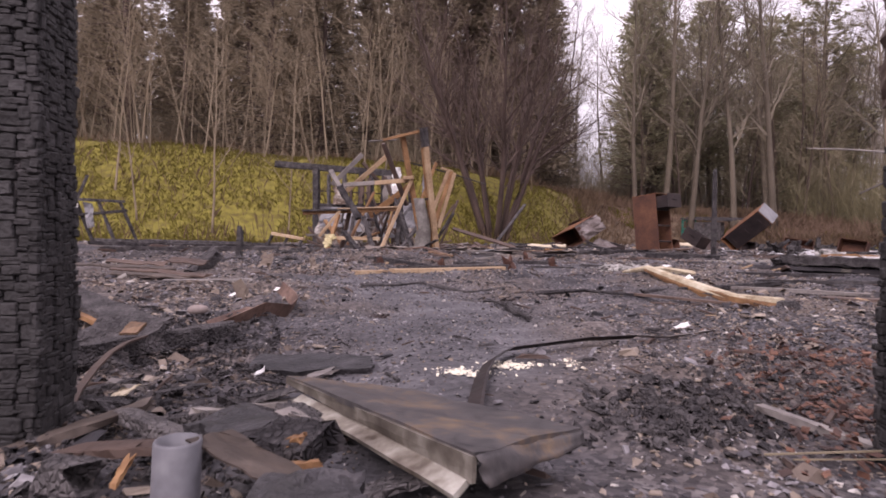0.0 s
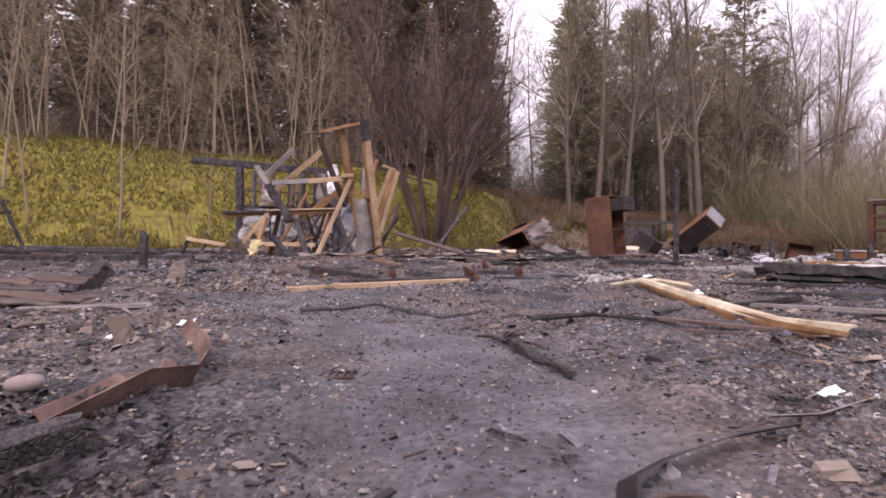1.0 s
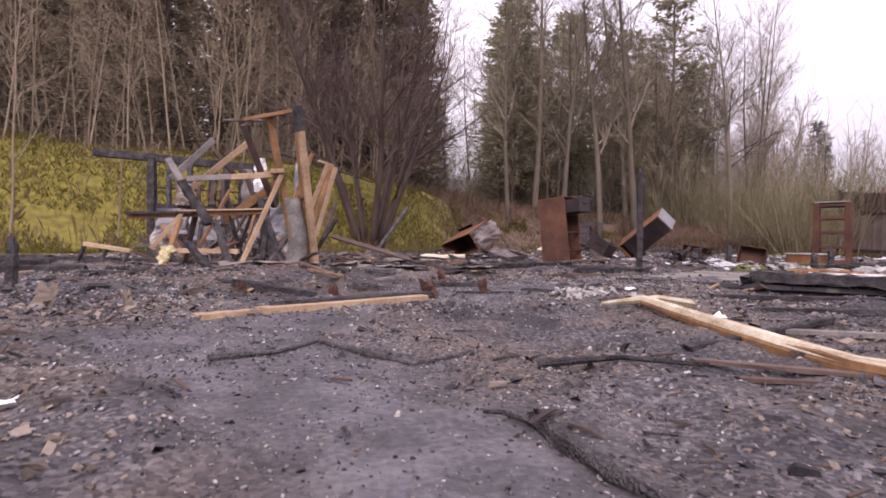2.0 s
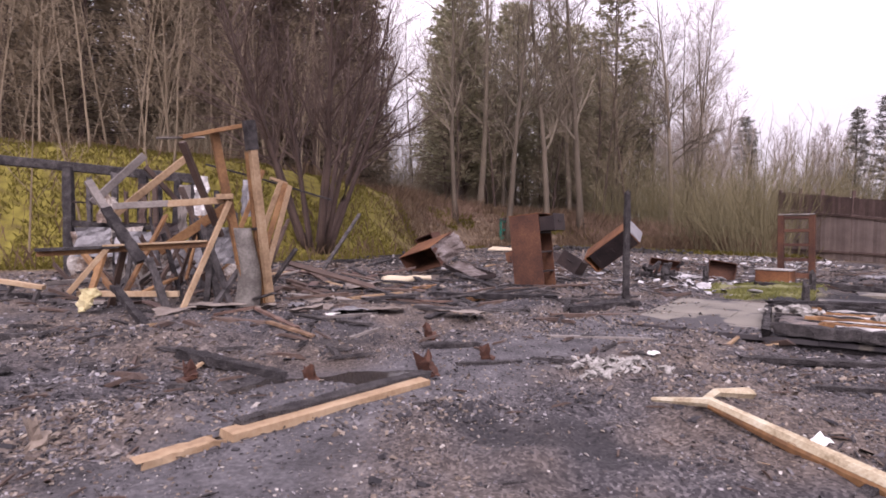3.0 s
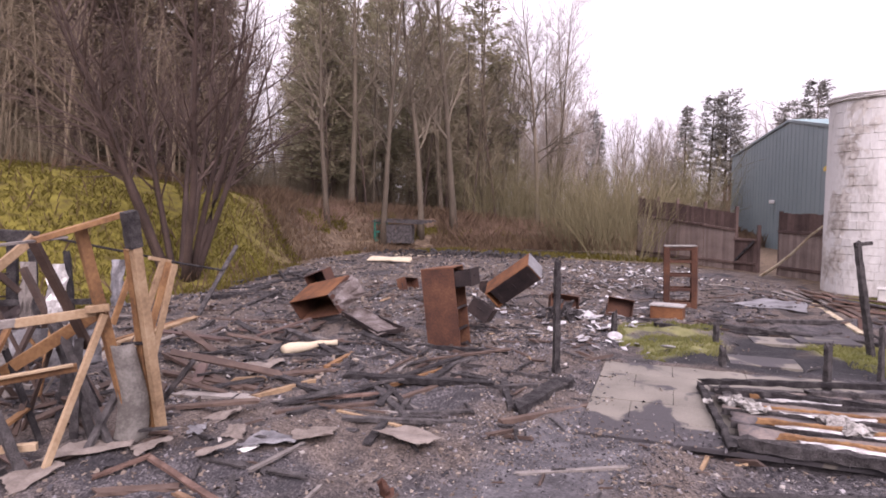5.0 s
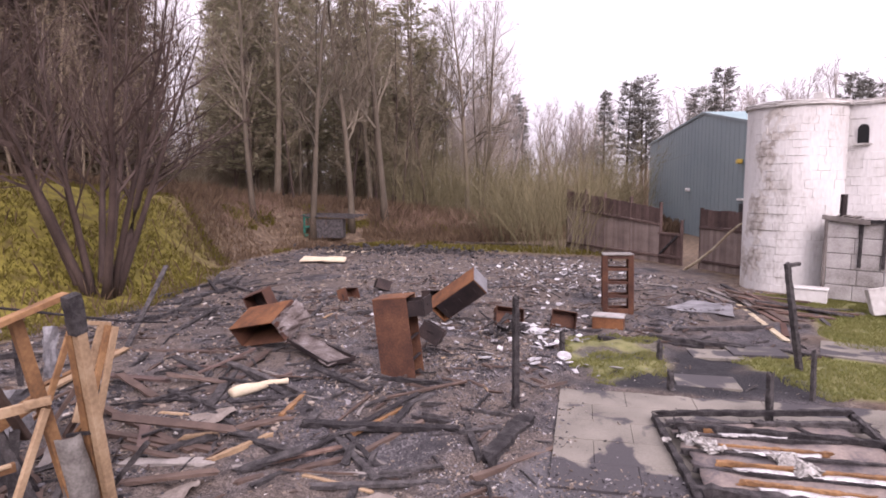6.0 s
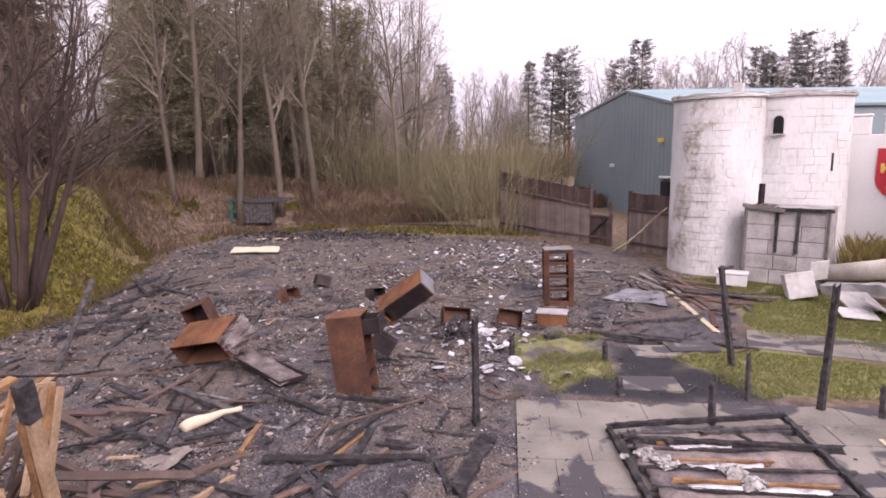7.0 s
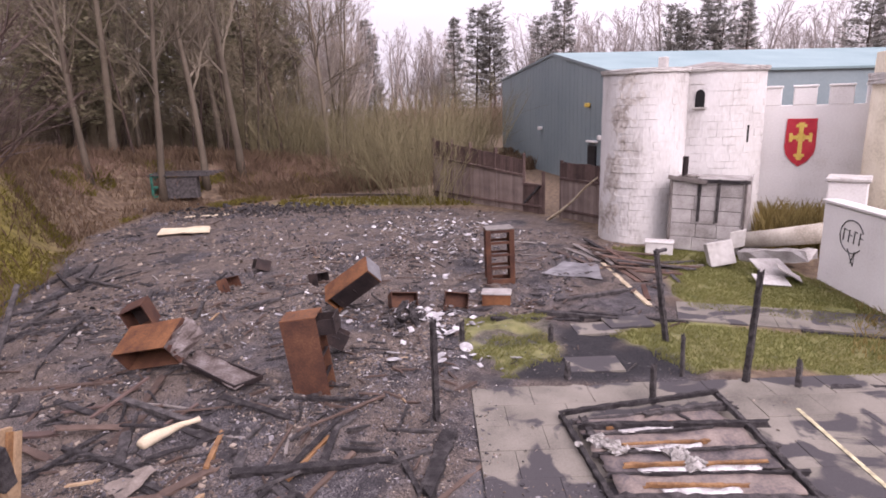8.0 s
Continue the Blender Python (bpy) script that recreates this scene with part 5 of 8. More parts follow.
def split_log():
    t = thing("split_log", "long pale yellow split timber with a forked end", "log")
    pts = [(1.75, 5.95), (1.88, 5.62), (1.93, 5.1), (1.97, 4.5), (2.0, 4.1), (2.06, 3.62)]
    b = Build()
    b.tube([(x, y, gz(x, y) + 0.035 + 0.02 * (k % 2)) for k, (x, y) in enumerate(pts)], [0.014, 0.028, 0.038, 0.046, 0.045, 0.044], 7, 0.14)
    part("stem", b, SKIN_WOOD, t)
    b = Build()
    b.tube([(x - 0.018, y - 0.006, gz(x, y) + 0.018 + 0.02 * (k % 2)) for k, (x, y) in enumerate(pts[1:], 1)], [0.016, 0.032, 0.042, 0.042, 0.036], 7, 0.2)
    part("scorched_face", b, WOOD_OR, t, "orange scorched underside")
    b = Build()
    pts = [(1.86, 5.68), (2.1, 5.82), (2.46, 5.9)]
    b.tube([(x, y, gz(x, y) + 0.05) for x, y in pts], [0.02, 0.024, 0.036], 6, 0.25)
    part("fork", b, SKIN_WOOD, t)
    b = Build()
    b.tube([(2.06, 3.64, gz(2.06, 3.64) + 0.04), (2.08, 3.5, gz(2.08, 3.5) + 0.04)], [0.046, 0.035], 8, 0.15)
    part("burnt_end", b, CHAR, t)


SKIN_WOOD = mat("peeled_pale_wood", [(0.20, 0.145, 0.085), (0.39, 0.325, 0.225), (0.52, 0.47, 0.365)], 6, 0.75, bump=0.6, fine=60)
split_log()


def charred_log():
    t = thing("charred_log", "short charred log with rusted scraps on its end", "log")
    rnd = random.Random(14)
    b = Build()
    pts, rad = [], []
    for k in range(15):
        u = k / 14
        x, y = 0.255 + 0.055 * u + rnd.uniform(-0.006, 0.006), 3.62 - 0.80 * u
        pts.append((x, y, gz(x, y) + 0.022 + rnd.uniform(-0.004, 0.004)))
        rad.append((0.012 + 0.014 * math.sin(math.pi * min(1, u * 1.3 + 0.15)) + 0.004 * rnd.random()))
    b.tube(pts, rad, 9, 0.3, rnd)
    part("log", b, CHAR, t)
    for k in range(7):
        b = Build()
        x, y = 0.27 + rnd.uniform(-0.02, 0.05), 3.56 + rnd.uniform(-0.07, 0.05)
        z = gz(x, y) + 0.03 + rnd.uniform(0, 0.025)
        b.beam((x - 0.02, y, z), (x + rnd.uniform(0.0, 0.03), y + rnd.uniform(-0.02, 0.02), z + rnd.uniform(-0.01, 0.02)), rnd.uniform(0.015, 0.03), 0.008, jag=0.4, ragged=0.9, n=3)
        part("rusted_scrap", b, RUST_DK, t, "crumbled rusty scrap")
    b = Build()
    b.tube([(0.25, 3.60, gz(0.25, 3.6) + 0.02), (0.19, 3.68, gz(0.19, 3.68) + 0.02), (0.14, 3.72, gz(0.14, 3.72) + 0.012)], [0.012, 0.010, 0.006], 6, 0.3, rnd)
    part("splinter", b, CHAR, t)


charred_log()


def band(name, label, pts, width, thick, material, lean=0.3, category="strip"):
    """A strip of metal on its edge along places of the plan."""
    b = Build()
    rings = []
    P = [Vector((x, y, gz(x, y) + z)) for x, y, z in pts]
    for k, p in enumerate(P):
        d = (P[min(k + 1, len(P) - 1)] - P[max(k - 1, 0)]).normalized()
        side = d.cross(Vector((0, 0, 1))).normalized()
        upv = (Vector((0, 0, 1)) + side * lean).normalized()
        rings.append([p + side * thick, p + upv * width + side * thick, p + upv * width - side * thick, p - side * thick])
    b.ring_tube(rings)
    ob = new(name, b.mesh(name, material))
    return tagged(ob, label, category)


band("rusted_strip", "bent strip of rusted channel steel", [(-1.15, 2.35, 0), (-0.99, 2.56, 0.0), (-0.93, 2.78, 0.0), (-0.95, 3.0, 0.0), (-1.01, 3.2, 0.0), (-1.12, 3.36, 0.0)], 0.072, 0.004, RUST_LIGHT, 0.45)
band("rusted_flange", "folded rusted flange of a steel channel", [(-1.17, 2.42, 0.01), (-1.04, 2.62, 0.01), (-1.0, 2.82, 0.01), (-1.03, 3.0, 0.01)], 0.045, 0.004, RUST_LIGHT, -1.4)
band("rubber_strip", "dark flat rubber strip curling over the floor", [(-0.10, 1.16, 0.0), (-0.08, 1.34, 0.005), (-0.05, 1.55, 0.01), (-0.01, 1.74, 0.018), (0.08, 1.93, 0.02), (0.23, 2.05, 0.02), (0.42, 2.13, 0.018), (0.63, 2.2, 0.012)], 0.042, 0.004, RUST_DK, 1.7)
band("rubber_strip", "thin grey strip trailing over the ash", [(0.63, 2.29, 0.01), (0.82, 2.35, 0.01), (1.08, 2.44, 0.01)], 0.02, 0.004, WOOD_GREY, 1.5)


# ---------------------------------------------------------------- the doorway of burnt posts
def scaled_post(base, w, d, h, label, name="burnt_post", seed=2, turn=0.0):
    """A thick post whose charred face has broken into blocks."""
    t = thing(name, label, "post", pose(base[0], base[1], gz(*base) - 0.1, 0, 0, turn), "burnt doorposts")
    rnd = random.Random(seed)
    b = Build()
    b.beam((0, 0, 0), (0.01, 0, h), w * 0.94, d * 0.94, up=(0, 1, 0), jag=0.03, n=14)
    part("core", b, CHAR, t)
    b = Build()
    for face in range(4):
        span = (w, d, w, d)[face]
        x = -span / 2
        while x < span / 2:
            dx = rnd.uniform(0.014, 0.036)
            drift, swing = rnd.uniform(0, 6), rnd.uniform(4, 9)
            z = rnd.uniform(-0.03, 0.0)
            while z < h:
                dz = rnd.choice((rnd.uniform(0.007, 0.014), rnd.uniform(0.012, 0.026), rnd.uniform(0.02, 0.036)))
                out = rnd.uniform(-0.002, 0.003)
                cx = min(x + dx / 2 + 0.007 * math.sin(drift + z * swing), span / 2 - dx * 0.3)
                depth = (d, w, d, w)[face] / 2
                m = pose(0, 0, 0, 0, 0, 90 * face)
                q = pose(cx, -depth + 0.006 - out, z + dz / 2, rnd.uniform(-4, 4), rnd.uniform(-4, 4), rnd.uniform(-5, 5))
                b.box((rnd.uniform(-0.3, 0.3) * dx, 0, 0), (dx * rnd.uniform(0.8, 1.5), 0.02, dz * rnd.uniform(0.9, 1.04)), m @ q, bevel=min(0.003, dz * 0.2, dx * 0.2))
                z += dz
            x += dx
    part("char_crust", b, CHAR_SCALE, t, "cracked blocky char")["kind"] = "stuff"
    return t


scaled_post((-1.115, 1.02), 0.26, 0.16, 2.0, "thick charred doorpost cracked into black blocks", seed=5, turn=8)
post_r = scaled_post((0.865, 0.98), 0.15, 0.10, 1.9, "thin charred doorpost with peeling layers near its top", seed=9, turn=-6)
b = Build()
for k in range(5):
    z = 0.86 + 0.07 * k
    b.sheet([(-0.13, -0.12, z), (0.02, -0.14, z + 0.02), (0.02, -0.1, z + 0.08), (-0.12, -0.08, z + 0.07)], 3, 3, 0.012, 0.012, seed=k)
    b.beam((-0.09, -0.02, z), (-0.10, -0.02, z + 0.09), 0.05, 0.07, jag=0.25)
part("peeling_layer", b, WOOD_RED, post_r, "scorched brown layers peeling away")
b = Build()
b.tube([(1.48, 2.45, 0.72), (1.62, 2.42, 0.715), (1.78, 2.38, 0.70), (2.1, 2.3, 0.66)], [0.003, 0.004, 0.005, 0.006], 5)
ob = new("hanging_wire", b.mesh("hanging_wire", WOOD_GREY))
tagged(ob, "thin pale twig sticking out from the doorpost", "twig", "twigs at the doorpost")
b = Build()
b.tube([(1.55, 2.2, 0.50), (1.62, 2.15, 0.545), (1.72, 2.1, 0.57), (2.0, 2.05, 0.57)], [0.003, 0.004, 0.005, 0.006], 5)
ob = new("hanging_wire", b.mesh("hanging_wire", WOOD_GREY))
tagged(ob, "thin dark twig arching from the doorpost", "twig", "twigs at the doorpost")


# ---------------------------------------------------------------- debris by the doorway
def door_panel():
    t = thing("door_panel", "fallen panel with a pale folded steel edge", "panel")
    a, c, d, e = Vector((-0.585, 1.42, -0.105)), Vector((-0.115, 0.60, -0.02)), Vector((0.09, 0.82, -0.05)), Vector((-0.23, 1.38, -0.13))
    b = Build()
    b.sheet([a, c, d, e], 8, 6, 0.012, 0.006, seed=3)
    part("skin", b, ZINC_DARK, t)
    b = Build()
    dn = Vector((0, 0, -0.04))
    b.sheet([a + dn * 0.4, c + dn, c, a], 8, 2, 0.008, 0.003, seed=4)
    part("steel_edge", b, STEEL_BROWN, t, "brown scorched steel edge")
    b = Build()
    b.sheet([a + Vector((0.05, -0.14, -0.03)), c + dn + Vector((-0.03, -0.02, -0.01)), c + dn + Vector((0.0, 0.02, 0)), a + Vector((0.07, -0.12, -0.02))], 8, 1, 0.01, 0.003, seed=5)
    part("lip", b, STEEL_CREAM, t, "chipped cream lip")
    b = Build()
    b.sheet([c, d, d + Vector((0.012, -0.015, -0.02)), c + Vector((0.02, -0.012, -0.04))], 16, 4, 0.004, 0.007, seed=6)
    part("torn_end", b, ZINC_DARK, t, smooth=True)


ZINC_DARK = mat("sooty_sheet_steel", [(0.03, 0.028, 0.03), (0.07, 0.062, 0.062), (0.17, 0.115, 0.07)], 5, 0.6, metal=0.2, bump=0.2, fine=40)
STEEL_BROWN = mat("brown_scorched_steel", [(0.045, 0.036, 0.03), (0.11, 0.094, 0.078), (0.24, 0.22, 0.19)], 9, 0.65, metal=0.1, bump=0.25, fine=40)
STEEL_CREAM = mat("scorched_cream_steel", [(0.06, 0.042, 0.03), (0.20, 0.175, 0.145), (0.40, 0.38, 0.335)], 11, 0.6, metal=0.1, bump=0.2, fine=40)
PEBBLE = mat("pinkish_pebble", [(0.16, 0.125, 0.115), (0.23, 0.185, 0.17), (0.29, 0.24, 0.22)], 9, 0.7, bump=0.15, fine=60)
LATH_BROWN = mat("heated_brown_wood", [(0.06, 0.036, 0.024), (0.14, 0.085, 0.052), (0.24, 0.155, 0.10)], 9, 0.75, bump=0.4, fine=60)
CARD = mat("scorched_brown_card", [(0.028, 0.021, 0.018), (0.058, 0.044, 0.037), (0.115, 0.09, 0.076)], 7, 0.8, bump=0.2, fine=40)
PIPE = mat("grey_plastic_pipe", [(0.07, 0.068, 0.075), (0.125, 0.122, 0.135), (0.18, 0.178, 0.19)], 4, 0.55, bump=0.1, fine=40)
door_panel()
rr = random.Random(19)
for k in range(34):
    x, y = rr.uniform(-1.25, -0.25), rr.uniform(0.62, 1.75)
    if y > 1.15 and x > -0.5:
        continue
    a, ln = rr.uniform(-0.7, 0.9), rr.uniform(0.05, 0.17)
    mt = rr.choice([CHAR, CHAR, CHAR, CHAR, WOOD_GREY, WOOD_RED])
    lying("charred_scrap", {CHAR: "black charred board scrap by the doorpost", WOOD_GREY: "grey scorched board scrap by the doorpost", WOOD_RED: "red-brown board scrap by the doorpost"}[mt], (x, y), (x + ln * math.cos(a), y + ln * math.sin(a)), rr.uniform(0.025, 0.06), rr.uniform(0.008, 0.022), mt,
          lift=(0.5 + rr.uniform(0, 0.05), 0.5 + rr.uniform(0, 0.05)), category="debris", group="board scraps", jag=0.25, ragged=1.0, n=4)
b = Build()
ROUND = [2 * math.pi * k / 24 for k in range(24)]
b.ring_tube([[Vector((-0.537 + math.cos(a) * r, 0.575 + 0.02 * s + math.sin(a) * r, -0.22 + 0.22 * s)) for a in ROUND] for s, r in ((0, 0.033), (0.5, 0.033), (0.985, 0.033), (1.0, 0.0315), (1.0, 0.029), (0.8, 0.0285))], cap=False)
ob = new("pipe", b.mesh("pipe", PIPE, True))
tagged(ob, "grey plastic drain pipe end sticking up from debris", "pipe")


def propped(name, label, a, c, w, h, mt, up=(0, 0, 1), n=8, jag=0.16, ragged=0.8, taper=1.0, bow=0.0):
    """A broken piece lying on the heap between two places in the air."""
    a, c = Vector(a), Vector(c)
    mid = (a + c) / 2
    bb = Build()
    bb.beam(a - mid, c - mid, w, h, up=up, n=n, jag=jag, ragged=ragged, taper=taper, bow=bow)
    ob = new(name, bb.mesh(name, mt))
    ob.location = mid
    return tagged(ob, label, "debris")


def peel(name, label, corners, mt, thick=0.006, crumple=0.006, seed=1):
    """A thin broken sheet of board over four places."""
    c = [Vector(p) for p in corners]
    mid = sum(c, Vector()) / 4
    bb = Build()
    bb.sheet([p - mid for p in c], 9, 6, thick, crumple, seed=seed)
    ob = new(name, bb.mesh(name, mt))
    ob.location = mid
    return tagged(ob, label, "debris")


propped("orange_lath", "orange split lath under charred boards", (-1.794, 2.395, -0.047), (-1.491, 2.193, -0.103), 0.035, 0.02, WOOD_OR)
propped("charred_board", "burnt board lying over an orange lath", (-1.883, 2.551, -0.002), (-1.346, 2.171, -0.080), 0.13, 0.025, CHAR, up=(0.2, -0.4, 1))
peel("charred_board", "charred joist face with a patch of bare brown wood", [(-1.50, 1.95, -0.125), (-1.23, 1.93, -0.105), (-1.17, 2.047, -0.045), (-1.46, 2.07, -0.045)], CHAR, 0.03, 0.010, 5)
peel("wood_patch", "cut orange-brown wood on a charred joist", [(-1.335, 1.962, -0.082), (-1.272, 1.957, -0.081), (-1.255, 2.006, -0.050), (-1.32, 2.014, -0.048)], LATH_BROWN, 0.010, 0.003, 6)
propped("charred_board", "charred board end under the joist face", (-1.570, 1.823, -0.181), (-1.234, 1.801, -0.147), 0.08, 0.05, CHAR)
b = Build()
LATH = [(-0.985, 1.06, -0.13), (-1.113, 1.331, -0.127), (-1.155, 1.487, -0.100), (-1.206, 1.667, -0.089), (-1.234, 1.823, -0.086), (-1.234, 1.958, -0.086)]
b.ring_tube([[Vector((x - w, y, z)), Vector((x + w, y - 0.006, z + 0.003)), Vector((x + w, y - 0.006, z - 0.004)), Vector((x - w, y, z - 0.006))] for (x, y, z), w in zip(LATH, (0.012, 0.013, 0.013, 0.012, 0.011, 0.010))])
ob = new("curved_lath", b.mesh("curved_lath", WOOD_RED))
tagged(ob, "curved brown lath bending over debris", "debris")
propped("charred_beam", "charred beam end resting on debris", (-1.402, 1.711, -0.125), (-1.049, 2.305, -0.112), 0.085, 0.075, CHAR, n=14, jag=0.22, taper=0.8)
peel("pale_offcut", "pale creased offcut on ash", [(-1.088, 1.409, -0.175), (-1.026, 1.415, -0.159), (-1.015, 1.465, -0.140), (-1.071, 1.471, -0.153)], SKIN, 0.004, 0.006, 7)
propped("grey_board", "scorched grey board in the rubble", (-0.99, 0.94, -0.14), (-0.82, 1.10, -0.095), 0.045, 0.018, CARD, n=9)
propped("charred_board", "charred board edge in the rubble", (-0.87, 1.08, -0.11), (-0.62, 0.86, -0.10), 0.04, 0.03, CHAR, n=10)
propped("red_board", "dark red board end in rubble", (-0.815, 0.81, -0.10), (-0.68, 0.815, -0.09), 0.05, 0.018, WOOD_RED, n=9)
peel("charred_board", "charred board lying on broken pieces", [(-0.62, 0.83, -0.062), (-0.49, 0.725, -0.052), (-0.435, 0.805, -0.046), (-0.545, 0.945, -0.056)], CHAR_FLAT, 0.018, 0.010, 8)
propped("orange_splinter", "orange splintered edge of a charred board", (-0.53, 0.73, -0.068), (-0.44, 0.795, -0.058), 0.010, 0.010, WOOD_OR, jag=0.4)
propped("charred_lump", "charred joist end with orange broken fibre", (-0.47, 0.77, -0.06), (-0.345, 0.71, -0.055), 0.085, 0.05, CHAR, up=(0.1, -0.3, 1), n=9, jag=0.25)
propped("orange_splinter", "orange splintered lower edge of a joist end", (-0.43, 0.655, -0.062), (-0.35, 0.665, -0.058), 0.010, 0.010, WOOD_OR, jag=0.4)
propped("orange_splinter", "orange fibres on a broken joist end", (-0.405, 0.70, -0.038), (-0.38, 0.70, -0.030), 0.018, 0.010, WOOD_OR, n=4, jag=0.5)
peel("charred_board", "broad charred flake lying on rubble", [(-0.42, 0.47, -0.085), (-0.27, 0.50, -0.08), (-0.27, 0.60, -0.05), (-0.41, 0.57, -0.045)], CHAR_FLAT, 0.02, 0.012, 9)
peel("brown_card", "curling brown board over the pipe", [(-0.53, 0.60, -0.002), (-0.40, 0.575, -0.058), (-0.345, 0.62, -0.066), (-0.475, 0.64, -0.002)], CARD, 0.004, 0.006, 10)
peel("charred_board", "split burnt board with a ragged underside", [(-0.842, 1.779, -0.187), (-0.382, 1.790, -0.164), (-0.405, 1.902, -0.153), (-0.797, 1.947, -0.153)], CHAR_FLAT, 0.022, 0.010, 11)
propped("charred_rod", "thin charred rod on the floor", (-0.427, 1.454, -0.147), (-0.186, 1.319, -0.147), 0.011, 0.011, CHAR)
propped("grey_stick", "pale ash-grey stick on the floor", (-0.195, 1.07, -0.105), (-0.048, 0.97, -0.108), 0.012, 0.010, BLOCK)
propped("charred_block", "small charred block in the rubble", (-0.80, 0.74, -0.11), (-0.73, 0.70, -0.10), 0.05, 0.05, CHAR, n=5)
propped("orange_splinter", "orange wood chip in the rubble", (-0.675, 0.69, -0.105), (-0.668, 0.72, -0.072), 0.012, 0.008, WOOD_OR, n=4, jag=0.4)
propped("thin_twig", "thin brown twig over leaves", (0.52, 0.99, gz(0.52, 0.99) + 0.02), (0.86, 1.02, gz(0.86, 1.02) + 0.03), 0.004, 0.004, TWIG)
propped("thin_twig", "thin brown twig over leaves", (0.58, 0.985, gz(0.58, 0.985) + 0.02), (0.88, 0.99, gz(0.88, 0.99) + 0.02), 0.003, 0.003, TWIG)


# ---------------------------------------------------------------- scorched shingles beside the floor
for k, (x, y, turn, tilt, ln, w) in enumerate(((-2.45, 4.62, 12, 8, 0.62, 0.13), (-2.62, 4.85, 22, 5, 0.55, 0.12), (-2.28, 4.72, 5, 12, 0.40, 0.12), (-2.80, 5.10, 30, 6, 0.6, 0.13), (-2.95, 5.35, 15, 9, 0.5, 0.12), (-2.40, 5.15, -10, 14, 0.35, 0.12), (-3.15, 5.0, 40, 6, 0.5, 0.12))):
    b = Build()
    b.sheet([(-ln / 2, -w / 2, 0), (ln / 2, -w / 2, 0), (ln / 2, w / 2, 0), (-ln / 2, w / 2, 0)], 10, 4, 0.010, 0.012, seed=120 + k)
    ob = new("shingle", b.mesh("shingle", WOOD_RED if k % 3 else CARD))
    ob.matrix_world = pose(x, y, gz(x, y) + 0.045 + 0.012 * k, tilt, 4, turn)
    tagged(ob, "reddish-brown scorched shingle board in a loose heap", "shingle", "heaped shingles")
propped("charred_lump", "charred block standing on end beside the shingles", (-2.50, 5.45, -0.12), (-2.36, 5.72, 0.08), 0.13, 0.10, CHAR, n=8, jag=0.3)
lying("charred_beam", BEAM, (-5.3, 9.1), (-2.7, 9.35), 0.12, 0.09, CHAR, group="charred beams", jag=0.22, n=16)
lying("board", "long pale-edged board lying on the ash", (-4.3, 9.5), (-2.6, 9.6), 0.05, 0.03, WOOD_GREY, category="board")
b = Build()
b.ring_tube([[Vector((math.cos(a) * 0.050 * q, math.sin(a) * 0.026 * q, z)) for a in ROUND] for q, z in ((0.4, -0.022), (0.85, -0.014), (1.0, 0.0), (0.85, 0.014), (0.4, 0.022))])
ob = new("pebble", b.mesh("pebble", PEBBLE, True))
ob.matrix_world = pose(-1.30, 2.60, gz(-1.30, 2.6) + 0.03, 0, 0, 40)
tagged(ob, "smooth pinkish-grey pebble lying in the ash", "pebble")


# ---------------------------------------------------------------- the collapsed timber frame
TAUPE = mat("taupe_torn_sheet", [(0.075, 0.06, 0.052), (0.16, 0.132, 0.116), (0.25, 0.215, 0.19)], 5, 0.8, bump=0.3, fine=40, vary=0.25)
SCORCHED_BOARD = mat("mottled_scorched_board", [(0.05, 0.035, 0.03), (0.16, 0.115, 0.09), (0.34, 0.31, 0.285), (0.48, 0.455, 0.43)], 3.2, 0.8, bump=0.4, fine=30)


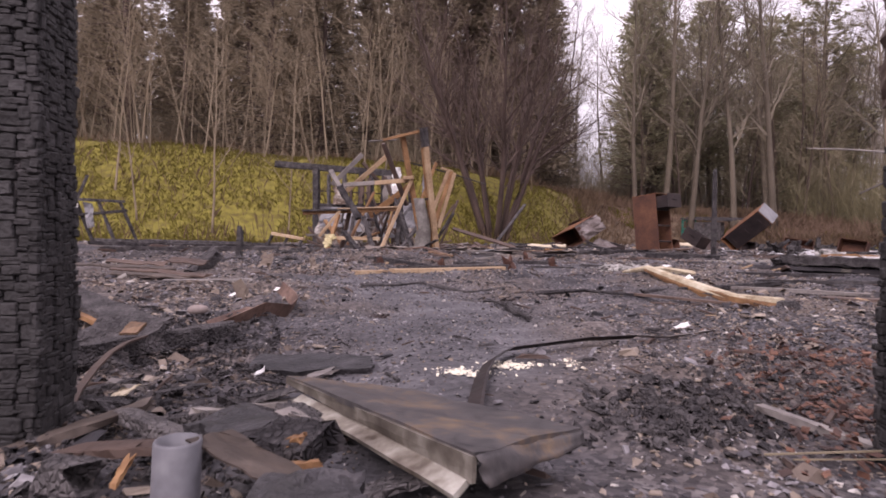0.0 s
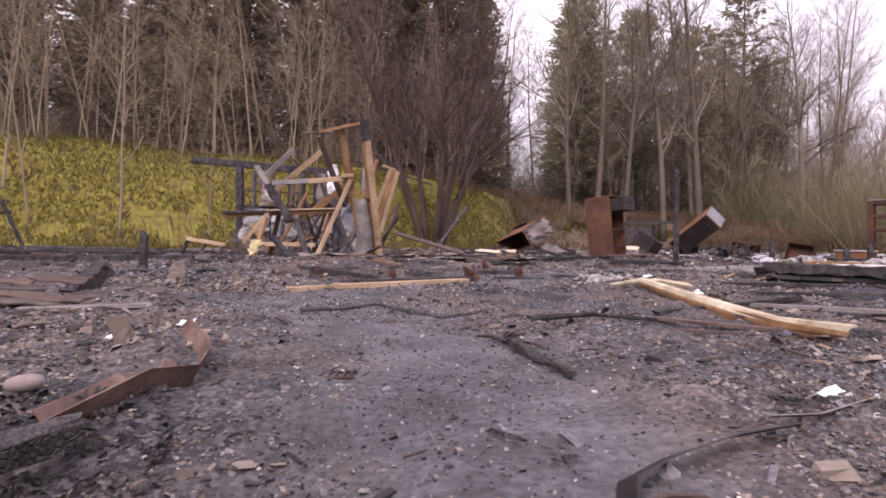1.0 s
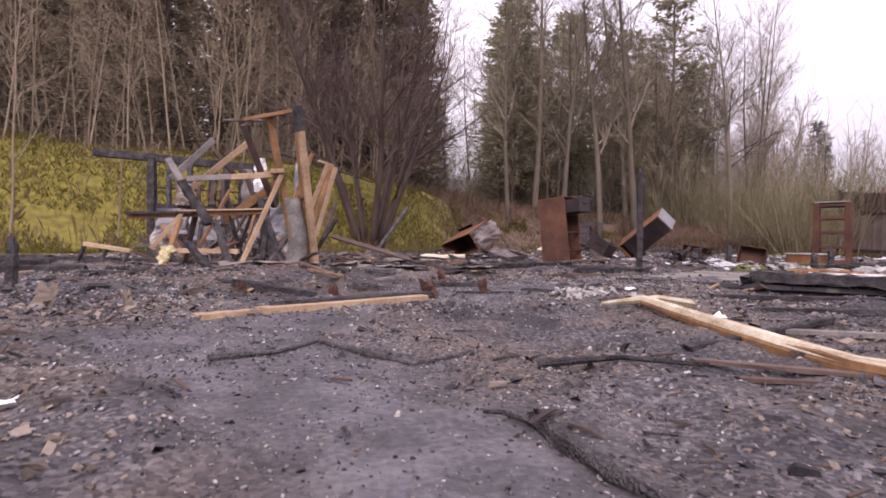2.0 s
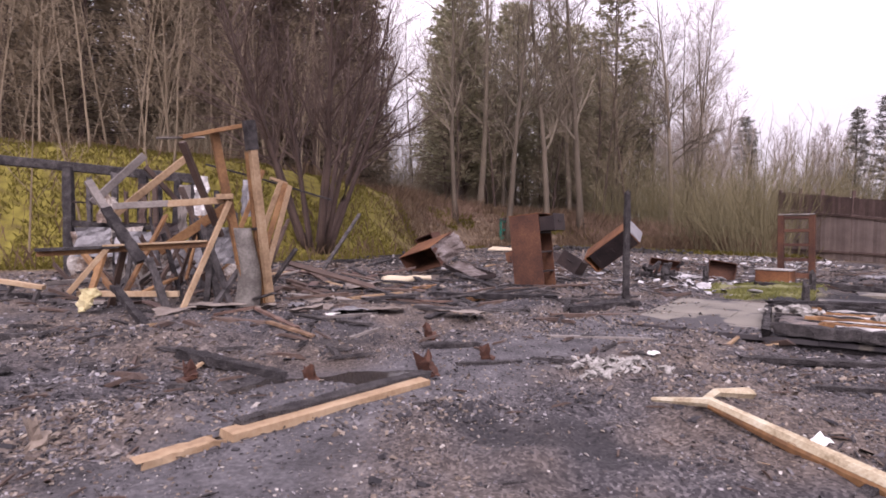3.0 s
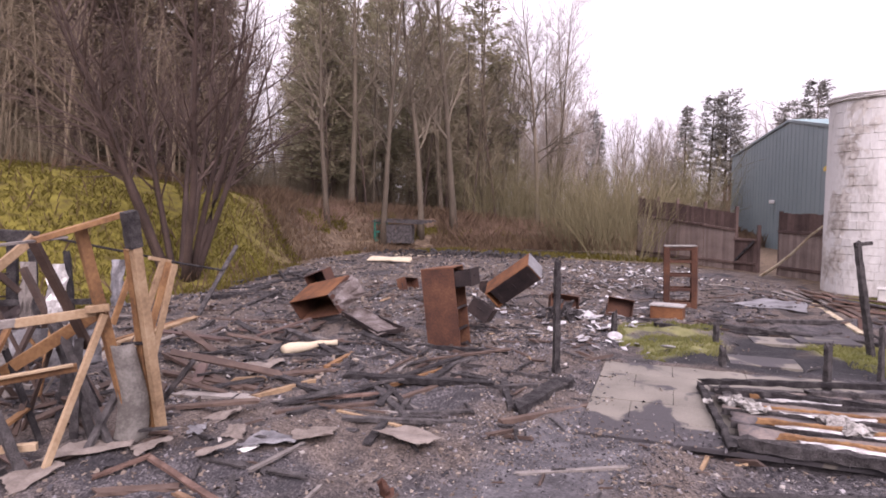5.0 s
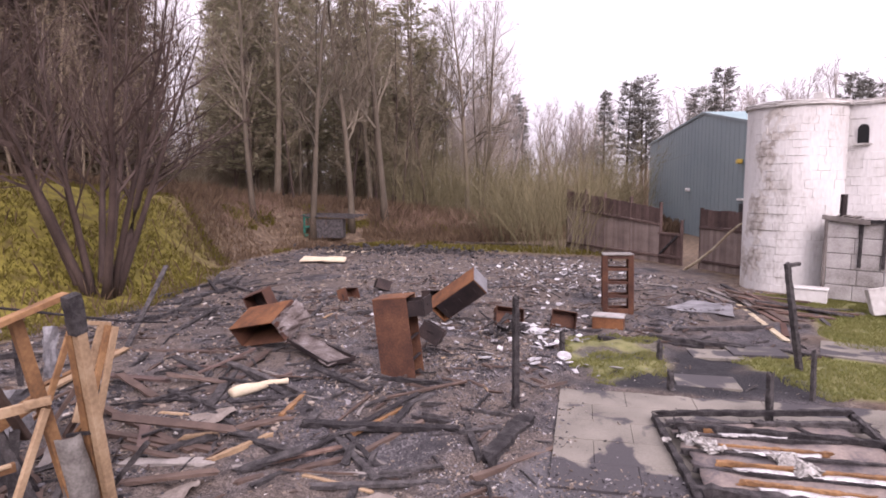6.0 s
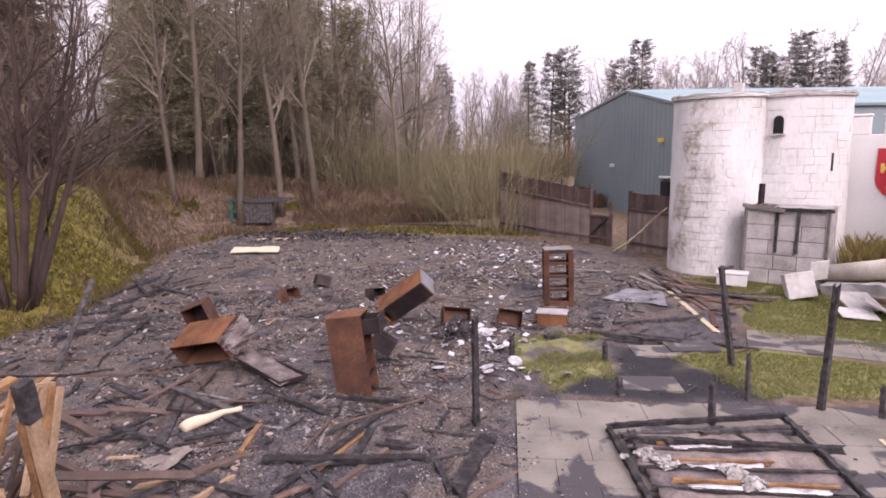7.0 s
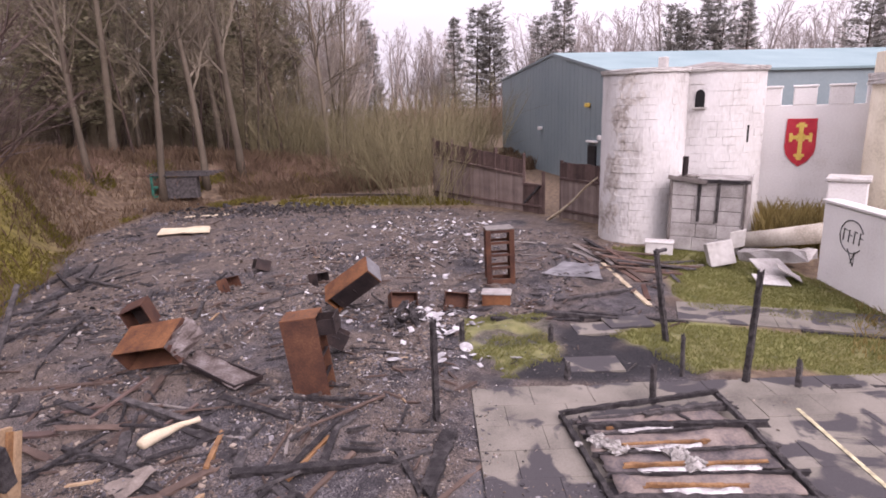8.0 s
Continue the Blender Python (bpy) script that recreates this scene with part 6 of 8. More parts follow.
def wreck():
    t = thing("timber_wreck", "collapsed burnt timber wall frame with pale and charred studs", "ruin")

    def stick(name, a, c, w, h, mt, label="", **kw):
        bb = Build()
        bb.beam(a, c, w, h, **kw)
        return part(name, bb, mt, t, label)
    stick("top_beam", (-4.07, 14.22, 1.96), (-1.15, 14.1, 1.76), 0.13, 0.15, CHAR, jag=0.06)
    stick("post", (-3.01, 13.9, -0.1), (-3.07, 14.13, 1.88), 0.14, 0.12, CHAR, jag=0.1)
    stick("post", (-2.02, 13.9, 0.0), (-1.98, 14.1, 1.80), 0.12, 0.10, CHAR, jag=0.1)
    stick("post", (-1.5, 13.9, 0.0), (-1.45, 14.1, 1.75), 0.12, 0.10, CHAR, jag=0.1)
    stick("post", (-1.72, 13.6, 0.0), (-1.78, 13.8, 1.62), 0.07, 0.07, WOOD_RED, jag=0.1)
    for z in (1.02, 1.32):
        stick("steel_rail", (-3.0, 14.0, z), (-1.5, 14.0, z - 0.04), 0.025, 0.025, RUST_DK, jag=0.0)
    for x in (-2.75, -2.35, -1.85):
        stick("steel_upright", (x, 14.0, 1.0), (x, 14.0, 1.32), 0.022, 0.022, RUST_DK, jag=0.0)
    stick("stud", (-0.17, 10.36, -0.06), (-0.40, 10.04, 1.84), 0.085, 0.075, WOOD, "pale sawn stud", up=(0.5, -1, 0))
    stick("stud", (-0.25, 10.42, -0.06), (-0.45, 10.12, 1.80), 0.04, 0.075, WOOD_OR, up=(0.5, -1, 0))
    stick("stud_top", (-0.40, 10.05, 1.82), (-0.445, 9.99, 2.13), 0.12, 0.09, CHAR, "charred stud top", jag=0.08, up=(0.5, -1, 0))
    stick("stud", (-0.47, 10.30, 0.30), (-0.80, 10.15, 1.99), 0.09, 0.06, WOOD_OR, "orange heated stud", up=(0.5, -1, 0))
    stick("head_plate", (-1.12, 9.96, 1.90), (-0.45, 10.18, 2.11), 0.11, 0.045, WOOD_OR, jag=0.06)
    stick("head_plate", (-1.35, 9.90, 1.87), (-0.9, 10.02, 1.92), 0.09, 0.02, WOOD_GREY, jag=0.1)
    stick("stud", (-0.74, 10.7, 0.85), (-1.13, 10.2, 1.88), 0.08, 0.05, WOOD_RED, "reddish scorched stud")
    stick("rail", (-1.28, 10.26, 1.205), (-0.62, 10.22, 1.265), 0.05, 0.075, WOOD, "pale sawn rail")
    stick("rail", (-1.82, 10.30, 1.165), (-1.27, 10.26, 1.21), 0.05, 0.07, WOOD_GREY)
    stick("rail_end", (-0.78, 10.16, 1.29), (-0.60, 10.14, 1.30), 0.07, 0.06, WOOD)
    stick("rail", (-2.50, 10.2, 0.665), (-0.85, 10.33, 0.765), 0.05, 0.07, WOOD_OR, "scorched rail")
    stick("rail_face", (-1.9, 10.17, 0.745), (-0.88, 10.29, 0.80), 0.055, 0.02, WOOD)
    stick("rail", (-2.5, 10.14, 0.70), (-1.75, 10.2, 0.735), 0.07, 0.035, CHAR)
    stick("brace", (-0.64, 10.14, 1.24), (-1.10, 9.82, 0.10), 0.055, 0.04, WOOD, "pale diagonal brace", up=(0.5, -1, 0))
    stick("brace", (-0.66, 10.55, 1.20), (-1.42, 10.9, 0.66), 0.11, 0.05, WOOD_OR, up=(0.5, -1, 0.4))
    stick("diagonal", (-2.10, 10.55, 1.44), (-1.88, 10.36, 1.10), 0.085, 0.05, WOOD_GREY, up=(0.5, -1, 0))
    stick("diagonal", (-1.90, 10.38, 1.14), (-1.52, 10.08, 0.58), 0.11, 0.06, CHAR, up=(0.5, -1, 0), jag=0.25, n=10)
    stick("diagonal", (-1.44, 10.02, 0.62), (-1.22, 9.86, -0.02), 0.07, 0.06, CHAR, up=(0.5, -1, 0), jag=0.25, n=10)
    stick("diagonal", (-1.15, 11.5, 1.86), (-1.98, 11.3, 1.08), 0.085, 0.05, WOOD, "pale crossed diagonal", up=(0.5, -1, 0))
    stick("diagonal", (-1.62, 11.2, 1.82), (-2.15, 11.0, 1.22), 0.085, 0.05, WOOD_GREY, up=(0.5, -1, 0))
    stick("diagonal", (-1.66, 11.6, 1.72), (-1.30, 11.7, 1.30), 0.06, 0.05, WOOD_RED, up=(0.5, -1, 0))
    stick("diagonal", (-1.02, 11.0, 1.05), (-0.72, 10.4, 0.0), 0.07, 0.06, CHAR)
    stick("diagonal", (-0.42, 10.6, 0.62), (-0.85, 10.1, 0.0), 0.06, 0.05, CHAR)
    stick("diagonal", (-0.95, 10.7, 1.0), (-0.62, 10.2, 0.05), 0.06, 0.05, CHAR)
    stick("diagonal", (-1.28, 12.2, 1.5), (-0.8, 12.0, 0.3), 0.09, 0.06, WOOD_RED)
    stick("diagonal", (-2.2, 10.1, 0.26), (-1.86, 10.2, 0.72), 0.06, 0.05, WOOD)
    stick("rail", (-2.14, 10.22, 0.24), (-1.15, 9.98, 0.24), 0.06, 0.06, WOOD, "pale low rail")
    stick("rail", (-0.50, 10.3, 0.93), (-0.28, 10.18, 0.95), 0.03, 0.03, CHAR)
    for dx in (0.0, 0.12, 0.24):
        stick("lath", (-0.30 + dx * 0.6, 11.25, 0.70 - dx), (0.02 + dx * 0.5, 11.5, 1.58 - dx * 0.2), 0.07, 0.03, WOOD if dx != 0.12 else WOOD_OR, "pale upright lath", up=(0.5, -1, 0))
    stick("lath", (-0.5, 11.3, 0.95), (-0.22, 11.4, 1.72), 0.06, 0.03, WOOD_OR, up=(0.5, -1, 0))
    stick("lath", (-0.12, 11.45, 1.62), (0.10, 11.55, 1.56), 0.05, 0.04, WOOD)
    bb = Build()
    bb.tube([(-0.95, 12.0, 1.82), (-0.3, 11.9, 1.66), (0.3, 11.9, 1.5), (0.8, 12.1, 1.38)], 0.014, 5)
    part("wire", bb, CHAR, t)
    rr = random.Random(77)
    for k in range(44):
        x, y = rr.uniform(-2.6, -0.1), rr.uniform(10.3, 13.4)
        z0, z1 = rr.uniform(-0.08, 0.3), rr.uniform(0.2, 0.75 if x < -1.9 else 1.25)
        stick("debris_stick", (x, y, z0), (x + rr.uniform(-0.5, 0.5), y + rr.uniform(-0.5, 0.5), z1), rr.uniform(0.03, 0.08), rr.uniform(0.02, 0.05), rr.choice([CHAR, CHAR, CHAR, WOOD_RED, WOOD_RED, WOOD_OR, WOOD_GREY]), jag=0.15, ragged=0.5)
    # charred studs of the rear wall with scraps of lining between them
    for x, w, top, mt in ((-2.72, 0.07, 1.7, CHAR), (-2.36, 0.09, 1.76, CHAR), (-2.2, 0.05, 1.5, WOOD_RED), (-1.72, 0.10, 1.72, CHAR), (-1.22, 0.09, 1.66, CHAR), (-1.02, 0.05, 1.4, WOOD_GREY), (-0.82, 0.08, 1.55, CHAR), (-0.52, 0.06, 1.2, CHAR)):
        stick("rear_stud", (x + 0.03, 13.75, -0.05), (x - 0.02, 13.95, top), w, 0.06, mt, jag=0.2, n=9, ragged=0.7)
    stick("rear_rail", (-2.95, 13.85, 0.98), (-0.5, 13.85, 0.86), 0.06, 0.08, CHAR, jag=0.2, n=12)
    for k, (x0, x1, z0, z1) in enumerate(((-1.85, -1.3, 0.05, 0.72), (-1.2, -0.7, 0.1, 0.62), (-2.6, -2.25, 1.0, 1.5), (-0.7, -0.3, 0.05, 0.5))):
        bb = Build()
        bb.sheet([(x0, 13.7, z0), (x1, 13.66, z0), (x1 - 0.05, 13.74, z1 * 0.9), (x0 + 0.04, 13.78, z1)], 8, 7, 0.012, 0.05, seed=90 + k)
        part("lining_scrap", bb, SCORCHED_BOARD, t, "torn scrap of scorched lining board")
    # hanging insulation and sheets
    for k, (x, y, z, w, h, mt) in enumerate(((-0.98, 11.3, 1.35, 0.16, 0.5, SILVER), (-0.42, 11.6, 1.35, 0.14, 0.5, STEEL_GR), (-1.25, 12.4, 1.2, 0.12, 0.7, WOOD_GREY), (-1.9, 13.3, 1.3, 0.10, 0.6, WOOD_RED), (-0.72, 11.9, 0.7, 0.3, 0.5, STEEL_GR),
                                             (-2.6, 13.5, 0.7, 0.5, 0.45, STEEL_GR), (-2.0, 13.4, 0.62, 0.6, 0.5, STEEL_GR), (-1.5, 12.9, 0.8, 0.4, 0.4, RUST_DK), (-1.2, 12.6, 0.5, 0.5, 0.5, STEEL_GR))):
        bb = Build()
        bb.sheet([(x - w / 2, y, z - h / 2), (x + w / 2, y - 0.05, z - h / 2), (x + w / 2, y, z + h / 2), (x - w / 2, y + 0.04, z + h / 2)], 5, 7, 0.01, 0.03, seed=k + 40)
        part("hanging_sheet", bb, mt, t)
    bb = Build()
    rings = []
    for k in range(9):
        s = k / 8
        z = -0.05 + 1.0 * s
        w = 0.30 - 0.10 * s
        rings.append([Vector((-0.47 + dx * w + 0.05 * math.sin(s * 4), 10.32 - 0.07 * math.cos(dx * 3.0) - 0.1 * s + e, z)) for dx, e in ((-0.5, 0), (-0.2, 0), (0.2, 0), (0.5, 0), (0.5, 0.012), (0.2, 0.012), (-0.2, 0.012), (-0.5, 0.012))])
    bb.ring_tube(rings)
    part("curved_sheet", bb, SCRAP, t, "upright curved grey metal sheet", smooth=True)
    bb = Build()
    bb.sheet([(-3.0, 13.85, 0.1), (-1.9, 13.8, 0.1), (-1.95, 13.8, 0.95), (-2.95, 13.85, 0.85)], 12, 9, 0.05, 0.05, seed=31)
    part("scorched_wall_panel", bb, SCORCHED_BOARD, t, "mottled pale and brown scorched wall panel")


wreck()
rr = random.Random(58)
for k in range(64):
    x, y = rr.uniform(-2.6, 3.6), rr.uniform(9.4, 14.6)
    if x > 1.0 and y < 10.5 or x < -0.4 and y < 9.9:
        continue
    a, ln = rr.gauss(0.2, 0.7) + rr.choice([0, 1.57]), rr.uniform(0.3, 1.2)
    mt = rr.choice([WOOD_RED, WOOD_RED, WOOD_GREY, CHAR, CHAR, CHAR, FENCE])
    lb = {WOOD_RED: "brown scorched board in the debris round the wreck", WOOD_GREY: "grey board in the debris round the wreck", CHAR: "charred board in the debris round the wreck", FENCE: "dark burnt board in the debris round the wreck", WOOD_OR: "orange heated lath in the debris round the wreck"}[mt]
    lying("debris_board", lb, (x, y), (x + ln * math.cos(a), y + ln * math.sin(a)), rr.uniform(0.04, 0.15) if mt is not WOOD_OR else 0.04, rr.uniform(0.02, 0.04), mt, lift=(0.5, 0.5 + rr.uniform(0, 0.16)), category="board", group="debris round the wreck", jag=0.2, n=6)
lying("long_board", "long dark brown board propped beside the wreck", (0.15, 11.9), (1.35, 11.5), 0.11, 0.03, WOOD_RED, lift=(0.95, 0.56), category="board", up=(0.2, -0.6, 1))
# crumpled sheets before the wreck
SHEETS = (((-0.80, 10.12), 0.62, 0.30, -8), ((-0.30, 10.0), 0.34, 0.22, 20), ((0.42, 9.98), 0.30, 0.20, 60), ((0.62, 9.62), 0.46, 0.26, -35), ((1.0, 9.5), 0.40, 0.22, -20), ((0.12, 9.55), 0.34, 0.16, 5),
          ((1.72, 9.0), 0.62, 0.34, -80), ((0.40, 10.5), 0.36, 0.22, 30), ((1.3, 12.15), 0.55, 0.34, 15), ((-1.2, 9.75), 0.42, 0.24, 35), ((0.1, 10.2), 0.22, 0.13, 75))
rr = random.Random(83)
for k, ((x, y), ln, w, turn) in enumerate(SHEETS):
    b, ln, w = Build(), ln * 1.15, w * 1.35
    cs = [(-ln / 2, -w * rr.uniform(0.3, 0.6)), (ln * rr.uniform(0.3, 0.5), -w * rr.uniform(0.2, 0.6)), (ln / 2, w * rr.uniform(0.1, 0.5)), (-ln * rr.uniform(0.2, 0.5), w * rr.uniform(0.3, 0.6))]
    b.sheet([(p, q, 0.06 * rr.random() if n == 1 else 0.0) for n, (p, q) in enumerate(cs)], 14, 10, 0.004, 0.022, seed=70 + k)
    ob = new("torn_sheet", b.mesh("torn_sheet", STEEL_GR if k in (3, 10) else TAUPE))
    ob.matrix_world = pose(x, y, gz(x, y) + 0.038, rr.uniform(-4, 4), rr.uniform(-4, 4), turn)
    tagged(ob, "torn grey-brown sheet lying flat on the rubble", "sheet", "torn sheets")
for a, c, w, mt in (((-0.80, 9.53), (-0.38, 9.61), 0.05, RUST_LIGHT), ((-0.38, 9.61), (-0.05, 8.69), 0.055, RUST_LIGHT), ((-0.29, 8.93), (0.04, 8.27), 0.045, LATH_BROWN), ((0.97, 10.64), (1.25, 10.58), 0.06, WOOD_GREY), ((1.25, 10.58), (2.27, 10.48), 0.09, RUST_LIGHT), ((1.78, 10.65), (3.78, 11.14), 0.07, CHAR),
                    ((2.46, 11.11), (2.24, 9.88), 0.07, CHAR), ((1.56, 10.1), (2.1, 9.65), 0.05, WOOD_GREY), ((2.1, 9.65), (2.7, 9.35), 0.06, CHAR), ((0.27, 8.98), (0.86, 9.4), 0.045, WOOD_GREY), ((0.38, 8.32), (0.69, 8.56), 0.03, WOOD_GREY), ((0.0, 8.43), (0.16, 9.1), 0.05, CHAR)):
    lying("lath", {RUST_LIGHT: "heated red-brown lath lying on the rubble", LATH_BROWN: "singed orange-brown lath lying on the rubble", WOOD_GREY: "ash-grey lath lying on the rubble", CHAR: "charred lath lying on the rubble"}[mt], a, c, w, 0.025, mt, lift=(0.5 + rr.uniform(0, 0.04), 0.5 + rr.uniform(0, 0.04)), category="lath", group="laths before the wreck", jag=0.2, n=7)
b = Build()
b.sheet([(-2.10, 10.15, 0.29), (-1.93, 10.1, 0.31), (-1.96, 10.02, 0.14), (-2.10, 10.02, 0.06)], 9, 9, 0.02, 0.035, seed=9)
ob = new("foam_scrap", b.mesh("foam_scrap", FOAM))
tagged(ob, "torn cream yellow foam hanging on a rail", "foam")
b = Build()
b.beam((-1.72, 9.75, 0.34), (-1.30, 9.15, -0.06), 0.075, 0.06, jag=0.22, n=12, ragged=0.8)
ob = new("charred_beam", b.mesh("charred_beam", CHAR))
tagged(ob, "charred beam end propped before the wreck", "timber", "charred beams")


def trestle():
    t = thing("burnt_trestle", "low burnt trestle with a pale top rail", "trestle")
    for a, c, w, mt in (((-3.43, 11.67, 0.30), (-2.75, 11.45, 0.20), 0.08, WOOD), ((-3.43, 11.7, 0.3), (-3.6, 11.75, -0.1), 0.06, CHAR), ((-3.1, 11.6, 0.24), (-3.25, 11.5, -0.1), 0.06, CHAR), ((-2.8, 11.5, 0.2), (-2.9, 11.4, -0.1), 0.06, CHAR), ((-3.6, 11.6, 0.0), (-2.6, 11.3, 0.02), 0.07, CHAR)):
        bb = Build()
        bb.beam(a, c, w, w * 0.7, jag=0.1)
        part("rail" if mt is WOOD else "leg", bb, mt, t)


trestle()


def burnt_bench():
    t = thing("burnt_bench", "burnt bench frame with scraps of pale cloth", "bench", pose(-7.7, 13.4, gz(-7.7, 13.4), 0, 0, 12))
    for a, c in (((-0.9, 0, 0), (-0.35, 0.1, 1.5)), ((-0.2, 0, 0.0), (-0.75, 0.1, 1.35)), ((-0.6, 0, 0.95), (0.45, 0, 0.92)), ((0.35, 0, 0.92), (0.72, 0, 0.0)), ((-0.1, 0.05, 0.9), (0.25, 0, 0)), ((-0.5, 0, 0.6), (0.5, 0, 0.72)), ((-1.6, 0.1, 1.7), (-0.9, 0, 0.3))):
        bb = Build()
        bb.beam(a, c, 0.07, 0.06, jag=0.12)
        part("bar", bb, CHAR, t)
    for k in range(3):
        bb = Build()
        bb.sheet([(-1.0 + 0.35 * k, -0.04, 0.3), (-0.85 + 0.35 * k, -0.05, 0.35), (-0.8 + 0.3 * k, -0.04, 0.85), (-1.0 + 0.3 * k, -0.04, 0.9)], 3, 5, 0.01, 0.04, seed=k)
        part("cloth_scrap", bb, SILVER if k == 1 else STEEL_GR, t)


burnt_bench()


# ---------------------------------------------------------------- cabinets
def cabinet_parts(t, w, d, h, shell, dark, openings, drawer=None, lid=None, closed=False):
    """A steel carcass, open in front (towards -y), with rails between drawer openings; back panel and rails coloured
    darker to make the inside read dark.
    """
    s = 0.018
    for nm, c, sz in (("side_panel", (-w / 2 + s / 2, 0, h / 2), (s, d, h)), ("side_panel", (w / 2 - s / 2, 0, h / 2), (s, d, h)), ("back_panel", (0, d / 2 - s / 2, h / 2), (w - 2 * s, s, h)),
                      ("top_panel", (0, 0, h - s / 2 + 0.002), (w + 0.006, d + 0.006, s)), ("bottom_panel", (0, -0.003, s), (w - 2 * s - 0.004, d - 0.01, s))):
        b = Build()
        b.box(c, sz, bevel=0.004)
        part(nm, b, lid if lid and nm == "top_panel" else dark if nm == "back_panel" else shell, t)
    # closed: one plate in the dark colour over the whole front
    if closed:
        b = Build()
        b.box((0, -d / 2 - 0.006, h * 0.55), (w - 0.02, 0.012, h * 0.86), bevel=0.004)
        p = part("front_panel", b, dark, t)
        for k in range(openings):
            b = Build()
            b.box((0, -d / 2 - 0.02, h * (k + 0.62) / openings), (0.13, 0.016, 0.022), bevel=0.004)
            part("handle", b, RUST_DK, p, "dark bar handle")
    for k in range(1, openings):
        b = Build()
        b.box((0, -d / 2 + 0.03, h * k / openings), (w - 2 * s - 0.004, 0.05, 0.03), bevel=0.004)
        part("rail", b, dark, t)
    if drawer:
        z0, pull = drawer
        hd = h / openings - 0.05
        for nm, c, sz, mt in (("drawer_front", (0, -d / 2 - pull, z0 + hd / 2), (w - 0.03, 0.02, hd), RUST_DK), ("drawer_side", (-w / 2 + 0.04, -d / 2 - pull / 2 + 0.1, z0 + hd * 0.45), (0.012, pull + 0.2, hd * 0.85), dark),
                              ("drawer_side", (w / 2 - 0.04, -d / 2 - pull / 2 + 0.1, z0 + hd * 0.45), (0.012, pull + 0.2, hd * 0.85), dark), ("drawer_bottom", (0, -d / 2 - pull / 2 + 0.1, z0 + 0.02), (w - 0.1, pull + 0.2, 0.012), dark)):
            b = Build()
            b.box(c, sz, bevel=0.003)
            p = part(nm, b, mt, t)
            if nm == "drawer_front":
                b = Build()
                b.box((c[0], c[1] - 0.018, c[2] + 0.02), (0.13, 0.016, 0.022), bevel=0.004)
                part("handle", b, RUST_DK, p, "dark bar handle")


def axes_pose(o, xa, za):
    """A pose at o with local x along xa and local z along za."""
    z = Vector(za).normalized()
    x = (Vector(xa) - z * Vector(xa).dot(z)).normalized()
    y = z.cross(x)
    m = Matrix.Identity(4)
    for k in range(3):
        m[k][0], m[k][1], m[k][2] = x[k], y[k], z[k]
    m.translation = Vector(o)
    return m


U, V = Vector((0.58, -0.815, 0)), Vector((0.815, 0.58, 0))
# the leaning upright cabinet; its open front looks along U
cab = thing("filing_cabinet", "rust brown steel filing cabinet leaning with its top drawer out", "cabinet", axes_pose((4.37, 12.29, -0.08), V, Vector((0, 0, 1)) - U * 0.115))
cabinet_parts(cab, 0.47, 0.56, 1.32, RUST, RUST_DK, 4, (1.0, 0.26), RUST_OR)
# tipped cabinet resting on debris
tip = thing("filing_cabinet", "rusty filing cabinet tipped over with a pale end", "cabinet", axes_pose((7.15, 14.79, 0.28), Vector((0.62, -0.10, -0.78)), Vector((0.38, -0.72, 0.58))))
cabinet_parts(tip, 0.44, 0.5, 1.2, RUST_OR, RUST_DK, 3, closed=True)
b = Build()
b.box((0, 0, 1.212), (0.43, 0.5, 0.014), bevel=0.004)
part("end_plate", b, STEEL_GR, tip, "pale scorched end plate")
# crumpled cabinet lying on its back
low = thing("filing_cabinet", "orange rusted filing cabinet lying crumpled on its side", "cabinet", axes_pose((3.23, 15.85, 0.29), Vector((0.523, -0.035, -0.834)), Vector((0.29, -0.92, 0.22))))
cabinet_parts(low, 0.45, 0.65, 1.22, RUST, RUST, 1)
for p in low.children:
    if p.name.startswith("side_panel") and p.data.vertices[0].co.x < 0:
        p.data.materials[0] = RUST_OR
b = Build()
b.sheet([(-0.23, -0.32, 1.23), (0.24, -0.34, 1.24), (0.20, 0.30, 1.42), (-0.20, 0.33, 1.30)], 8, 8, 0.01, 0.07, seed=4)
part("bent_flap", b, STEEL_DULL, low, "bent grey-brown steel flap")
small = thing("metal_box", "small rusty open metal box lying on its corner", "box", axes_pose((3.95, 16.55, 0.34), Vector((0.6, -0.6, 0.5)), Vector((-0.3, 0.2, 0.9))))
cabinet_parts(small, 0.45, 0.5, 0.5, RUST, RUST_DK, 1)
drawers = [((6.95, 18.2, 0.12), 25, 70, "open rusted drawer lying on the ash", RUST, 0.62), ((8.65, 19.15, 0.14), 70, 20, "small rusted drawer standing on end", RUST_DK, 0.32), ((8.1, 13.55, 0.14), -35, 60, "rusted drawer tipped on its side", RUST, 0.6),
           ((8.70, 12.55, 0.16), -50, 75, "rusted drawer with an orange end", RUST, 0.5), ((8.45, 16.6, 0.1), 10, 80, "half buried rusted drawer", RUST_DK, 0.5), ((5.5, 12.95, 0.35), 40, 30, "dark steel drawer leaning on the cabinet", RUST_DK, 0.45)]
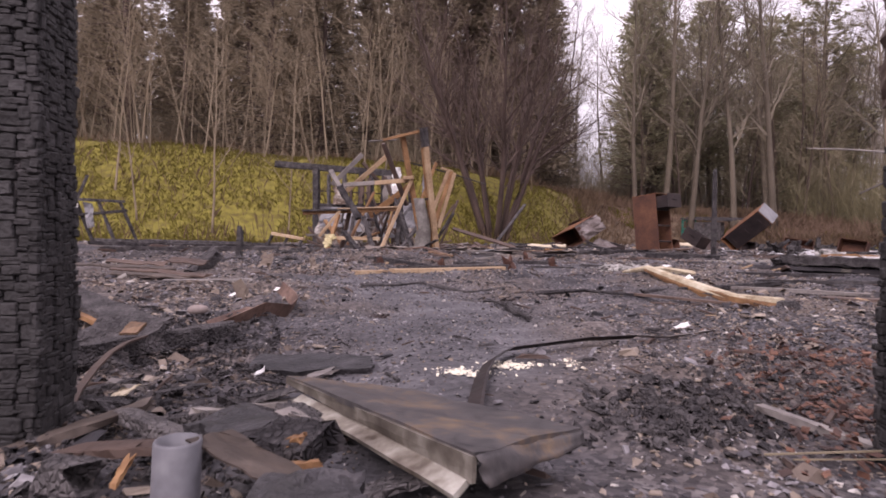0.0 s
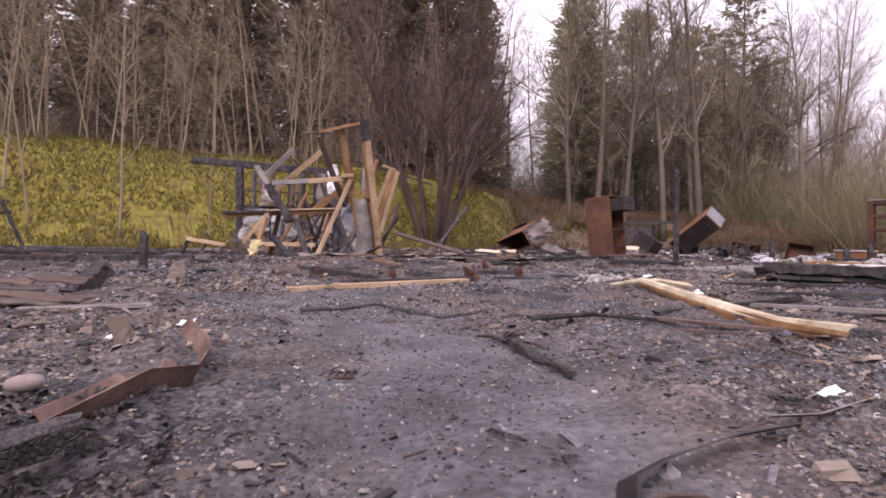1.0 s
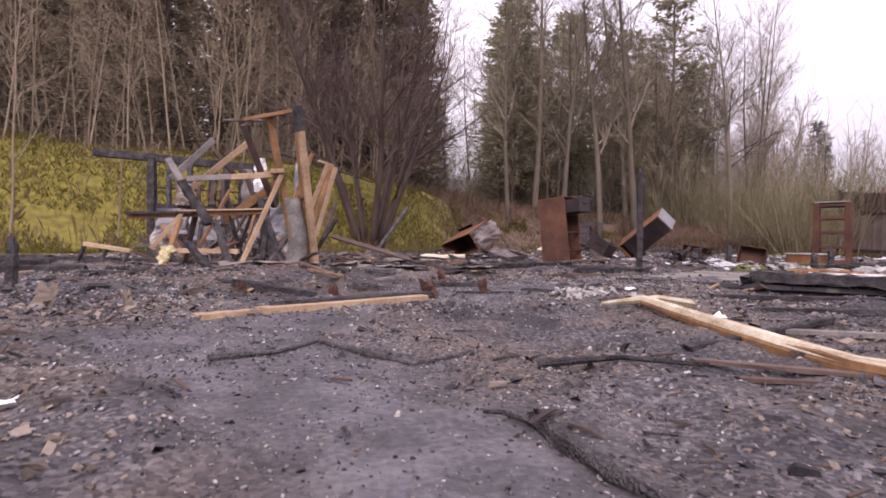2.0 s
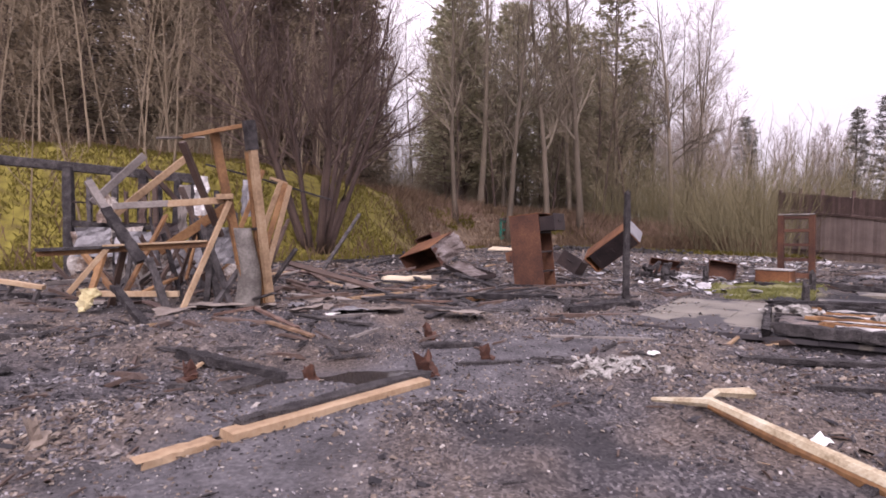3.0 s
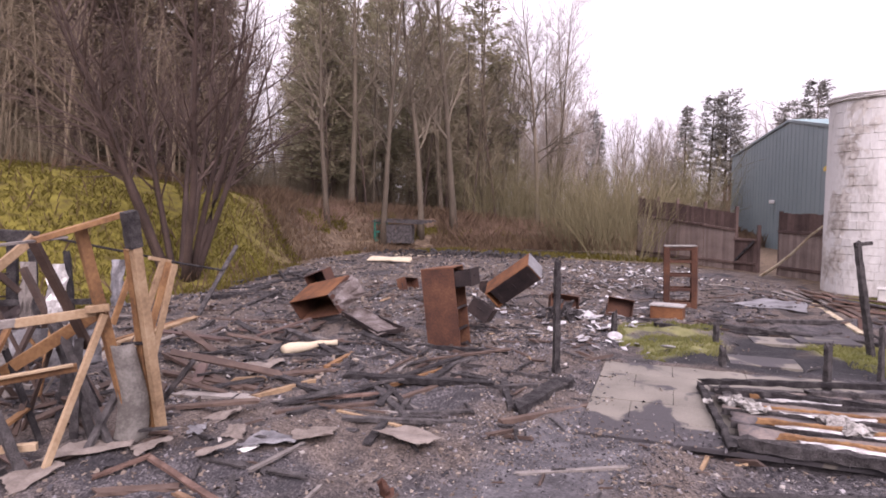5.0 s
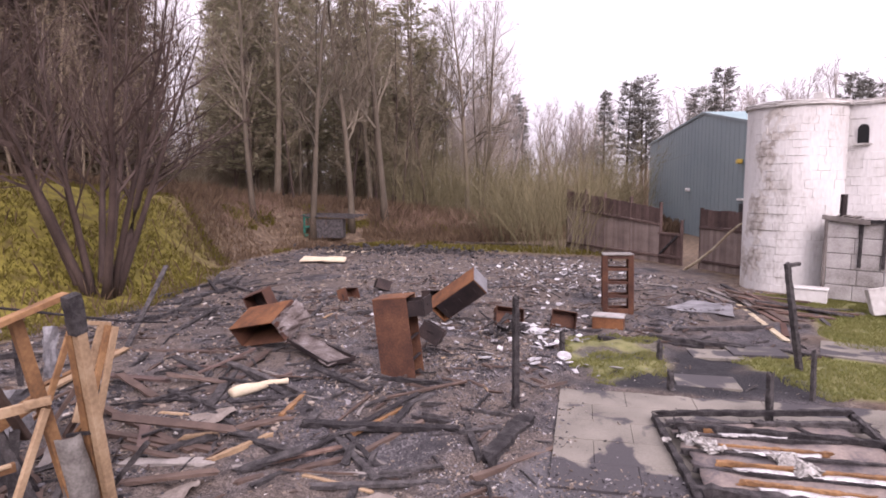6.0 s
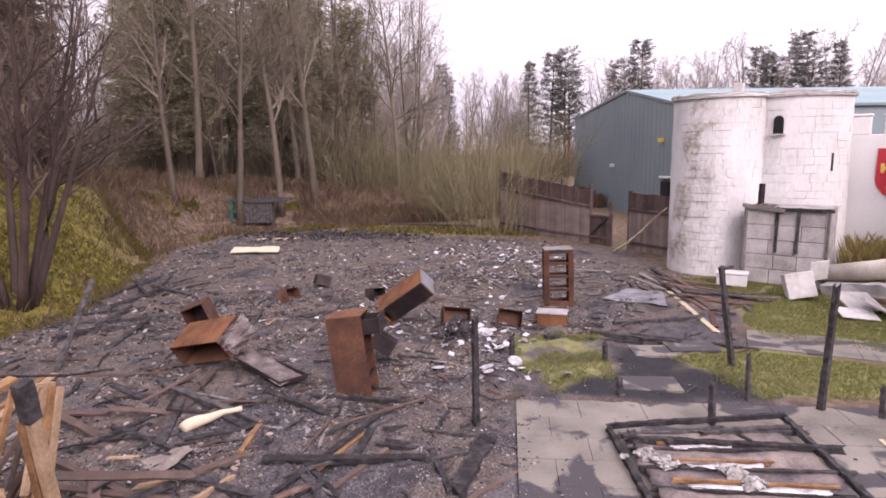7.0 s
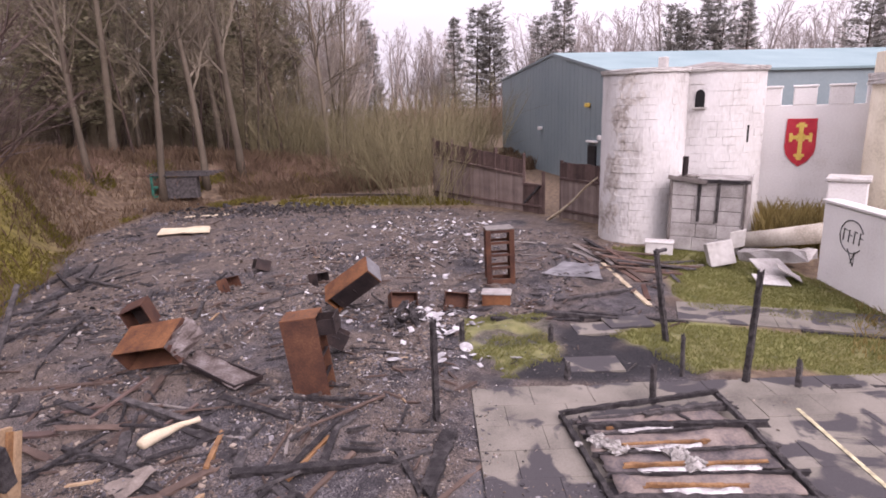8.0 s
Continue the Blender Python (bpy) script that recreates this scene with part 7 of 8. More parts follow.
for (x, y, z), turn, tilt, lb, mt, ln in drawers:
    t = thing("steel_tray", lb, "drawer", pose(x, y, z, tilt, 8, turn), "loose drawers")
    for nm, c, sz in (("drawer_bottom", (0, 0, -0.13), (ln, 0.4, 0.012)), ("drawer_side", (0, -0.2, 0), (ln, 0.012, 0.26)), ("drawer_side", (0, 0.2, 0), (ln, 0.012, 0.26)), ("drawer_front", (-ln / 2, 0, 0.01), (0.014, 0.42, 0.29)), ("drawer_back", (ln / 2, 0, 0), (0.012, 0.39, 0.25))):
        b = Build()
        b.box(c, sz, bevel=0.003)
        p = part(nm, b, mt, t)
        if nm == "drawer_front":
            b = Build()
            b.box((-ln / 2 - 0.016, 0, 0.03), (0.016, 0.13, 0.022), bevel=0.004)
            part("handle", b, RUST_DK, p, "dark bar handle")


def rack():
    """The open brown carcass with four openings."""
    t = thing("drawer_carcass", "open red-brown cabinet carcass with empty drawer openings", "cabinet", axes_pose((11.0, 12.8, -0.02), Vector((0.66, -0.75, 0)), Vector((-0.01, 0.02, 1))))
    for x in (-0.29, 0.29):
        for y in (-0.2, 0.2):
            b = Build()
            b.beam((x, y, 0), (x, y, 1.38), 0.12 if y < 0 else 0.09, 0.09, jag=0.03)
            part("post", b, RUST, t)
    for k, z in enumerate((0.07, 0.42, 0.74, 1.05, 1.33)):
        for y in (-0.2, 0.2):
            b = Build()
            b.beam((-0.26, y, z), (0.26, y, z), 0.05, 0.06 if k else 0.12, jag=0.03)
            part("rail", b, RUST, t)
        for x in (-0.29, 0.29):
            b = Build()
            b.beam((x, -0.17, z), (x, 0.17, z), 0.04, 0.05, jag=0.03)
            part("rail", b, RUST, t)
    b = Build()
    b.box((0, 0, 1.395), (0.68, 0.5, 0.03), bevel=0.006)
    part("top_panel", b, SCRAP, t, "ash-whitened top")
    b = Build()
    b.box((0.30, 0.0, 0.7), (0.015, 0.38, 1.2), bevel=0.003)
    part("side_panel", b, RUST, t)
    t = thing("wooden_box", "low red-brown wooden box with an ashy top", "box", axes_pose((9.5, 12.0, -0.02), Vector((0.45, -0.89, 0)), Vector((0, 0, 1))))
    b = Build()
    b.box((0, 0, 0.13), (0.62, 0.4, 0.26), bevel=0.01)
    part("body", b, RUST_OR, t)
    b = Build()
    b.box((0, 0, 0.275), (0.66, 0.44, 0.03), bevel=0.008)
    part("lid", b, BLOCK, t)


rack()


def steel_tray():
    t = thing("broken_tray", "broken steel shelf unit lying flat with dented sides", "shelf")
    P = [Vector((3.46, 14.54, 0.24)), Vector((3.57, 13.30, 0.06)), Vector((3.98, 13.12, 0.12)), Vector((3.82, 14.69, 0.28))]
    b = Build()
    b.sheet(P, 12, 8, 0.012, 0.05, seed=12)
    part("panel", b, STEEL_DULL, t)
    for a, c in ((0, 1), (3, 2), (1, 2)):
        b = Build()
        b.beam(P[a], P[c], 0.03, 0.08, jag=0.2, n=10)
        part("side", b, RUST_DK, t)


steel_tray()

# ---------------------------------------------------------------- loose things
b = Build()
leg = [(1.80, 12.84, 0.05), (1.90, 12.88, 0.06), (2.04, 12.90, 0.08), (2.20, 12.88, 0.10), (2.36, 12.82, 0.12), (2.50, 12.76, 0.13), (2.60, 12.74, 0.13)]
b.tube([(x, y, gz(x, y) + z) for x, y, z in leg], [0.070, 0.088, 0.082, 0.064, 0.046, 0.034, 0.046], 14, 0.02)
ob = new("mannequin_leg", b.mesh("mannequin_leg", SKIN, True))
tagged(ob, "cream moulded mannequin leg lying on the debris", "mannequin")
b = Build()
b.sheet([(9.6, 26.3, gz(9.6, 26.3) + 0.12), (11.0, 25.2, gz(11.0, 25.2) + 0.10), (11.3, 25.6, gz(11.3, 25.6) + 0.2), (10.0, 26.7, gz(10.0, 26.7) + 0.22)], 8, 3, 0.03, 0.03, seed=2)
ob = new("pale_board", b.mesh("pale_board", SKIN))
tagged(ob, "curved cream board lying on the far ash", "board")
lying("pale_board", "long pale plank on the far ash", (12.6, 29.4), (14.0, 28.3), 0.2, 0.05, SKIN, category="board")
lying("fallen_trunk", "thin fallen trunk lying in dry grass", (19.5, 29.5), (21.8, 24.4), 0.14, 0.14, BARK, category="trunk")


def crate():
    t = thing("green_crate", "green plastic crate frame with charred boards on top", "crate", axes_pose((14.35, 33.3, gz(14.35, 33.3)), Vector((0.7, -0.7, 0)), Vector((0, 0, 1))))
    for x in (-0.75, -0.3):
        for y in (-0.3, 0.3):
            b = Build()
            b.beam((x, y, 0), (x, y, 1.25), 0.1, 0.1, jag=0.02)
            part("post", b, GREEN, t)
    for z in (0.15, 0.6, 1.1):
        b = Build()
        b.beam((-0.75, -0.3, z), (-0.3, -0.3, z), 0.05, 0.1, jag=0.02)
        part("rail", b, GREEN, t)
    b = Build()
    b.box((0.55, 0, 0.5), (1.5, 0.6, 1.0), bevel=0.02)
    part("charred_bin", b, CHAR, t, "blackened bin")
    for k in range(4):
        b = Build()
        b.beam((-0.9 + 0.1 * k, -0.35 + 0.2 * k, 1.18 + 0.04 * k), (1.9 + 0.2 * k, -0.3 + 0.18 * k, 1.05 + 0.05 * k), 0.14, 0.06, jag=0.1)
        part("board", b, CHAR, t)


crate()


def pallet():
    """The burnt wall frame lying on the slabs."""
    t = thing("fallen_wall", "burnt wall frame lying flat with orange battens and foil insulation", "ruin")

    def stick(name, a, c, w, h, mt, label=""):
        bb = Build()
        bb.beam(a, c, w, h, jag=0.32, n=24, ragged=0.9)
        return part(name, bb, mt, t, label)

    def inner(u, v, z):
        """A place on the panel: u along its left edge, v across."""
        a, c, d, e = Vector((5.52, 8.55, 0)), Vector((7.12, 6.90, 0)), Vector((5.30, 5.45, 0)), Vector((4.12, 7.30, 0))
        p = a.lerp(e, u).lerp(c.lerp(d, u), v)
        return Vector((p.x, p.y, z))
    stick("edge_beam", inner(-0.06, 0, 0.05), inner(1.05, 0, 0.05), 0.07, 0.075, CHAR)
    stick("edge_beam", inner(0.0, 0.0, 0.12), inner(0.0, 1.0, 0.20), 0.06, 0.065, CHAR)
    stick("edge_beam", inner(-0.03, 1.0, 0.17), inner(1.05, 1.0, 0.10), 0.07, 0.075, CHAR)
    stick("edge_beam", inner(1.0, 0.02, 0.09), inner(1.0, 1.05, 0.08), 0.10, 0.10, CHAR)
    for k, (u0, u1) in enumerate(((0.10, 0.30), (0.33, 0.53), (0.56, 0.76), (0.79, 0.97))):
        bb = Build()
        bb.sheet([inner(u0, 0.06, 0.105), inner(u1, 0.04, 0.10), inner(u1, 0.96, 0.10), inner(u0, 0.97 - 0.1 * (k == 0), 0.11)], 6, 14, 0.02, 0.03, seed=k + 8)
        part("sheathing", bb, SHEATH, t, "scorched grey-brown sheathing board", smooth=True)
    for k, u in enumerate((0.12, 0.33, 0.55, 0.78)):
        stick("joist", inner(u, 0.04, 0.10), inner(u + 0.02, 1.06 if k != 1 else 0.8, 0.12), 0.045, 0.06, CHAR)
    for u, v0, v1 in ((0.26, 0.20, 0.62), (0.48, 0.22, 0.70), (0.70, 0.16, 0.9), (0.90, 0.2, 0.7)):
        stick("batten", inner(u, v0, 0.13), inner(u + 0.01, v1, 0.13), 0.04, 0.05, WOOD_OR, "orange heated batten")
        bb = Build()
        bb.sheet([inner(u + 0.035, v0 + 0.05, 0.135), inner(u + 0.088, v0 + 0.06, 0.135), inner(u + 0.08, v1 - 0.06, 0.135), inner(u + 0.035, v1 - 0.05, 0.135)], 4, 18, 0.008, 0.02, seed=int(u * 90))
        part("foil_strip", bb, SILVER, t, "torn silver foil strip", smooth=True)
    stick("cross_beam", inner(0.16, 0.45, 0.15), inner(0.10, 1.02, 0.14), 0.08, 0.07, CHAR)
    stick("cross_beam", inner(0.22, 0.05, 0.14), inner(0.36, 1.12, 0.15), 0.08, 0.08, CHAR)
    stick("cross_beam", inner(0.05, 0.62, 0.10), inner(0.24, 0.70, 0.12), 0.05, 0.05, CHAR)
    stick("cross_beam", inner(0.4, 0.08, 0.12), inner(0.1, 0.10, 0.12), 0.10, 0.06, CHAR)
    rnd = random.Random(3)
    for u, v, n, sp in ((0.42, 0.12, 16, 0.10), (0.52, 0.16, 12, 0.08), (0.62, 0.48, 16, 0.07), (0.70, 0.52, 12, 0.06)):
        bb = Build()
        o = inner(u, v, 0.15)
        for k in range(n):
            c = o + Vector((rnd.gauss(0, sp * 0.8), rnd.gauss(0, sp * 0.8), rnd.uniform(-0.03, 0.03)))
            r = rnd.uniform(0.03, 0.085)
            bb.ring_tube([[c + Vector((math.cos(a) * r * q * rnd.uniform(0.3, 1.5), math.sin(a) * r * q * rnd.uniform(0.3, 1.5), dz * r * 0.4 + rnd.gauss(0, r * 0.22))) for a in [2 * math.pi * j / 8 for j in range(8)]] for q, dz in ((0.35, -0.8), (0.95, -0.3), (1.0, 0.25), (0.4, 0.8))])
        part("mineral_wool", bb, WOOL, t, "clump of grey mineral wool")["kind"] = "stuff"


SHEATH = mat("scorched_sheathing", [(0.028, 0.024, 0.026), (0.085, 0.071, 0.073), (0.165, 0.132, 0.118), (0.24, 0.195, 0.17)], 3.2, 0.7, bump=0.3, fine=30, vary=0.1)
WOOL = mat("grey_mineral_wool", [(0.12, 0.11, 0.105), (0.28, 0.265, 0.25), (0.46, 0.445, 0.43)], 12, 0.95, bump=1.0, fine=80)
pallet()

# white furniture and boards by the tower
t = thing("white_unit", "low white cabinet lying by the shack", "cabinet", pose(15.75, 10.3, gz(15.75, 10.3) + 0.17, 0, 0, -75))
b = Build()
b.box((0, 0, 0), (0.75, 0.45, 0.34), bevel=0.02)
part("body", b, WHITE_OLD, t)
b = Build()
b.box((0, 0, 0.185), (0.80, 0.5, 0.03), bevel=0.01)
part("top_panel", b, WHITE_OLD, t)
t = thing("white_unit", "tipped white cabinet with a loose open door", "cabinet", axes_pose((15.1, 8.55, 0.34), Vector((0.4, -0.85, 0.25)), Vector((0.1, 0.28, 0.95))))
b = Build()
b.box((0, 0, 0), (0.62, 0.5, 0.62), bevel=0.015)
part("body", b, WHITE_OLD, t)
b = Build()
b.box((0.40, -0.1, 0.38), (0.45, 0.02, 0.5), pose(0, 0, 0, 30, 0, 20), bevel=0.006)
part("door", b, WHITE_OLD, t)
for k, (x, y, rz, rx, w, h, lb) in enumerate(((13.95, 7.15, -60, 12, 0.75, 0.5, "white board lying on the lawn"), (14.7, 7.25, -40, 25, 0.9, 0.7, "pale grey board leaning on rubble"), (14.4, 6.85, 10, 30, 0.7, 0.6, "pale grey board leaning on rubble"))):
    b = Build()
    b.box((0, 0, 0), (w, h, 0.025), bevel=0.006)
    ob = new("white_board", b.mesh("white_board", WHITE_OLD if k == 0 else BLOCK))
    ob.matrix_world = pose(x, y, gz(x, y) + 0.10 + 0.12 * (k > 0), rx, 5, rz)
    tagged(ob, lb, "board")
# lumber by the tower
rnd = random.Random(12)
for k in range(15):
    a = (15.3 + rnd.uniform(-0.9, 0.7), 12.5 + rnd.uniform(-0.7, 0.6))
    c = (a[0] - rnd.uniform(0.8, 1.8), a[1] - rnd.uniform(1.0, 2.2))
    mt = rnd.choice([WOOD_RED, WOOD_RED, WOOD_GREY, CHAR])
    lying("board", {WOOD_RED: "dark red-brown board in a heap by the tower", WOOD_GREY: "grey weathered board in a heap by the tower", CHAR: "charred board in a heap by the tower"}[mt], a, c, 0.14, 0.04, mt, lift=(0.5 + 0.03 * (k % 5), 0.5 + 0.02 * (k % 4)), category="board", group="boards by the tower")
for a, c, mt in (((13.75, 11.2), (10.97, 9.06), SKIN_WOOD), ((13.9, 10.7), (15.0, 9.5), CHAR), ((14.2, 10.2), (15.2, 9.2), CHAR), ((13.6, 9.9), (14.9, 8.9), WOOD_GREY), ((12.2, 9.6), (11.3, 9.2), RUST)):
    lying("board", "long pale stripped board beside the lawn" if mt is SKIN_WOOD else "long scorched board beside the lawn", a, c, 0.12, 0.05, mt, category="board", group="boards by the lawn")
for k in range(16):
    q = rnd.random()
    a = (14.75 - 1.7 * q + rnd.uniform(-0.3, 0.3), 11.9 - 1.8 * q + rnd.uniform(-0.3, 0.3))
    ln, turn = rnd.uniform(0.9, 2.2), math.radians(rnd.uniform(-75, -50) if k % 3 else rnd.uniform(-140, -125))
    mt = rnd.choice([WOOD_RED, WOOD_RED, RUST_LIGHT, CHAR])
    lying("board", {WOOD_RED: "dark red-brown board sliding off the heap onto the lawn", RUST_LIGHT: "dusty brown board sliding off the heap onto the lawn", CHAR: "charred board sliding off the heap onto the lawn"}[mt], a, (a[0] + ln * math.cos(turn), a[1] + ln * math.sin(turn)), rnd.uniform(0.07, 0.16), 0.035, mt, lift=(0.5 + rnd.uniform(0, 0.22), 0.5 + rnd.uniform(0, 0.06)), category="board", group="boards by the lawn")
b = Build()
b.sheet([(11.9, 12.1, gz(11.9, 12.1) + 0.06), (12.2, 10.6, gz(12.2, 10.6) + 0.06), (13.4, 11.2, gz(13.4, 11.2) + 0.08), (13.2, 12.1, gz(13.2, 12.1) + 0.08)], 9, 8, 0.008, 0.03, seed=21)
ob = new("roofing_sheet", b.mesh("roofing_sheet", STEEL_GR))
tagged(ob, "grey flat roofing sheet lying on the ash", "metal sheet")
b = Build()
b.tube([(18.9, 15.4, 0.0), (18.85, 14.9, 0.35), (18.75, 14.3, 0.85), (18.6, 13.7, 1.45), (18.5, 13.3, 1.75)], [0.05, 0.05, 0.045, 0.04, 0.03], 7)
ob = new("leaning_pole", b.mesh("leaning_pole", SKIN_WOOD))
tagged(ob, "pale curved pole leaning on the fence", "pole")
b = Build()
b.beam((1.40, 17.0, gz(1.4, 17.0) + 0.0), (2.48, 18.2, 1.32), 0.10, 0.04, jag=0.12)
ob = new("leaning_plank", b.mesh("leaning_plank", CHAR))
tagged(ob, "blue-grey burnt plank sticking up from debris", "plank")
# bottom-heavy black heap and papers by the cabinets
b = Build()
rnd = random.Random(8)
for k in range(26):
    x, y = 7.45 + rnd.gauss(0, 0.28), 13.0 + rnd.gauss(0, 0.25)
    z = gz(x, y)
    b.beam((x, y, z + rnd.uniform(0, 0.2)), (x + rnd.uniform(-0.2, 0.2), y + rnd.uniform(-0.2, 0.2), z + rnd.uniform(0.05, 0.32)), rnd.uniform(0.05, 0.12), rnd.uniform(0.02, 0.06), jag=0.2, n=2)
ob = new("burnt_heap", b.mesh("burnt_heap", CHAR))
tagged(ob, "heap of blackened office scraps", "debris", kind="stuff")


# ---------------------------------------------------------------- burnt laths and sticks strewn over the far ash
def strewn():
    rnd = random.Random(77)
    kinds = []
    for k in range(12):
        b = Build()
        ln = (0.7, 1.1, 1.6, 0.9)[k % 4]
        bend = 0.03 * (k % 3)
        b.beam((-ln / 2, 0, 0), (0, bend, 0.01), (0.05, 0.08, 0.035)[k % 3], 0.035, jag=0.3, ragged=0.8, n=6)
        b.beam((0, bend, 0.01), (ln / 2, 0, 0), (0.05, 0.08, 0.035)[k % 3] * 0.9, 0.03, jag=0.35, ragged=0.9, n=6)
        mt, name, lb = ((CHAR, "charred_stick", "black charred stick lying in the ash"), (CHAR, "charred_stick", "black charred stick lying in the ash"), (WOOD_RED, "burnt_lath", "brown scorched lath lying in the ash"), (WOOD_GREY, "grey_lath", "grey scorched lath lying in the ash"))[k % 4 if k < 8 else k % 2]
        kinds.append((b.mesh(name, mt), name, lb))
    heaps = [(2.6, 13.2, 1.3, 20), (4.0, 15.6, 1.6, 18), (3.2, 18.6, 1.6, 18), (5.4, 21.5, 1.6, 12), (9.0, 25.5, 2.2, 8), (5.6, 13.4, 1.4, 8), (10.5, 20.0, 2.6, 10), (13.5, 15.2, 1.6, 10), (4.4, 10.2, 1.2, 8), (12.6, 13.0, 1.2, 12), (2.4, 10.6, 1.0, 8)]
    for x0, y0, sp, n in heaps:
        turn = rnd.uniform(0, 180)
        for k in range(n):
            x, y = rnd.gauss(x0, sp), rnd.gauss(y0, sp)
            if float(inside(np.array([x]), np.array([y]), BURNT)[0]) > -0.2:
                continue
            me, name, lb = rnd.choice(kinds)
            ob = new(name, me)
            s = rnd.uniform(0.4, 0.9)
            ob.matrix_world = pose(x, y, gz(x, y) + 0.03, rnd.uniform(-15, 15), rnd.gauss(0, 5), turn + rnd.gauss(0, 35) + rnd.choice([0, 0, 90])) @ Matrix.Diagonal((s, s, s, 1))
            tagged(ob, lb, "stick", "burnt sticks in the ash")


strewn()


# ---------------------------------------------------------------- fine debris
def boxes_mesh(name, x, y, z, lx, ly, lz, rng, material, tilt=0.35, label="", category="debris", jag=0.22):
    """Many small uneven flakes in one mesh."""
    n = len(x)
    base = np.array([[-1, -1, -1], [1, -1, -1], [1, 1, -1], [-1, 1, -1], [-1, -1, 1], [1, -1, 1], [1, 1, 1], [-1, 1, 1]], float) * 0.5
    c = base[None] * (1 + jag * 2 * (rng.random((n, 8, 3)) - 0.5)) * np.stack([lx, ly, lz], -1)[:, None, :]
    c[:, 4:, :2] *= (0.55 + 0.4 * rng.random((n, 1, 1)))
    yaw, pit, rol = rng.random(n) * 2 * np.pi, rng.normal(0, tilt, n), rng.normal(0, tilt, n)

    def turn(c, a, i, j):
        ca, sa = np.cos(a)[:, None], np.sin(a)[:, None]
        p, q = c[..., i].copy(), c[..., j].copy()
        c[..., i], c[..., j] = p * ca - q * sa, p * sa + q * ca
    turn(c, pit, 0, 2)
    turn(c, rol, 1, 2)
    turn(c, yaw, 0, 1)
    c += np.stack([x, y, z], -1)[:, None, :]
    quad = np.array([[4, 5, 6, 7], [0, 1, 5, 4], [1, 2, 6, 5], [2, 3, 7, 6], [3, 0, 4, 7]])
    faces = (quad[None] + 8 * np.arange(n)[:, None, None]).reshape(-1, 4)
    me = bpy.data.meshes.new(name)
    me.from_pydata(c.reshape(-1, 3).tolist(), [], faces.tolist())
    me.materials.append(material)
    ob = new(name, me)
    return tagged(ob, label, category, kind="stuff")


def on_slabs(x, y):
    pu, pv = paving_uv(x, y)
    return (pu > 0.53) & (pu < 8.4) & (pv < 0.02) & (pv > -3.02)


def top_z(x, y):
    """The ground, or the slabs where they lie."""
    return np.where(on_slabs(x, y), 0.008, ground_z(x, y))


def litter(rng, n, x0, x1, y0, y1, keep_path=0.4, in_lawn=0.03):
    """Places on the burnt ground, few on the trodden floor and the slabs."""
    x, y = rng.uniform(x0, x1, n * 2), rng.uniform(y0, y1, n * 2)
    ok = inside(x, y, BURNT) + 0.8 * (lattice(x, y, 0.8, 91) - 0.5) < 0
    dens = 0.35 + 0.65 * sstep(0.3, 0.6, lattice(x, y, 0.9, 92))
    trod = near_line(x, y, TRODDEN) + 0.4 * (lattice(x, y, 0.6, 93) - 0.5)
    dens = np.where(trod < 0.55, keep_path * (0.3 + 1.4 * np.clip(trod, 0, 1)), dens)
    pu, pv = paving_uv(x, y)
    dens = np.where(on_slabs(x, y), 0.015 + 0.45 * sstep(0.95, 0.5, pu + 0.5 * (lattice(x, y, 0.4, 96) - 0.5)) + 0.5 * sstep(-2.4, -3.0, pv + 0.4 * (lattice(x, y, 0.5, 94) - 0.5)), dens)
    dens = np.where(inside(x, y, PUDDLE) < 0.02, 0.0, dens)
    for poly in LAWNS:
        dens = np.where(inside(x, y, poly) < 0, in_lawn, dens)
    for poly in SOOT:
        dens = np.where(inside(x, y, poly) < 0.1, 0.12, dens)
    # bare black patches lie between the heaps of crumbs
    dens = dens * (0.4 + 0.6 * sstep(0.36, 0.52, lattice(x, y, 2.1, 98)))
    ok &= rng.random(len(x)) < dens
    return x[ok][:n], y[ok][:n]


rng = np.random.default_rng(11)
for name, material, label, share in (("char_flakes", SHARD, "grey and black burnt flakes covering the ground", 0.55), ("brown_flakes", SHARD_BROWN, "brown burnt wood flakes and dead leaves", 0.42), ("pale_flakes", SHARD_PALE, "pale plaster crumbs scattered in ash", 0.03)):
    xs_, ys_, sz = [], [], []
    for n, box, lo, hi in ((60000, (-3.6, 4.2, 0.25, 7.0), 0.006, 0.026), (48000, (-5.5, 8.0, 6.0, 13.0), 0.012, 0.05), (24000, (-8, 17, 11, 20), 0.02, 0.09), (8000, (0, 20, 18, 32), 0.04, 0.14), (900, (-3.4, 3.6, 0.4, 6.5), 0.03, 0.075), (34000, (-1.7, 1.6, 0.25, 2.8), 0.004, 0.018), (300, (-1.6, -0.3, 0.25, 2.2), 0.03, 0.06)):
        x, y = litter(rng, int(n * share), *box)
        if material is SHARD_BROWN:
            keep = rng.random(len(x)) < 0.25 + 0.75 * np.maximum(sstep(0.38, 0.6, lattice(x, y, 1.5, 97)), 0.8 * sstep(11.0, 17.0, y))
            x, y = x[keep], y[keep]
        xs_.append(x), ys_.append(y), sz.append(lo + (hi - lo) * rng.random(len(x)) ** 2.2)
    x, y, s = np.concatenate(xs_), np.concatenate(ys_), np.concatenate(sz)
    boxes_mesh(name, x, y, top_z(x, y) + s * 0.12, s, s * rng.uniform(0.25, 0.9, len(x)), s * rng.uniform(0.06, 0.36, len(x)), rng, material, 0.5, label)
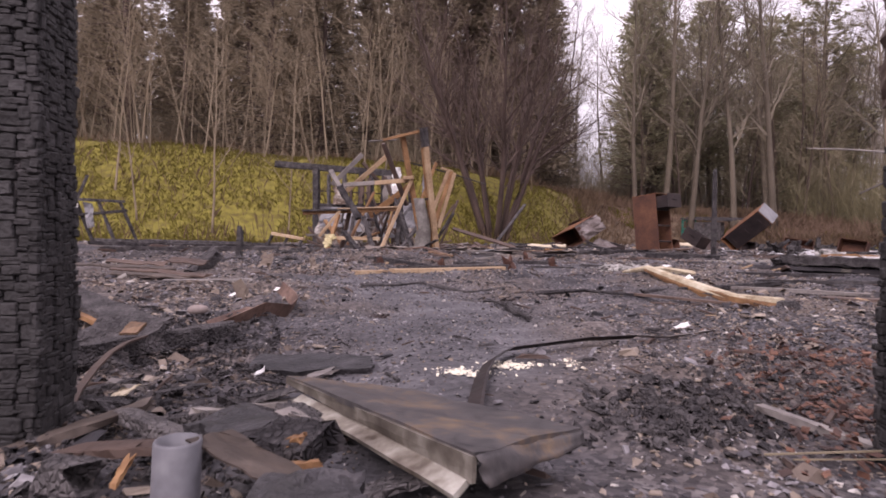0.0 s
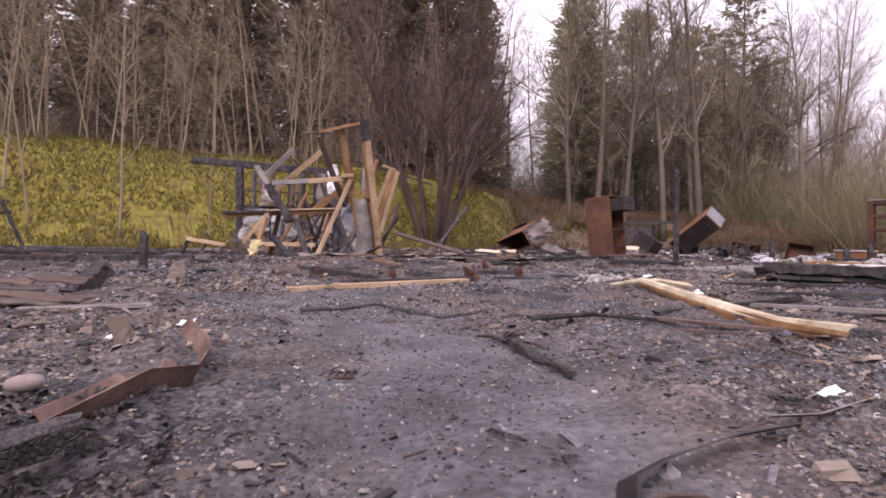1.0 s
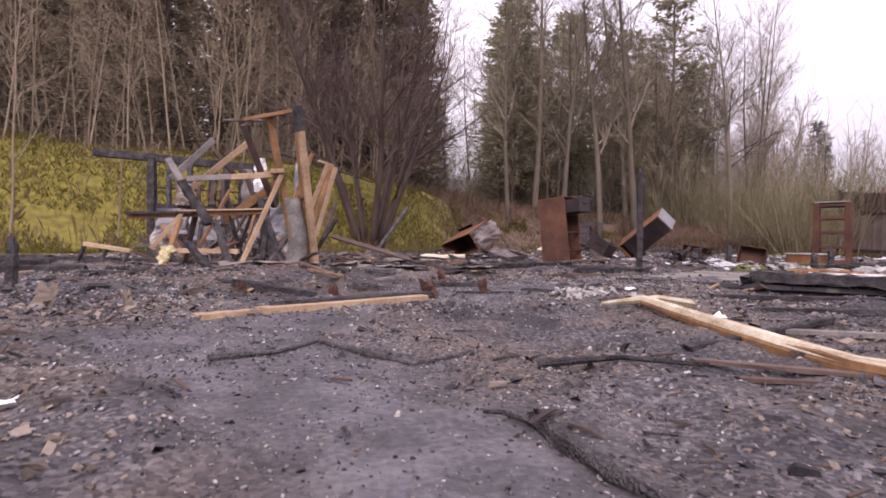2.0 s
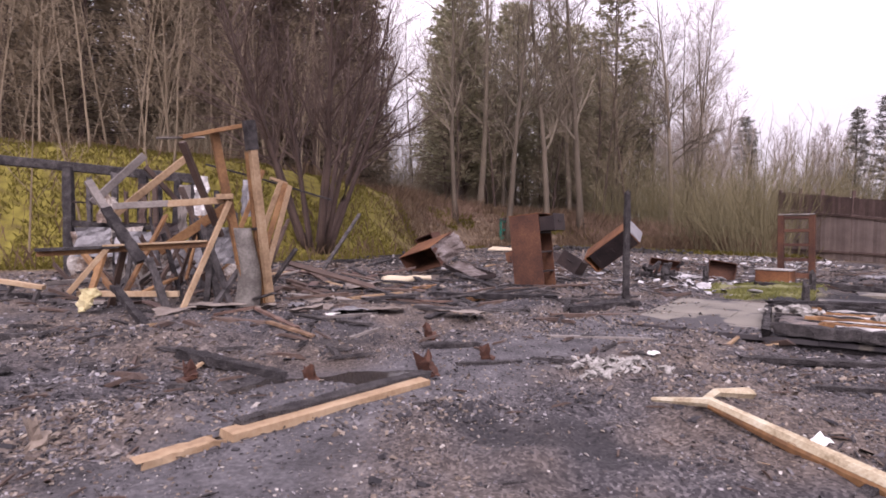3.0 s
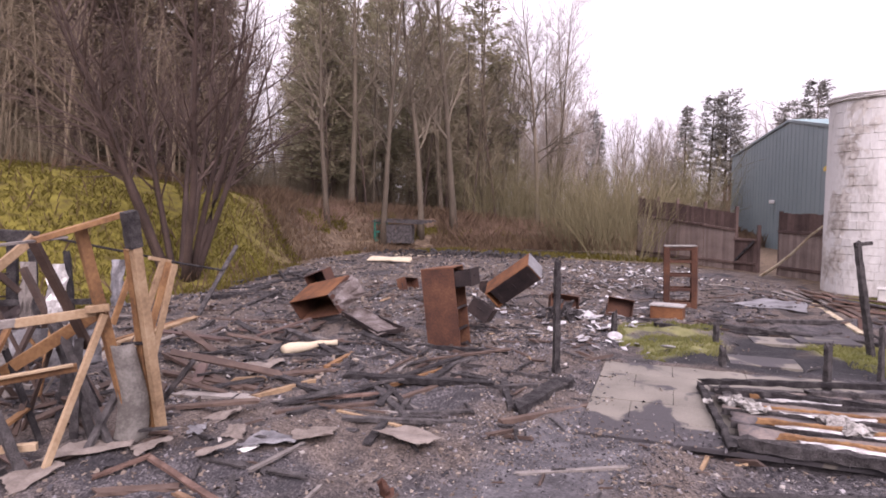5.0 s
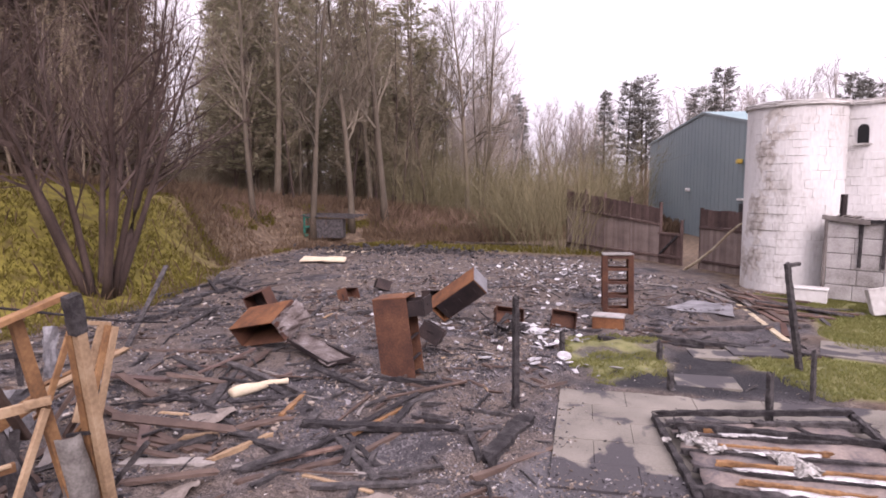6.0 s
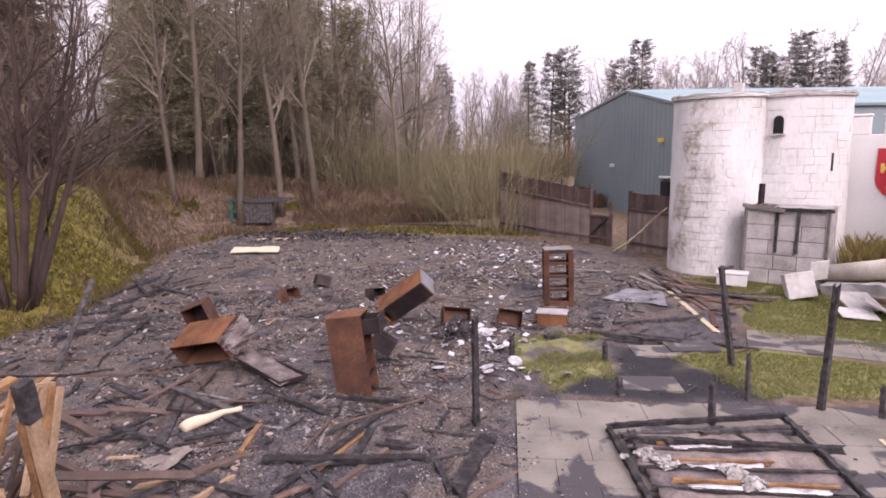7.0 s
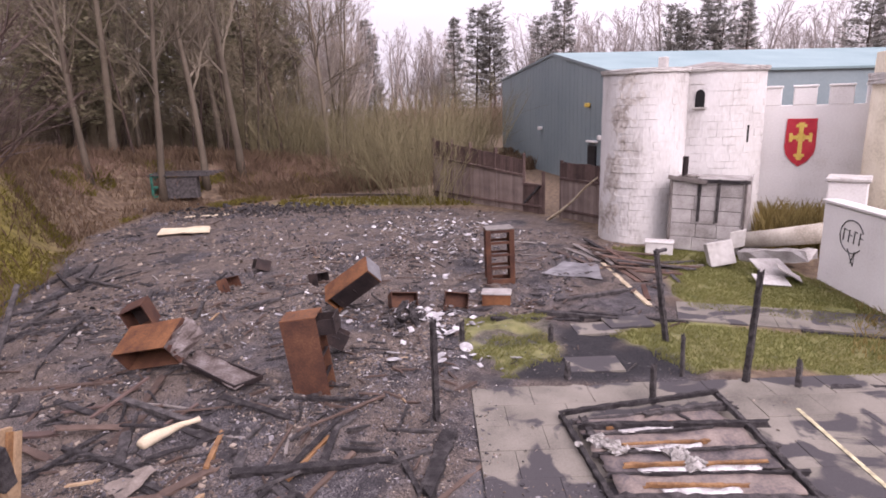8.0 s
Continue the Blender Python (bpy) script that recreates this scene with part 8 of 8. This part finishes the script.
# pale broken lumps among the char beside the floor
x, y = rng.uniform(-2.6, -0.8, 420), 1.5 + 3.2 * rng.random(420)
ok = (near_line(x, y, TRODDEN) > 0.62) & (rng.random(420) < 0.2 + 0.8 * sstep(0.4, 0.65, lattice(x, y, 0.5, 88)))
x, y = x[ok], y[ok]
s = 0.010 + 0.034 * rng.random(len(x)) ** 2.2
boxes_mesh("stone_lumps", x, y, ground_z(x, y) + s * 0.3, s, s * rng.uniform(0.5, 0.9, len(x)), s * rng.uniform(0.3, 0.7, len(x)), rng, SHARD_BROWN, 0.4, "broken stone and plaster lumps in the char", jag=0.55)
# fine crumbs over the trodden floor
for name, material, label, n in (("ash_crumbs", SHARD, "fine ash and char crumbs on the trodden floor", 17000), ("brown_crumbs", SHARD_BROWN, "fine brown crumbs on the trodden floor", 3500), ("pale_crumbs", SHARD_PALE, "fine pale plaster crumbs on the trodden floor", 1100)):
    x, y = rng.uniform(-2.6, 3.6, 6 * n), 0.9 + 7.5 * rng.random(6 * n) ** 1.4
    ok = (near_line(x, y, TRODDEN) < 1.0) & (inside(x, y, PUDDLE) > 0.02) & (rng.random(len(x)) < 0.2 + 0.8 * sstep(0.35, 0.6, lattice(x, y, 0.45, 99)))
    x, y = x[ok][:n], y[ok][:n]
    s = (0.002 + 0.008 * rng.random(len(x)) ** 2.5) * (0.7 + y * 0.18)
    boxes_mesh(name, x, y, ground_z(x, y) + s * 0.2, s, s * rng.uniform(0.4, 1.0, len(x)), s * rng.uniform(0.2, 0.6, len(x)), rng, material, 0.5, label)
# heaped chips by the doorway, charred lumps along the edge of the floor
n = 7000
x, y = rng.uniform(-1.75, -0.3, n), rng.uniform(0.55, 2.6, n)
ok = (x < -0.45 - 0.28 * (y - 0.9)) & ((y < 1.2) | (x < -0.62)) & (rng.random(n) < 0.25 + 0.75 * lattice(x, y, 0.22, 71))
x, y = x[ok], y[ok]
s = 0.006 + 0.028 * rng.random(len(x)) ** 2.4
boxes_mesh("heaped_chips", x, y, ground_z(x, y) + 0.003 + 0.025 * rng.random(len(x)) * lattice(x, y, 0.3, 72), s, s * rng.uniform(0.4, 0.9, len(x)), s * rng.uniform(0.1, 0.4, len(x)), rng, CHAR, 0.5, "heap of grey and black burnt chips by the doorway", jag=0.4)
u = rng.random(900)
x, y = np.interp(u, [0, 0.5, 1], [0.30, 0.60, 1.06]) + rng.normal(0, 0.11, 900), np.interp(u, [0, 0.5, 1], [1.12, 1.40, 1.82]) + rng.normal(0, 0.11, 900)
s = 0.008 + 0.034 * rng.random(900) ** 2
boxes_mesh("char_lumps", x, y, ground_z(x, y) + 0.022 * rng.random(900) * np.exp(-((u - 0.35) / 0.35) ** 2), s, s * rng.uniform(0.4, 0.9, 900), s * rng.uniform(0.2, 0.6, 900), rng, CHAR, 0.5, "black charred lumps heaped along the dusty floor", jag=0.45)
# black heap along the far edge of the burnt ground
u = rng.random(700)
x, y = np.interp(u, [0, 0.4, 0.75, 1], [13.0, 15.0, 16.2, 17.0]) + rng.normal(0, 0.75, 700), np.interp(u, [0, 0.4, 0.75, 1], [30.6, 27.8, 25.6, 23.4]) + rng.normal(0, 0.8, 700)
s = 0.04 + 0.24 * rng.random(700) ** 2.5
boxes_mesh("charred_heap", x, y, ground_z(x, y) + s * 0.25 + 0.12 * rng.random(700), s, s * rng.uniform(0.15, 0.7, 700), s * rng.uniform(0.15, 0.5, 700), rng, CHAR, 0.4, "low black heap of charred rubble at the edge of the ash", jag=0.45)
# splinters and twigs
for name, material, label, n in (("black_splinters", CHAR, "black charred splinters in the ash", 3600), ("brown_splinters", WOOD_RED, "brown splinters and twigs in the ash", 2600), ("pale_splinters", WOOD, "pale wood splinters in the ash", 90)):
    x1, y1 = litter(rng, n // 3, -3.6, 4.2, 0.3, 7.5)
    x2, y2 = litter(rng, n // 3, -5.5, 14, 7.0, 20)
    x, y = np.concatenate([x1, x2]), np.concatenate([y1, y2])
    s = np.where(np.arange(len(x)) < len(x1), 0.02 + 0.1 * rng.random(len(x)) ** 2, 0.08 + 0.35 * rng.random(len(x)) ** 2)
    boxes_mesh(name, x, y, ground_z(x, y) + 0.012 + s * 0.04, s, s * rng.uniform(0.07, 0.18, len(x)), s * rng.uniform(0.05, 0.12, len(x)), rng, material, 0.16, label, jag=0.3)
x, y = rng.uniform(0.25, 2.6, 11000), rng.uniform(0.4, 2.4, 11000)
ok = rng.random(len(x)) < sstep(0.0, 0.5, x - 0.1 - 0.3 * y) * sstep(3.0, 1.2, y) * (0.3 + 0.7 * lattice(x, y, 0.3, 95))
x, y = x[ok], y[ok]
s = 0.006 + 0.026 * rng.random(len(x)) ** 1.6
boxes_mesh("dead_leaves", x, y, ground_z(x, y) + 0.012 + 0.02 * rng.random(len(x)), s, s * 0.6, np.full(len(x), 0.003), rng, LEAF, 0.45, "dead brown leaves and bark shreds", "leaves")
# white bits along the floor, plaster by the strip, papers by the cabinets
x, y = litter(rng, 300, -3.5, 5.0, 1.0, 9.5, keep_path=0.5)
s = rng.uniform(0.008, 0.03, len(x))
boxes_mesh("white_crumbs", x, y, ground_z(x, y) + 0.006, s, s * 0.6, s * 0.3, rng, SHARD_PALE, 0.3, "tiny white crumbs on the dusty floor")
x = np.concatenate([rng.normal(-0.075, 0.045, 200), rng.normal(0.09, 0.05, 220), rng.normal(0.30, 0.03, 60)])
y = np.concatenate([rng.normal(1.66, 0.03, 200), rng.normal(1.79, 0.025, 220), rng.normal(1.80, 0.05, 60)])
s = 0.003 + 0.014 * rng.random(len(x)) ** 2.5
boxes_mesh("plaster_scraps", x, y, ground_z(x, y) + 0.006, s, s * 0.7, s * 0.18, rng, CREAM, 0.25, "broken cream plaster scraps on the floor")
pile = [(7.6, 12.7, 0.45, 34), (8.3, 12.6, 0.5, 30), (7.2, 12.0, 0.4, 16), (6.4, 14.4, 0.7, 34), (4.9, 16.8, 0.4, 12), (16.0, 18.6, 1.0, 80), (13.7, 18.8, 1.1, 40), (12.8, 15.4, 0.9, 36), (15.0, 16.5, 1.2, 50), (6.5, 10.6, 0.3, 8), (9.3, 13.6, 0.8, 16), (11.5, 17.0, 1.6, 24), (10.0, 15.6, 1.4, 12)]
x = np.concatenate([rng.normal(a, s, n) for a, c, s, n in pile])
y = np.concatenate([rng.normal(c, s, n) for a, c, s, n in pile])
s = rng.uniform(0.04, 0.18, len(x))
boxes_mesh("paper_scraps", x, y, ground_z(x, y) + 0.05, s, s * rng.uniform(0.5, 0.9, len(x)), np.full(len(x), 0.012), rng, PAPER, 0.3, "scattered white papers and plates on the ash", "paper")

x, y = np.concatenate([rng.normal(2.15, 0.16, 90), rng.normal(1.9, 0.12, 50)]), np.concatenate([rng.normal(6.8, 0.12, 90), rng.normal(6.72, 0.1, 50)])
s = rng.uniform(0.02, 0.08, len(x))
boxes_mesh("plaster_clump", x, y, ground_z(x, y) + 0.03 * rng.random(len(x)), s, s * rng.uniform(0.5, 0.9, len(x)), s * 0.25, rng, WOOL, 0.6, "clump of broken grey plaster in the ash", jag=0.5)

b_rnd = random.Random(33)
for k in range(15):
    a = b_rnd.uniform(0, 6.28)
    x, y = b_rnd.choice([(7.7, 12.5), (8.4, 12.6), (6.7, 11.4), (6.3, 10.7), (5.4, 11.9), (8.3, 12.9)])
    x, y = x + b_rnd.gauss(0, 0.35), y + b_rnd.gauss(0, 0.35)
    r = b_rnd.uniform(0.09, 0.14)
    b = Build()
    b.ring_tube([[Vector((math.cos(t) * r * q, math.sin(t) * r * q * 0.9, z)) for t in [2 * math.pi * j / 14 for j in range(14)]] for q, z in ((0.55, 0.0), (0.62, 0.004), (1.0, 0.018), (0.97, 0.023), (0.6, 0.010))])
    ob = new("white_plate", b.mesh("white_plate", PAPER, True))
    ob.matrix_world = pose(x, y, gz(x, y) + 0.045, b_rnd.uniform(-22, 22), b_rnd.uniform(-22, 22), b_rnd.uniform(0, 360))
    tagged(ob, "soot-marked white plate lying in the ash", "plate", "scattered plates")
for x, y, s in ((0.93, 2.43, 0.06), (-0.75, 1.72, 0.035), (2.05, 5.1, 0.10), (0.42, 9.6, 0.16), (-1.45, 3.55, 0.05), (-1.25, 3.9, 0.07), (2.6, 7.0, 0.09)):
    b = Build()
    b.sheet([(x - s / 2, y - s / 3, gz(x, y) + 0.015), (x + s / 2, y - s / 3, gz(x, y) + 0.03), (x + s / 2, y + s / 3, gz(x, y) + 0.045), (x - s / 2, y + s / 3, gz(x, y) + 0.02)], 4, 4, 0.003, s * 0.14, seed=int(x * 100))
    ob = new("paper_scrap", b.mesh("paper_scrap", WHITE))
    tagged(ob, "crumpled white scrap on the ash", "paper", "crumpled scraps")
for x, y, s in ((-1.32, 3.35, 0.09), (0.74, 7.15, 0.16), (1.09, 8.2, 0.13), (-0.1, 7.2, 0.10), (-0.9, 7.5, 0.12), (-2.1, 6.5, 0.15), (1.3, 7.4, 0.1), (-1.5, 6.3, 0.12)):
    b = Build()
    rr = random.Random(int(x * 77 + 500))
    b.beam((0, 0, -0.03), (s * 0.25, s * 0.2, s * 0.9), s * 0.75, s * 0.35, jag=0.3, ragged=0.5, n=4, up=(0, 1, 0))
    b.beam((-s * 0.5, s * 0.2, 0.0), (s * 0.2, -s * 0.3, s * 0.25), s * 0.5, s * 0.2, jag=0.3, ragged=0.5, n=3)
    ob = new("rubble_lump", b.mesh("rubble_lump", SHARD_BROWN if x < -1.3 else RUST))
    ob.matrix_world = pose(x, y, gz(x, y) + s * 0.1, 0, 0, rr.uniform(0, 180))
    tagged(ob, "rusty brown lump standing in the ash", "rubble", "rubble lumps")
b = Build()
for k in range(9):
    x = -0.64 + 0.024 * k
    b.beam((x, 2.86, gz(-0.5, 2.9) + 0.002), (x + 0.01, 2.95, gz(-0.5, 2.74) + 0.002), 0.008, 0.006, n=1)
b.beam((-0.65, 2.86, gz(-0.5, 2.9) + 0.0), (-0.43, 2.87, gz(-0.5, 2.74) + 0.0), 0.010, 0.008, n=3)
b.beam((-0.64, 2.95, gz(-0.5, 2.9) + 0.0), (-0.42, 2.96, gz(-0.5, 2.74) + 0.0), 0.010, 0.008, n=3)
ob = new("floor_grate", b.mesh("floor_grate", RUST_DK))
tagged(ob, "small rusted grate lying on the dusty floor", "grate")


# ---------------------------------------------------------------- grass, stalks and scrub
def blades(name, x, y, h, w, rng, material, label, lean=0.35, category="grass"):
    """Single curved blades, three corners each, in one mesh."""
    n = len(x)
    z = ground_z(x, y)
    a = rng.random(n) * 2 * np.pi
    dx, dy = np.cos(a) * w / 2, np.sin(a) * w / 2
    ox, oy = rng.normal(0, lean, n) * h, rng.normal(0, lean, n) * h
    v = np.stack([np.stack([x - dx, y - dy, z - 0.01], -1), np.stack([x + dx, y + dy, z - 0.01], -1), np.stack([x + ox * 0.4 + dx * 0.7, y + oy * 0.4 + dy * 0.7, z + h * 0.6], -1), np.stack([x + ox, y + oy, z + h], -1)], 1)
    me = bpy.data.meshes.new(name)
    f = np.arange(4 * n).reshape(-1, 4)[:, [0, 1, 3, 2]]
    me.from_pydata(v.reshape(-1, 3).tolist(), [], np.arange(4 * n).reshape(-1, 4)[:, [0, 1, 2, 3]].tolist())
    me.materials.append(material)
    ob = new(name, me)
    return tagged(ob, label, category, kind="stuff")


def inside_any(x, y, polys):
    d = np.full(len(x), 9.0)
    for p in polys:
        d = np.minimum(d, inside(x, y, p))
    return d


x, y = rng.uniform(6, 17, 200000), rng.uniform(1, 12.5, 200000)
ok = (inside_any(x, y, LAWNS) + 0.3 * (lattice(x, y, 0.5, 61) - 0.5) < -0.02) & (lattice(x, y, 0.35, 62) > np.where((x < 9.4) & (y > 9.2), 0.42, 0.12))
x, y = x[ok], y[ok]
blades("lawn_grass", x, y, rng.uniform(0.02, 0.065, len(x)), rng.uniform(0.008, 0.02, len(x)), rng, GRASS, "short mossy green lawn grass", 0.5)
x, y = rng.uniform(-26, 9, 190000), rng.uniform(12, 36, 190000)
d = y - foot_y(x)
ok = (d > -0.5) & (d < 9) & (rng.random(len(x)) < sstep(9.0, 4.5, x + 2 * (lattice(x, y, 1.3, 63) - 0.5))) & (lattice(x, y, 0.8, 64) > 0.25)
x, y = x[ok], y[ok]
blades("bank_growth", x, y, rng.uniform(0.04, 0.15, len(x)), rng.uniform(0.02, 0.05, len(x)), rng, MOSS, "yellow-green moss and grass covering the bank", 0.7)
x, y = rng.uniform(-26, 9, 9000), rng.uniform(12, 36, 9000)
d = y - foot_y(x)
ok = (d > -1.0) & (d < 10)
x, y = x[ok], y[ok]
blades("bank_stalks", x, y, rng.uniform(0.2, 0.6, len(x)), rng.uniform(0.008, 0.02, len(x)), rng, DRY, "thin dead brown stalks on the bank", 0.25, "stalks")
x, y = rng.uniform(2, 40, 120000), rng.uniform(18, 52, 120000)
d = y - foot_y(x)
ok = (d > -1.5) & (inside(x, y, BURNT) > 0.2) & ((x > 6) | (d > 7)) & (lattice(x, y, 1.6, 65) > 0.22)
x, y = x[ok], y[ok]
hh = np.where(inside(x, y, FAR_GRASS) < 0, 0.2, 0.22 + 0.4 * sstep(1.0, 7.0, inside(x, y, BURNT))) * (0.35 + 1.1 * lattice(x, y, 2.2, 66))
blades("scrub_stalks", x, y, hh * rng.uniform(0.4, 1.3, len(x)), rng.uniform(0.02, 0.06, len(x)), rng, DRY, "brown bramble and dead bracken scrub", 0.3, "scrub")
x, y = rng.uniform(12, 24, 14000), rng.uniform(18, 33, 14000)
ok = inside(x, y, FAR_GRASS) < 0.3
x, y = x[ok], y[ok]
blades("far_grass", x, y, rng.uniform(0.06, 0.2, len(x)), rng.uniform(0.04, 0.1, len(x)), rng, MOSS, "yellow-green rough grass beyond the burnt ground", 0.5)
x, y = rng.uniform(7, 22, 60000), rng.uniform(25, 38, 60000)
d = y - foot_y(x)
ok = (d > -1.5) & (d < 5.5) & (inside(x, y, BURNT) > 0.3) & (lattice(x, y, 1.7, 67) > 0.56)
x, y = x[ok], y[ok]
blades("scrub_moss", x, y, rng.uniform(0.05, 0.22, len(x)), rng.uniform(0.04, 0.09, len(x)), rng, MOSS, "patches of yellow-green moss among the brown scrub", 0.6)
x, y = rng.uniform(17.3, 20.4, 1600), rng.uniform(6.4, 8.2, 1600)
blades("wall_grass", x, y, rng.uniform(0.5, 1.25, len(x)), rng.uniform(0.02, 0.05, len(x)), rng, DRY_GOLD, "tall dry golden grass before the castle wall", 0.2)
x, y = rng.uniform(10, 13, 900), rng.uniform(2.5, 5.4, 900)
blades("lawn_tufts", x, y, rng.uniform(0.08, 0.2, len(x)), rng.uniform(0.015, 0.03, len(x)), rng, DRY_GOLD, "dry brown tufts on the lawn", 0.4)


# thickets: bunches of thin upright twigs
def thicket(seed, h, n, r, material, name, label, fan=0.25, branch=0.28):
    rnd = random.Random(seed)
    b = Build()
    for k in range(n):
        a, q = rnd.uniform(0, 6.28), r * math.sqrt(rnd.random())
        p = Vector((math.cos(a) * q, math.sin(a) * q, -0.1))
        d = Vector((math.cos(a) * fan * q / r + rnd.uniform(-fan, fan) * 0.6, math.sin(a) * fan * q / r + rnd.uniform(-fan, fan) * 0.6, 1))
        pts, rad = shoot(rnd, p, d, h * rnd.uniform(0.5, 1.1), rnd.uniform(0.008, 0.018), 4, 0.02, 0.10, 0.3)
        b.tube(pts, rad, 3)
        limbs(rnd, b, pts, rad, h * branch, 8, 0.2, 40, 1, 0.6, 0.04)
    return tagged(new(name, b.mesh(name, material)), label, "shrub")


TWIG_OLIVE = mat("olive_willow_twigs", [(0.085, 0.072, 0.04), (0.14, 0.12, 0.067), (0.20, 0.172, 0.10)], 0.8, 0.9, bump=0, fine=10, vary=0.3)
TWIG_RED = mat("reddish_brown_twigs", [(0.12, 0.076, 0.056), (0.19, 0.124, 0.09), (0.26, 0.178, 0.13)], 0.8, 0.9, bump=0, fine=10, vary=0.3)


def plant_shrubs(kinds, spots, rnd, lo, hi, group):
    for k, (x, y) in enumerate(spots):
        ob = kinds[k] if k < len(kinds) else copy_thing(kinds[k % len(kinds)], Matrix.Identity(4))
        ob.matrix_basis = pose(x, y, gz(x, y) - 0.05, 0, 0, rnd.uniform(0, 360))
        s = rnd.uniform(lo, hi)
        ob.scale = (s, s, s * rnd.uniform(0.85, 1.2))
        ob["group"] = group


olive = [thicket(600 + k, 4.4, 34, 1.1, TWIG_OLIVE, "willow_shrub", "olive leafless willow shrub", 0.55, 0.42) for k in range(3)]
plant_shrubs(olive, [(21.2, 24.4), (20.6, 22.9), (21.9, 26.6), (20.2, 21.4)] + scatter(seeded, 44, 22.5, 44, 26, 44, 1.3, lambda x, y: y > 27 + abs(x - 26) * 0.18), seeded, 0.75, 1.35, "willow shrubs")
red = [thicket(620 + k, 1.0, 58, 1.1, TWIG_RED, "bramble_thicket", "reddish-brown leafless bramble thicket", 0.8, 0.4) for k in range(3)]
plant_shrubs(red, scatter(seeded, 130, 4.5, 34, 24, 48, 0.9, lambda x, y: y - foot_y(x) > (2.0 if x > 9 else 6.0) and inside(np.array([x]), np.array([y]), BURNT)[0] > 1.6 and inside(np.array([x]), np.array([y]), FAR_GRASS)[0] > 0.6), seeded, 0.6, 1.25, "bramble thickets")
brush = [thicket(640 + k, 3.2, 30, 1.2, TWIG, "brown_underwood", "brown leafless underwood between the trunks", 0.6, 0.4) for k in range(3)]
plant_shrubs(brush, scatter(seeded, 210, -30, 40, 26, 62, 1.15, lambda x, y: y - foot_y(x) > 9.5 and (x < 5 or y > (39.5 if 6 < x < 20 else 43))), seeded, 0.7, 1.3, "underwood")

tall_brush = [thicket(660 + k, 6.0, 26, 1.7, TWIG, "tall_underwood", "tall brown leafless underwood in the wood", 0.55, 0.4) for k in range(3)]
plant_shrubs(tall_brush, scatter(seeded, 80, 5, 40, 46, 66, 1.7, lambda x, y: y > 46) + scatter(seeded, 16, 9, 24, 50, 76, 1.5, lambda x, y: 0.18 < x / y < 0.31), seeded, 0.8, 1.3, "tall underwood")

# distant trees, coloured pale to stand for haze
far_pines = [needle_tree(700 + k, 14 + 1.2 * k, 0.24, (3.4, 2.0, 2.8)[k], 24, (0.30, 0.16, 0.22)[k], 26, BARK, NEEDLE_FAR, "far_pine", "distant pine coloured pale for haze", droop=0.0, size=0.55, top=(0.55, 0.2, 0.4)[k]) for k in range(3)]
spots = [(71.3, 49.1), (68.3, 53.7), (69.6, 51.2), (74.8, 42.8), (61.5, 63.5), (76.0, 41.2), (80.8, 26.8), (82.2, 27.6), (79.8, 28.8), (81.6, 23.3), (82.3, 20.2), (83.4, 24.6), (83.4, 8.3), (60.0, 61.0), (84.6, 6.4), (70.6, 49.4)]
for p in far_pines:
    p["group"] = "distant pines"
plant(far_pines, spots, seeded, 0.9, 1.15)
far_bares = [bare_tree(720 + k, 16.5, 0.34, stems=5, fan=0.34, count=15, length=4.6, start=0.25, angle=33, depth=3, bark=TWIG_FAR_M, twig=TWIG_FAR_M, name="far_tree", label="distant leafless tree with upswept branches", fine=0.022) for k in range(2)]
for p in far_bares:
    p["group"] = "distant bare trees"
spots = [(74.5, 61.8), (72.5, 64.5), (76.5, 60), (70, 67), (66, 70), (62, 74), (80, 47), (82, 43), (84, 36), (86, 30), (88, 24), (90, 16), (92, 10), (84, 50), (58, 70), (52, 66), (48, 60), (90, 4), (94, -2), (78, 64), (86, 40), (45, 52), (55, 60), (92, 34), (95, 27), (97, 20), (98, 12), (99, 5), (100, -3), (90, 40), (88, 46), (94, 22), (96, 15)]
plant(far_bares, spots, seeded, 0.8, 1.1)
hedge = [thicket(760 + k, 4.0, 60, 2.2, TWIG_RED, "far_hedge", "distant reddish-brown hedge growth") for k in range(2)]
plant_shrubs(hedge, [(58 + 1.6 * k + seeded.uniform(-1, 1), 62 - 1.5 * k + seeded.uniform(-2, 2)) for k in range(26)] + [(62 + 1.2 * k, 56 - 1.2 * k) for k in range(16)], seeded, 0.9, 1.6, "distant hedge")
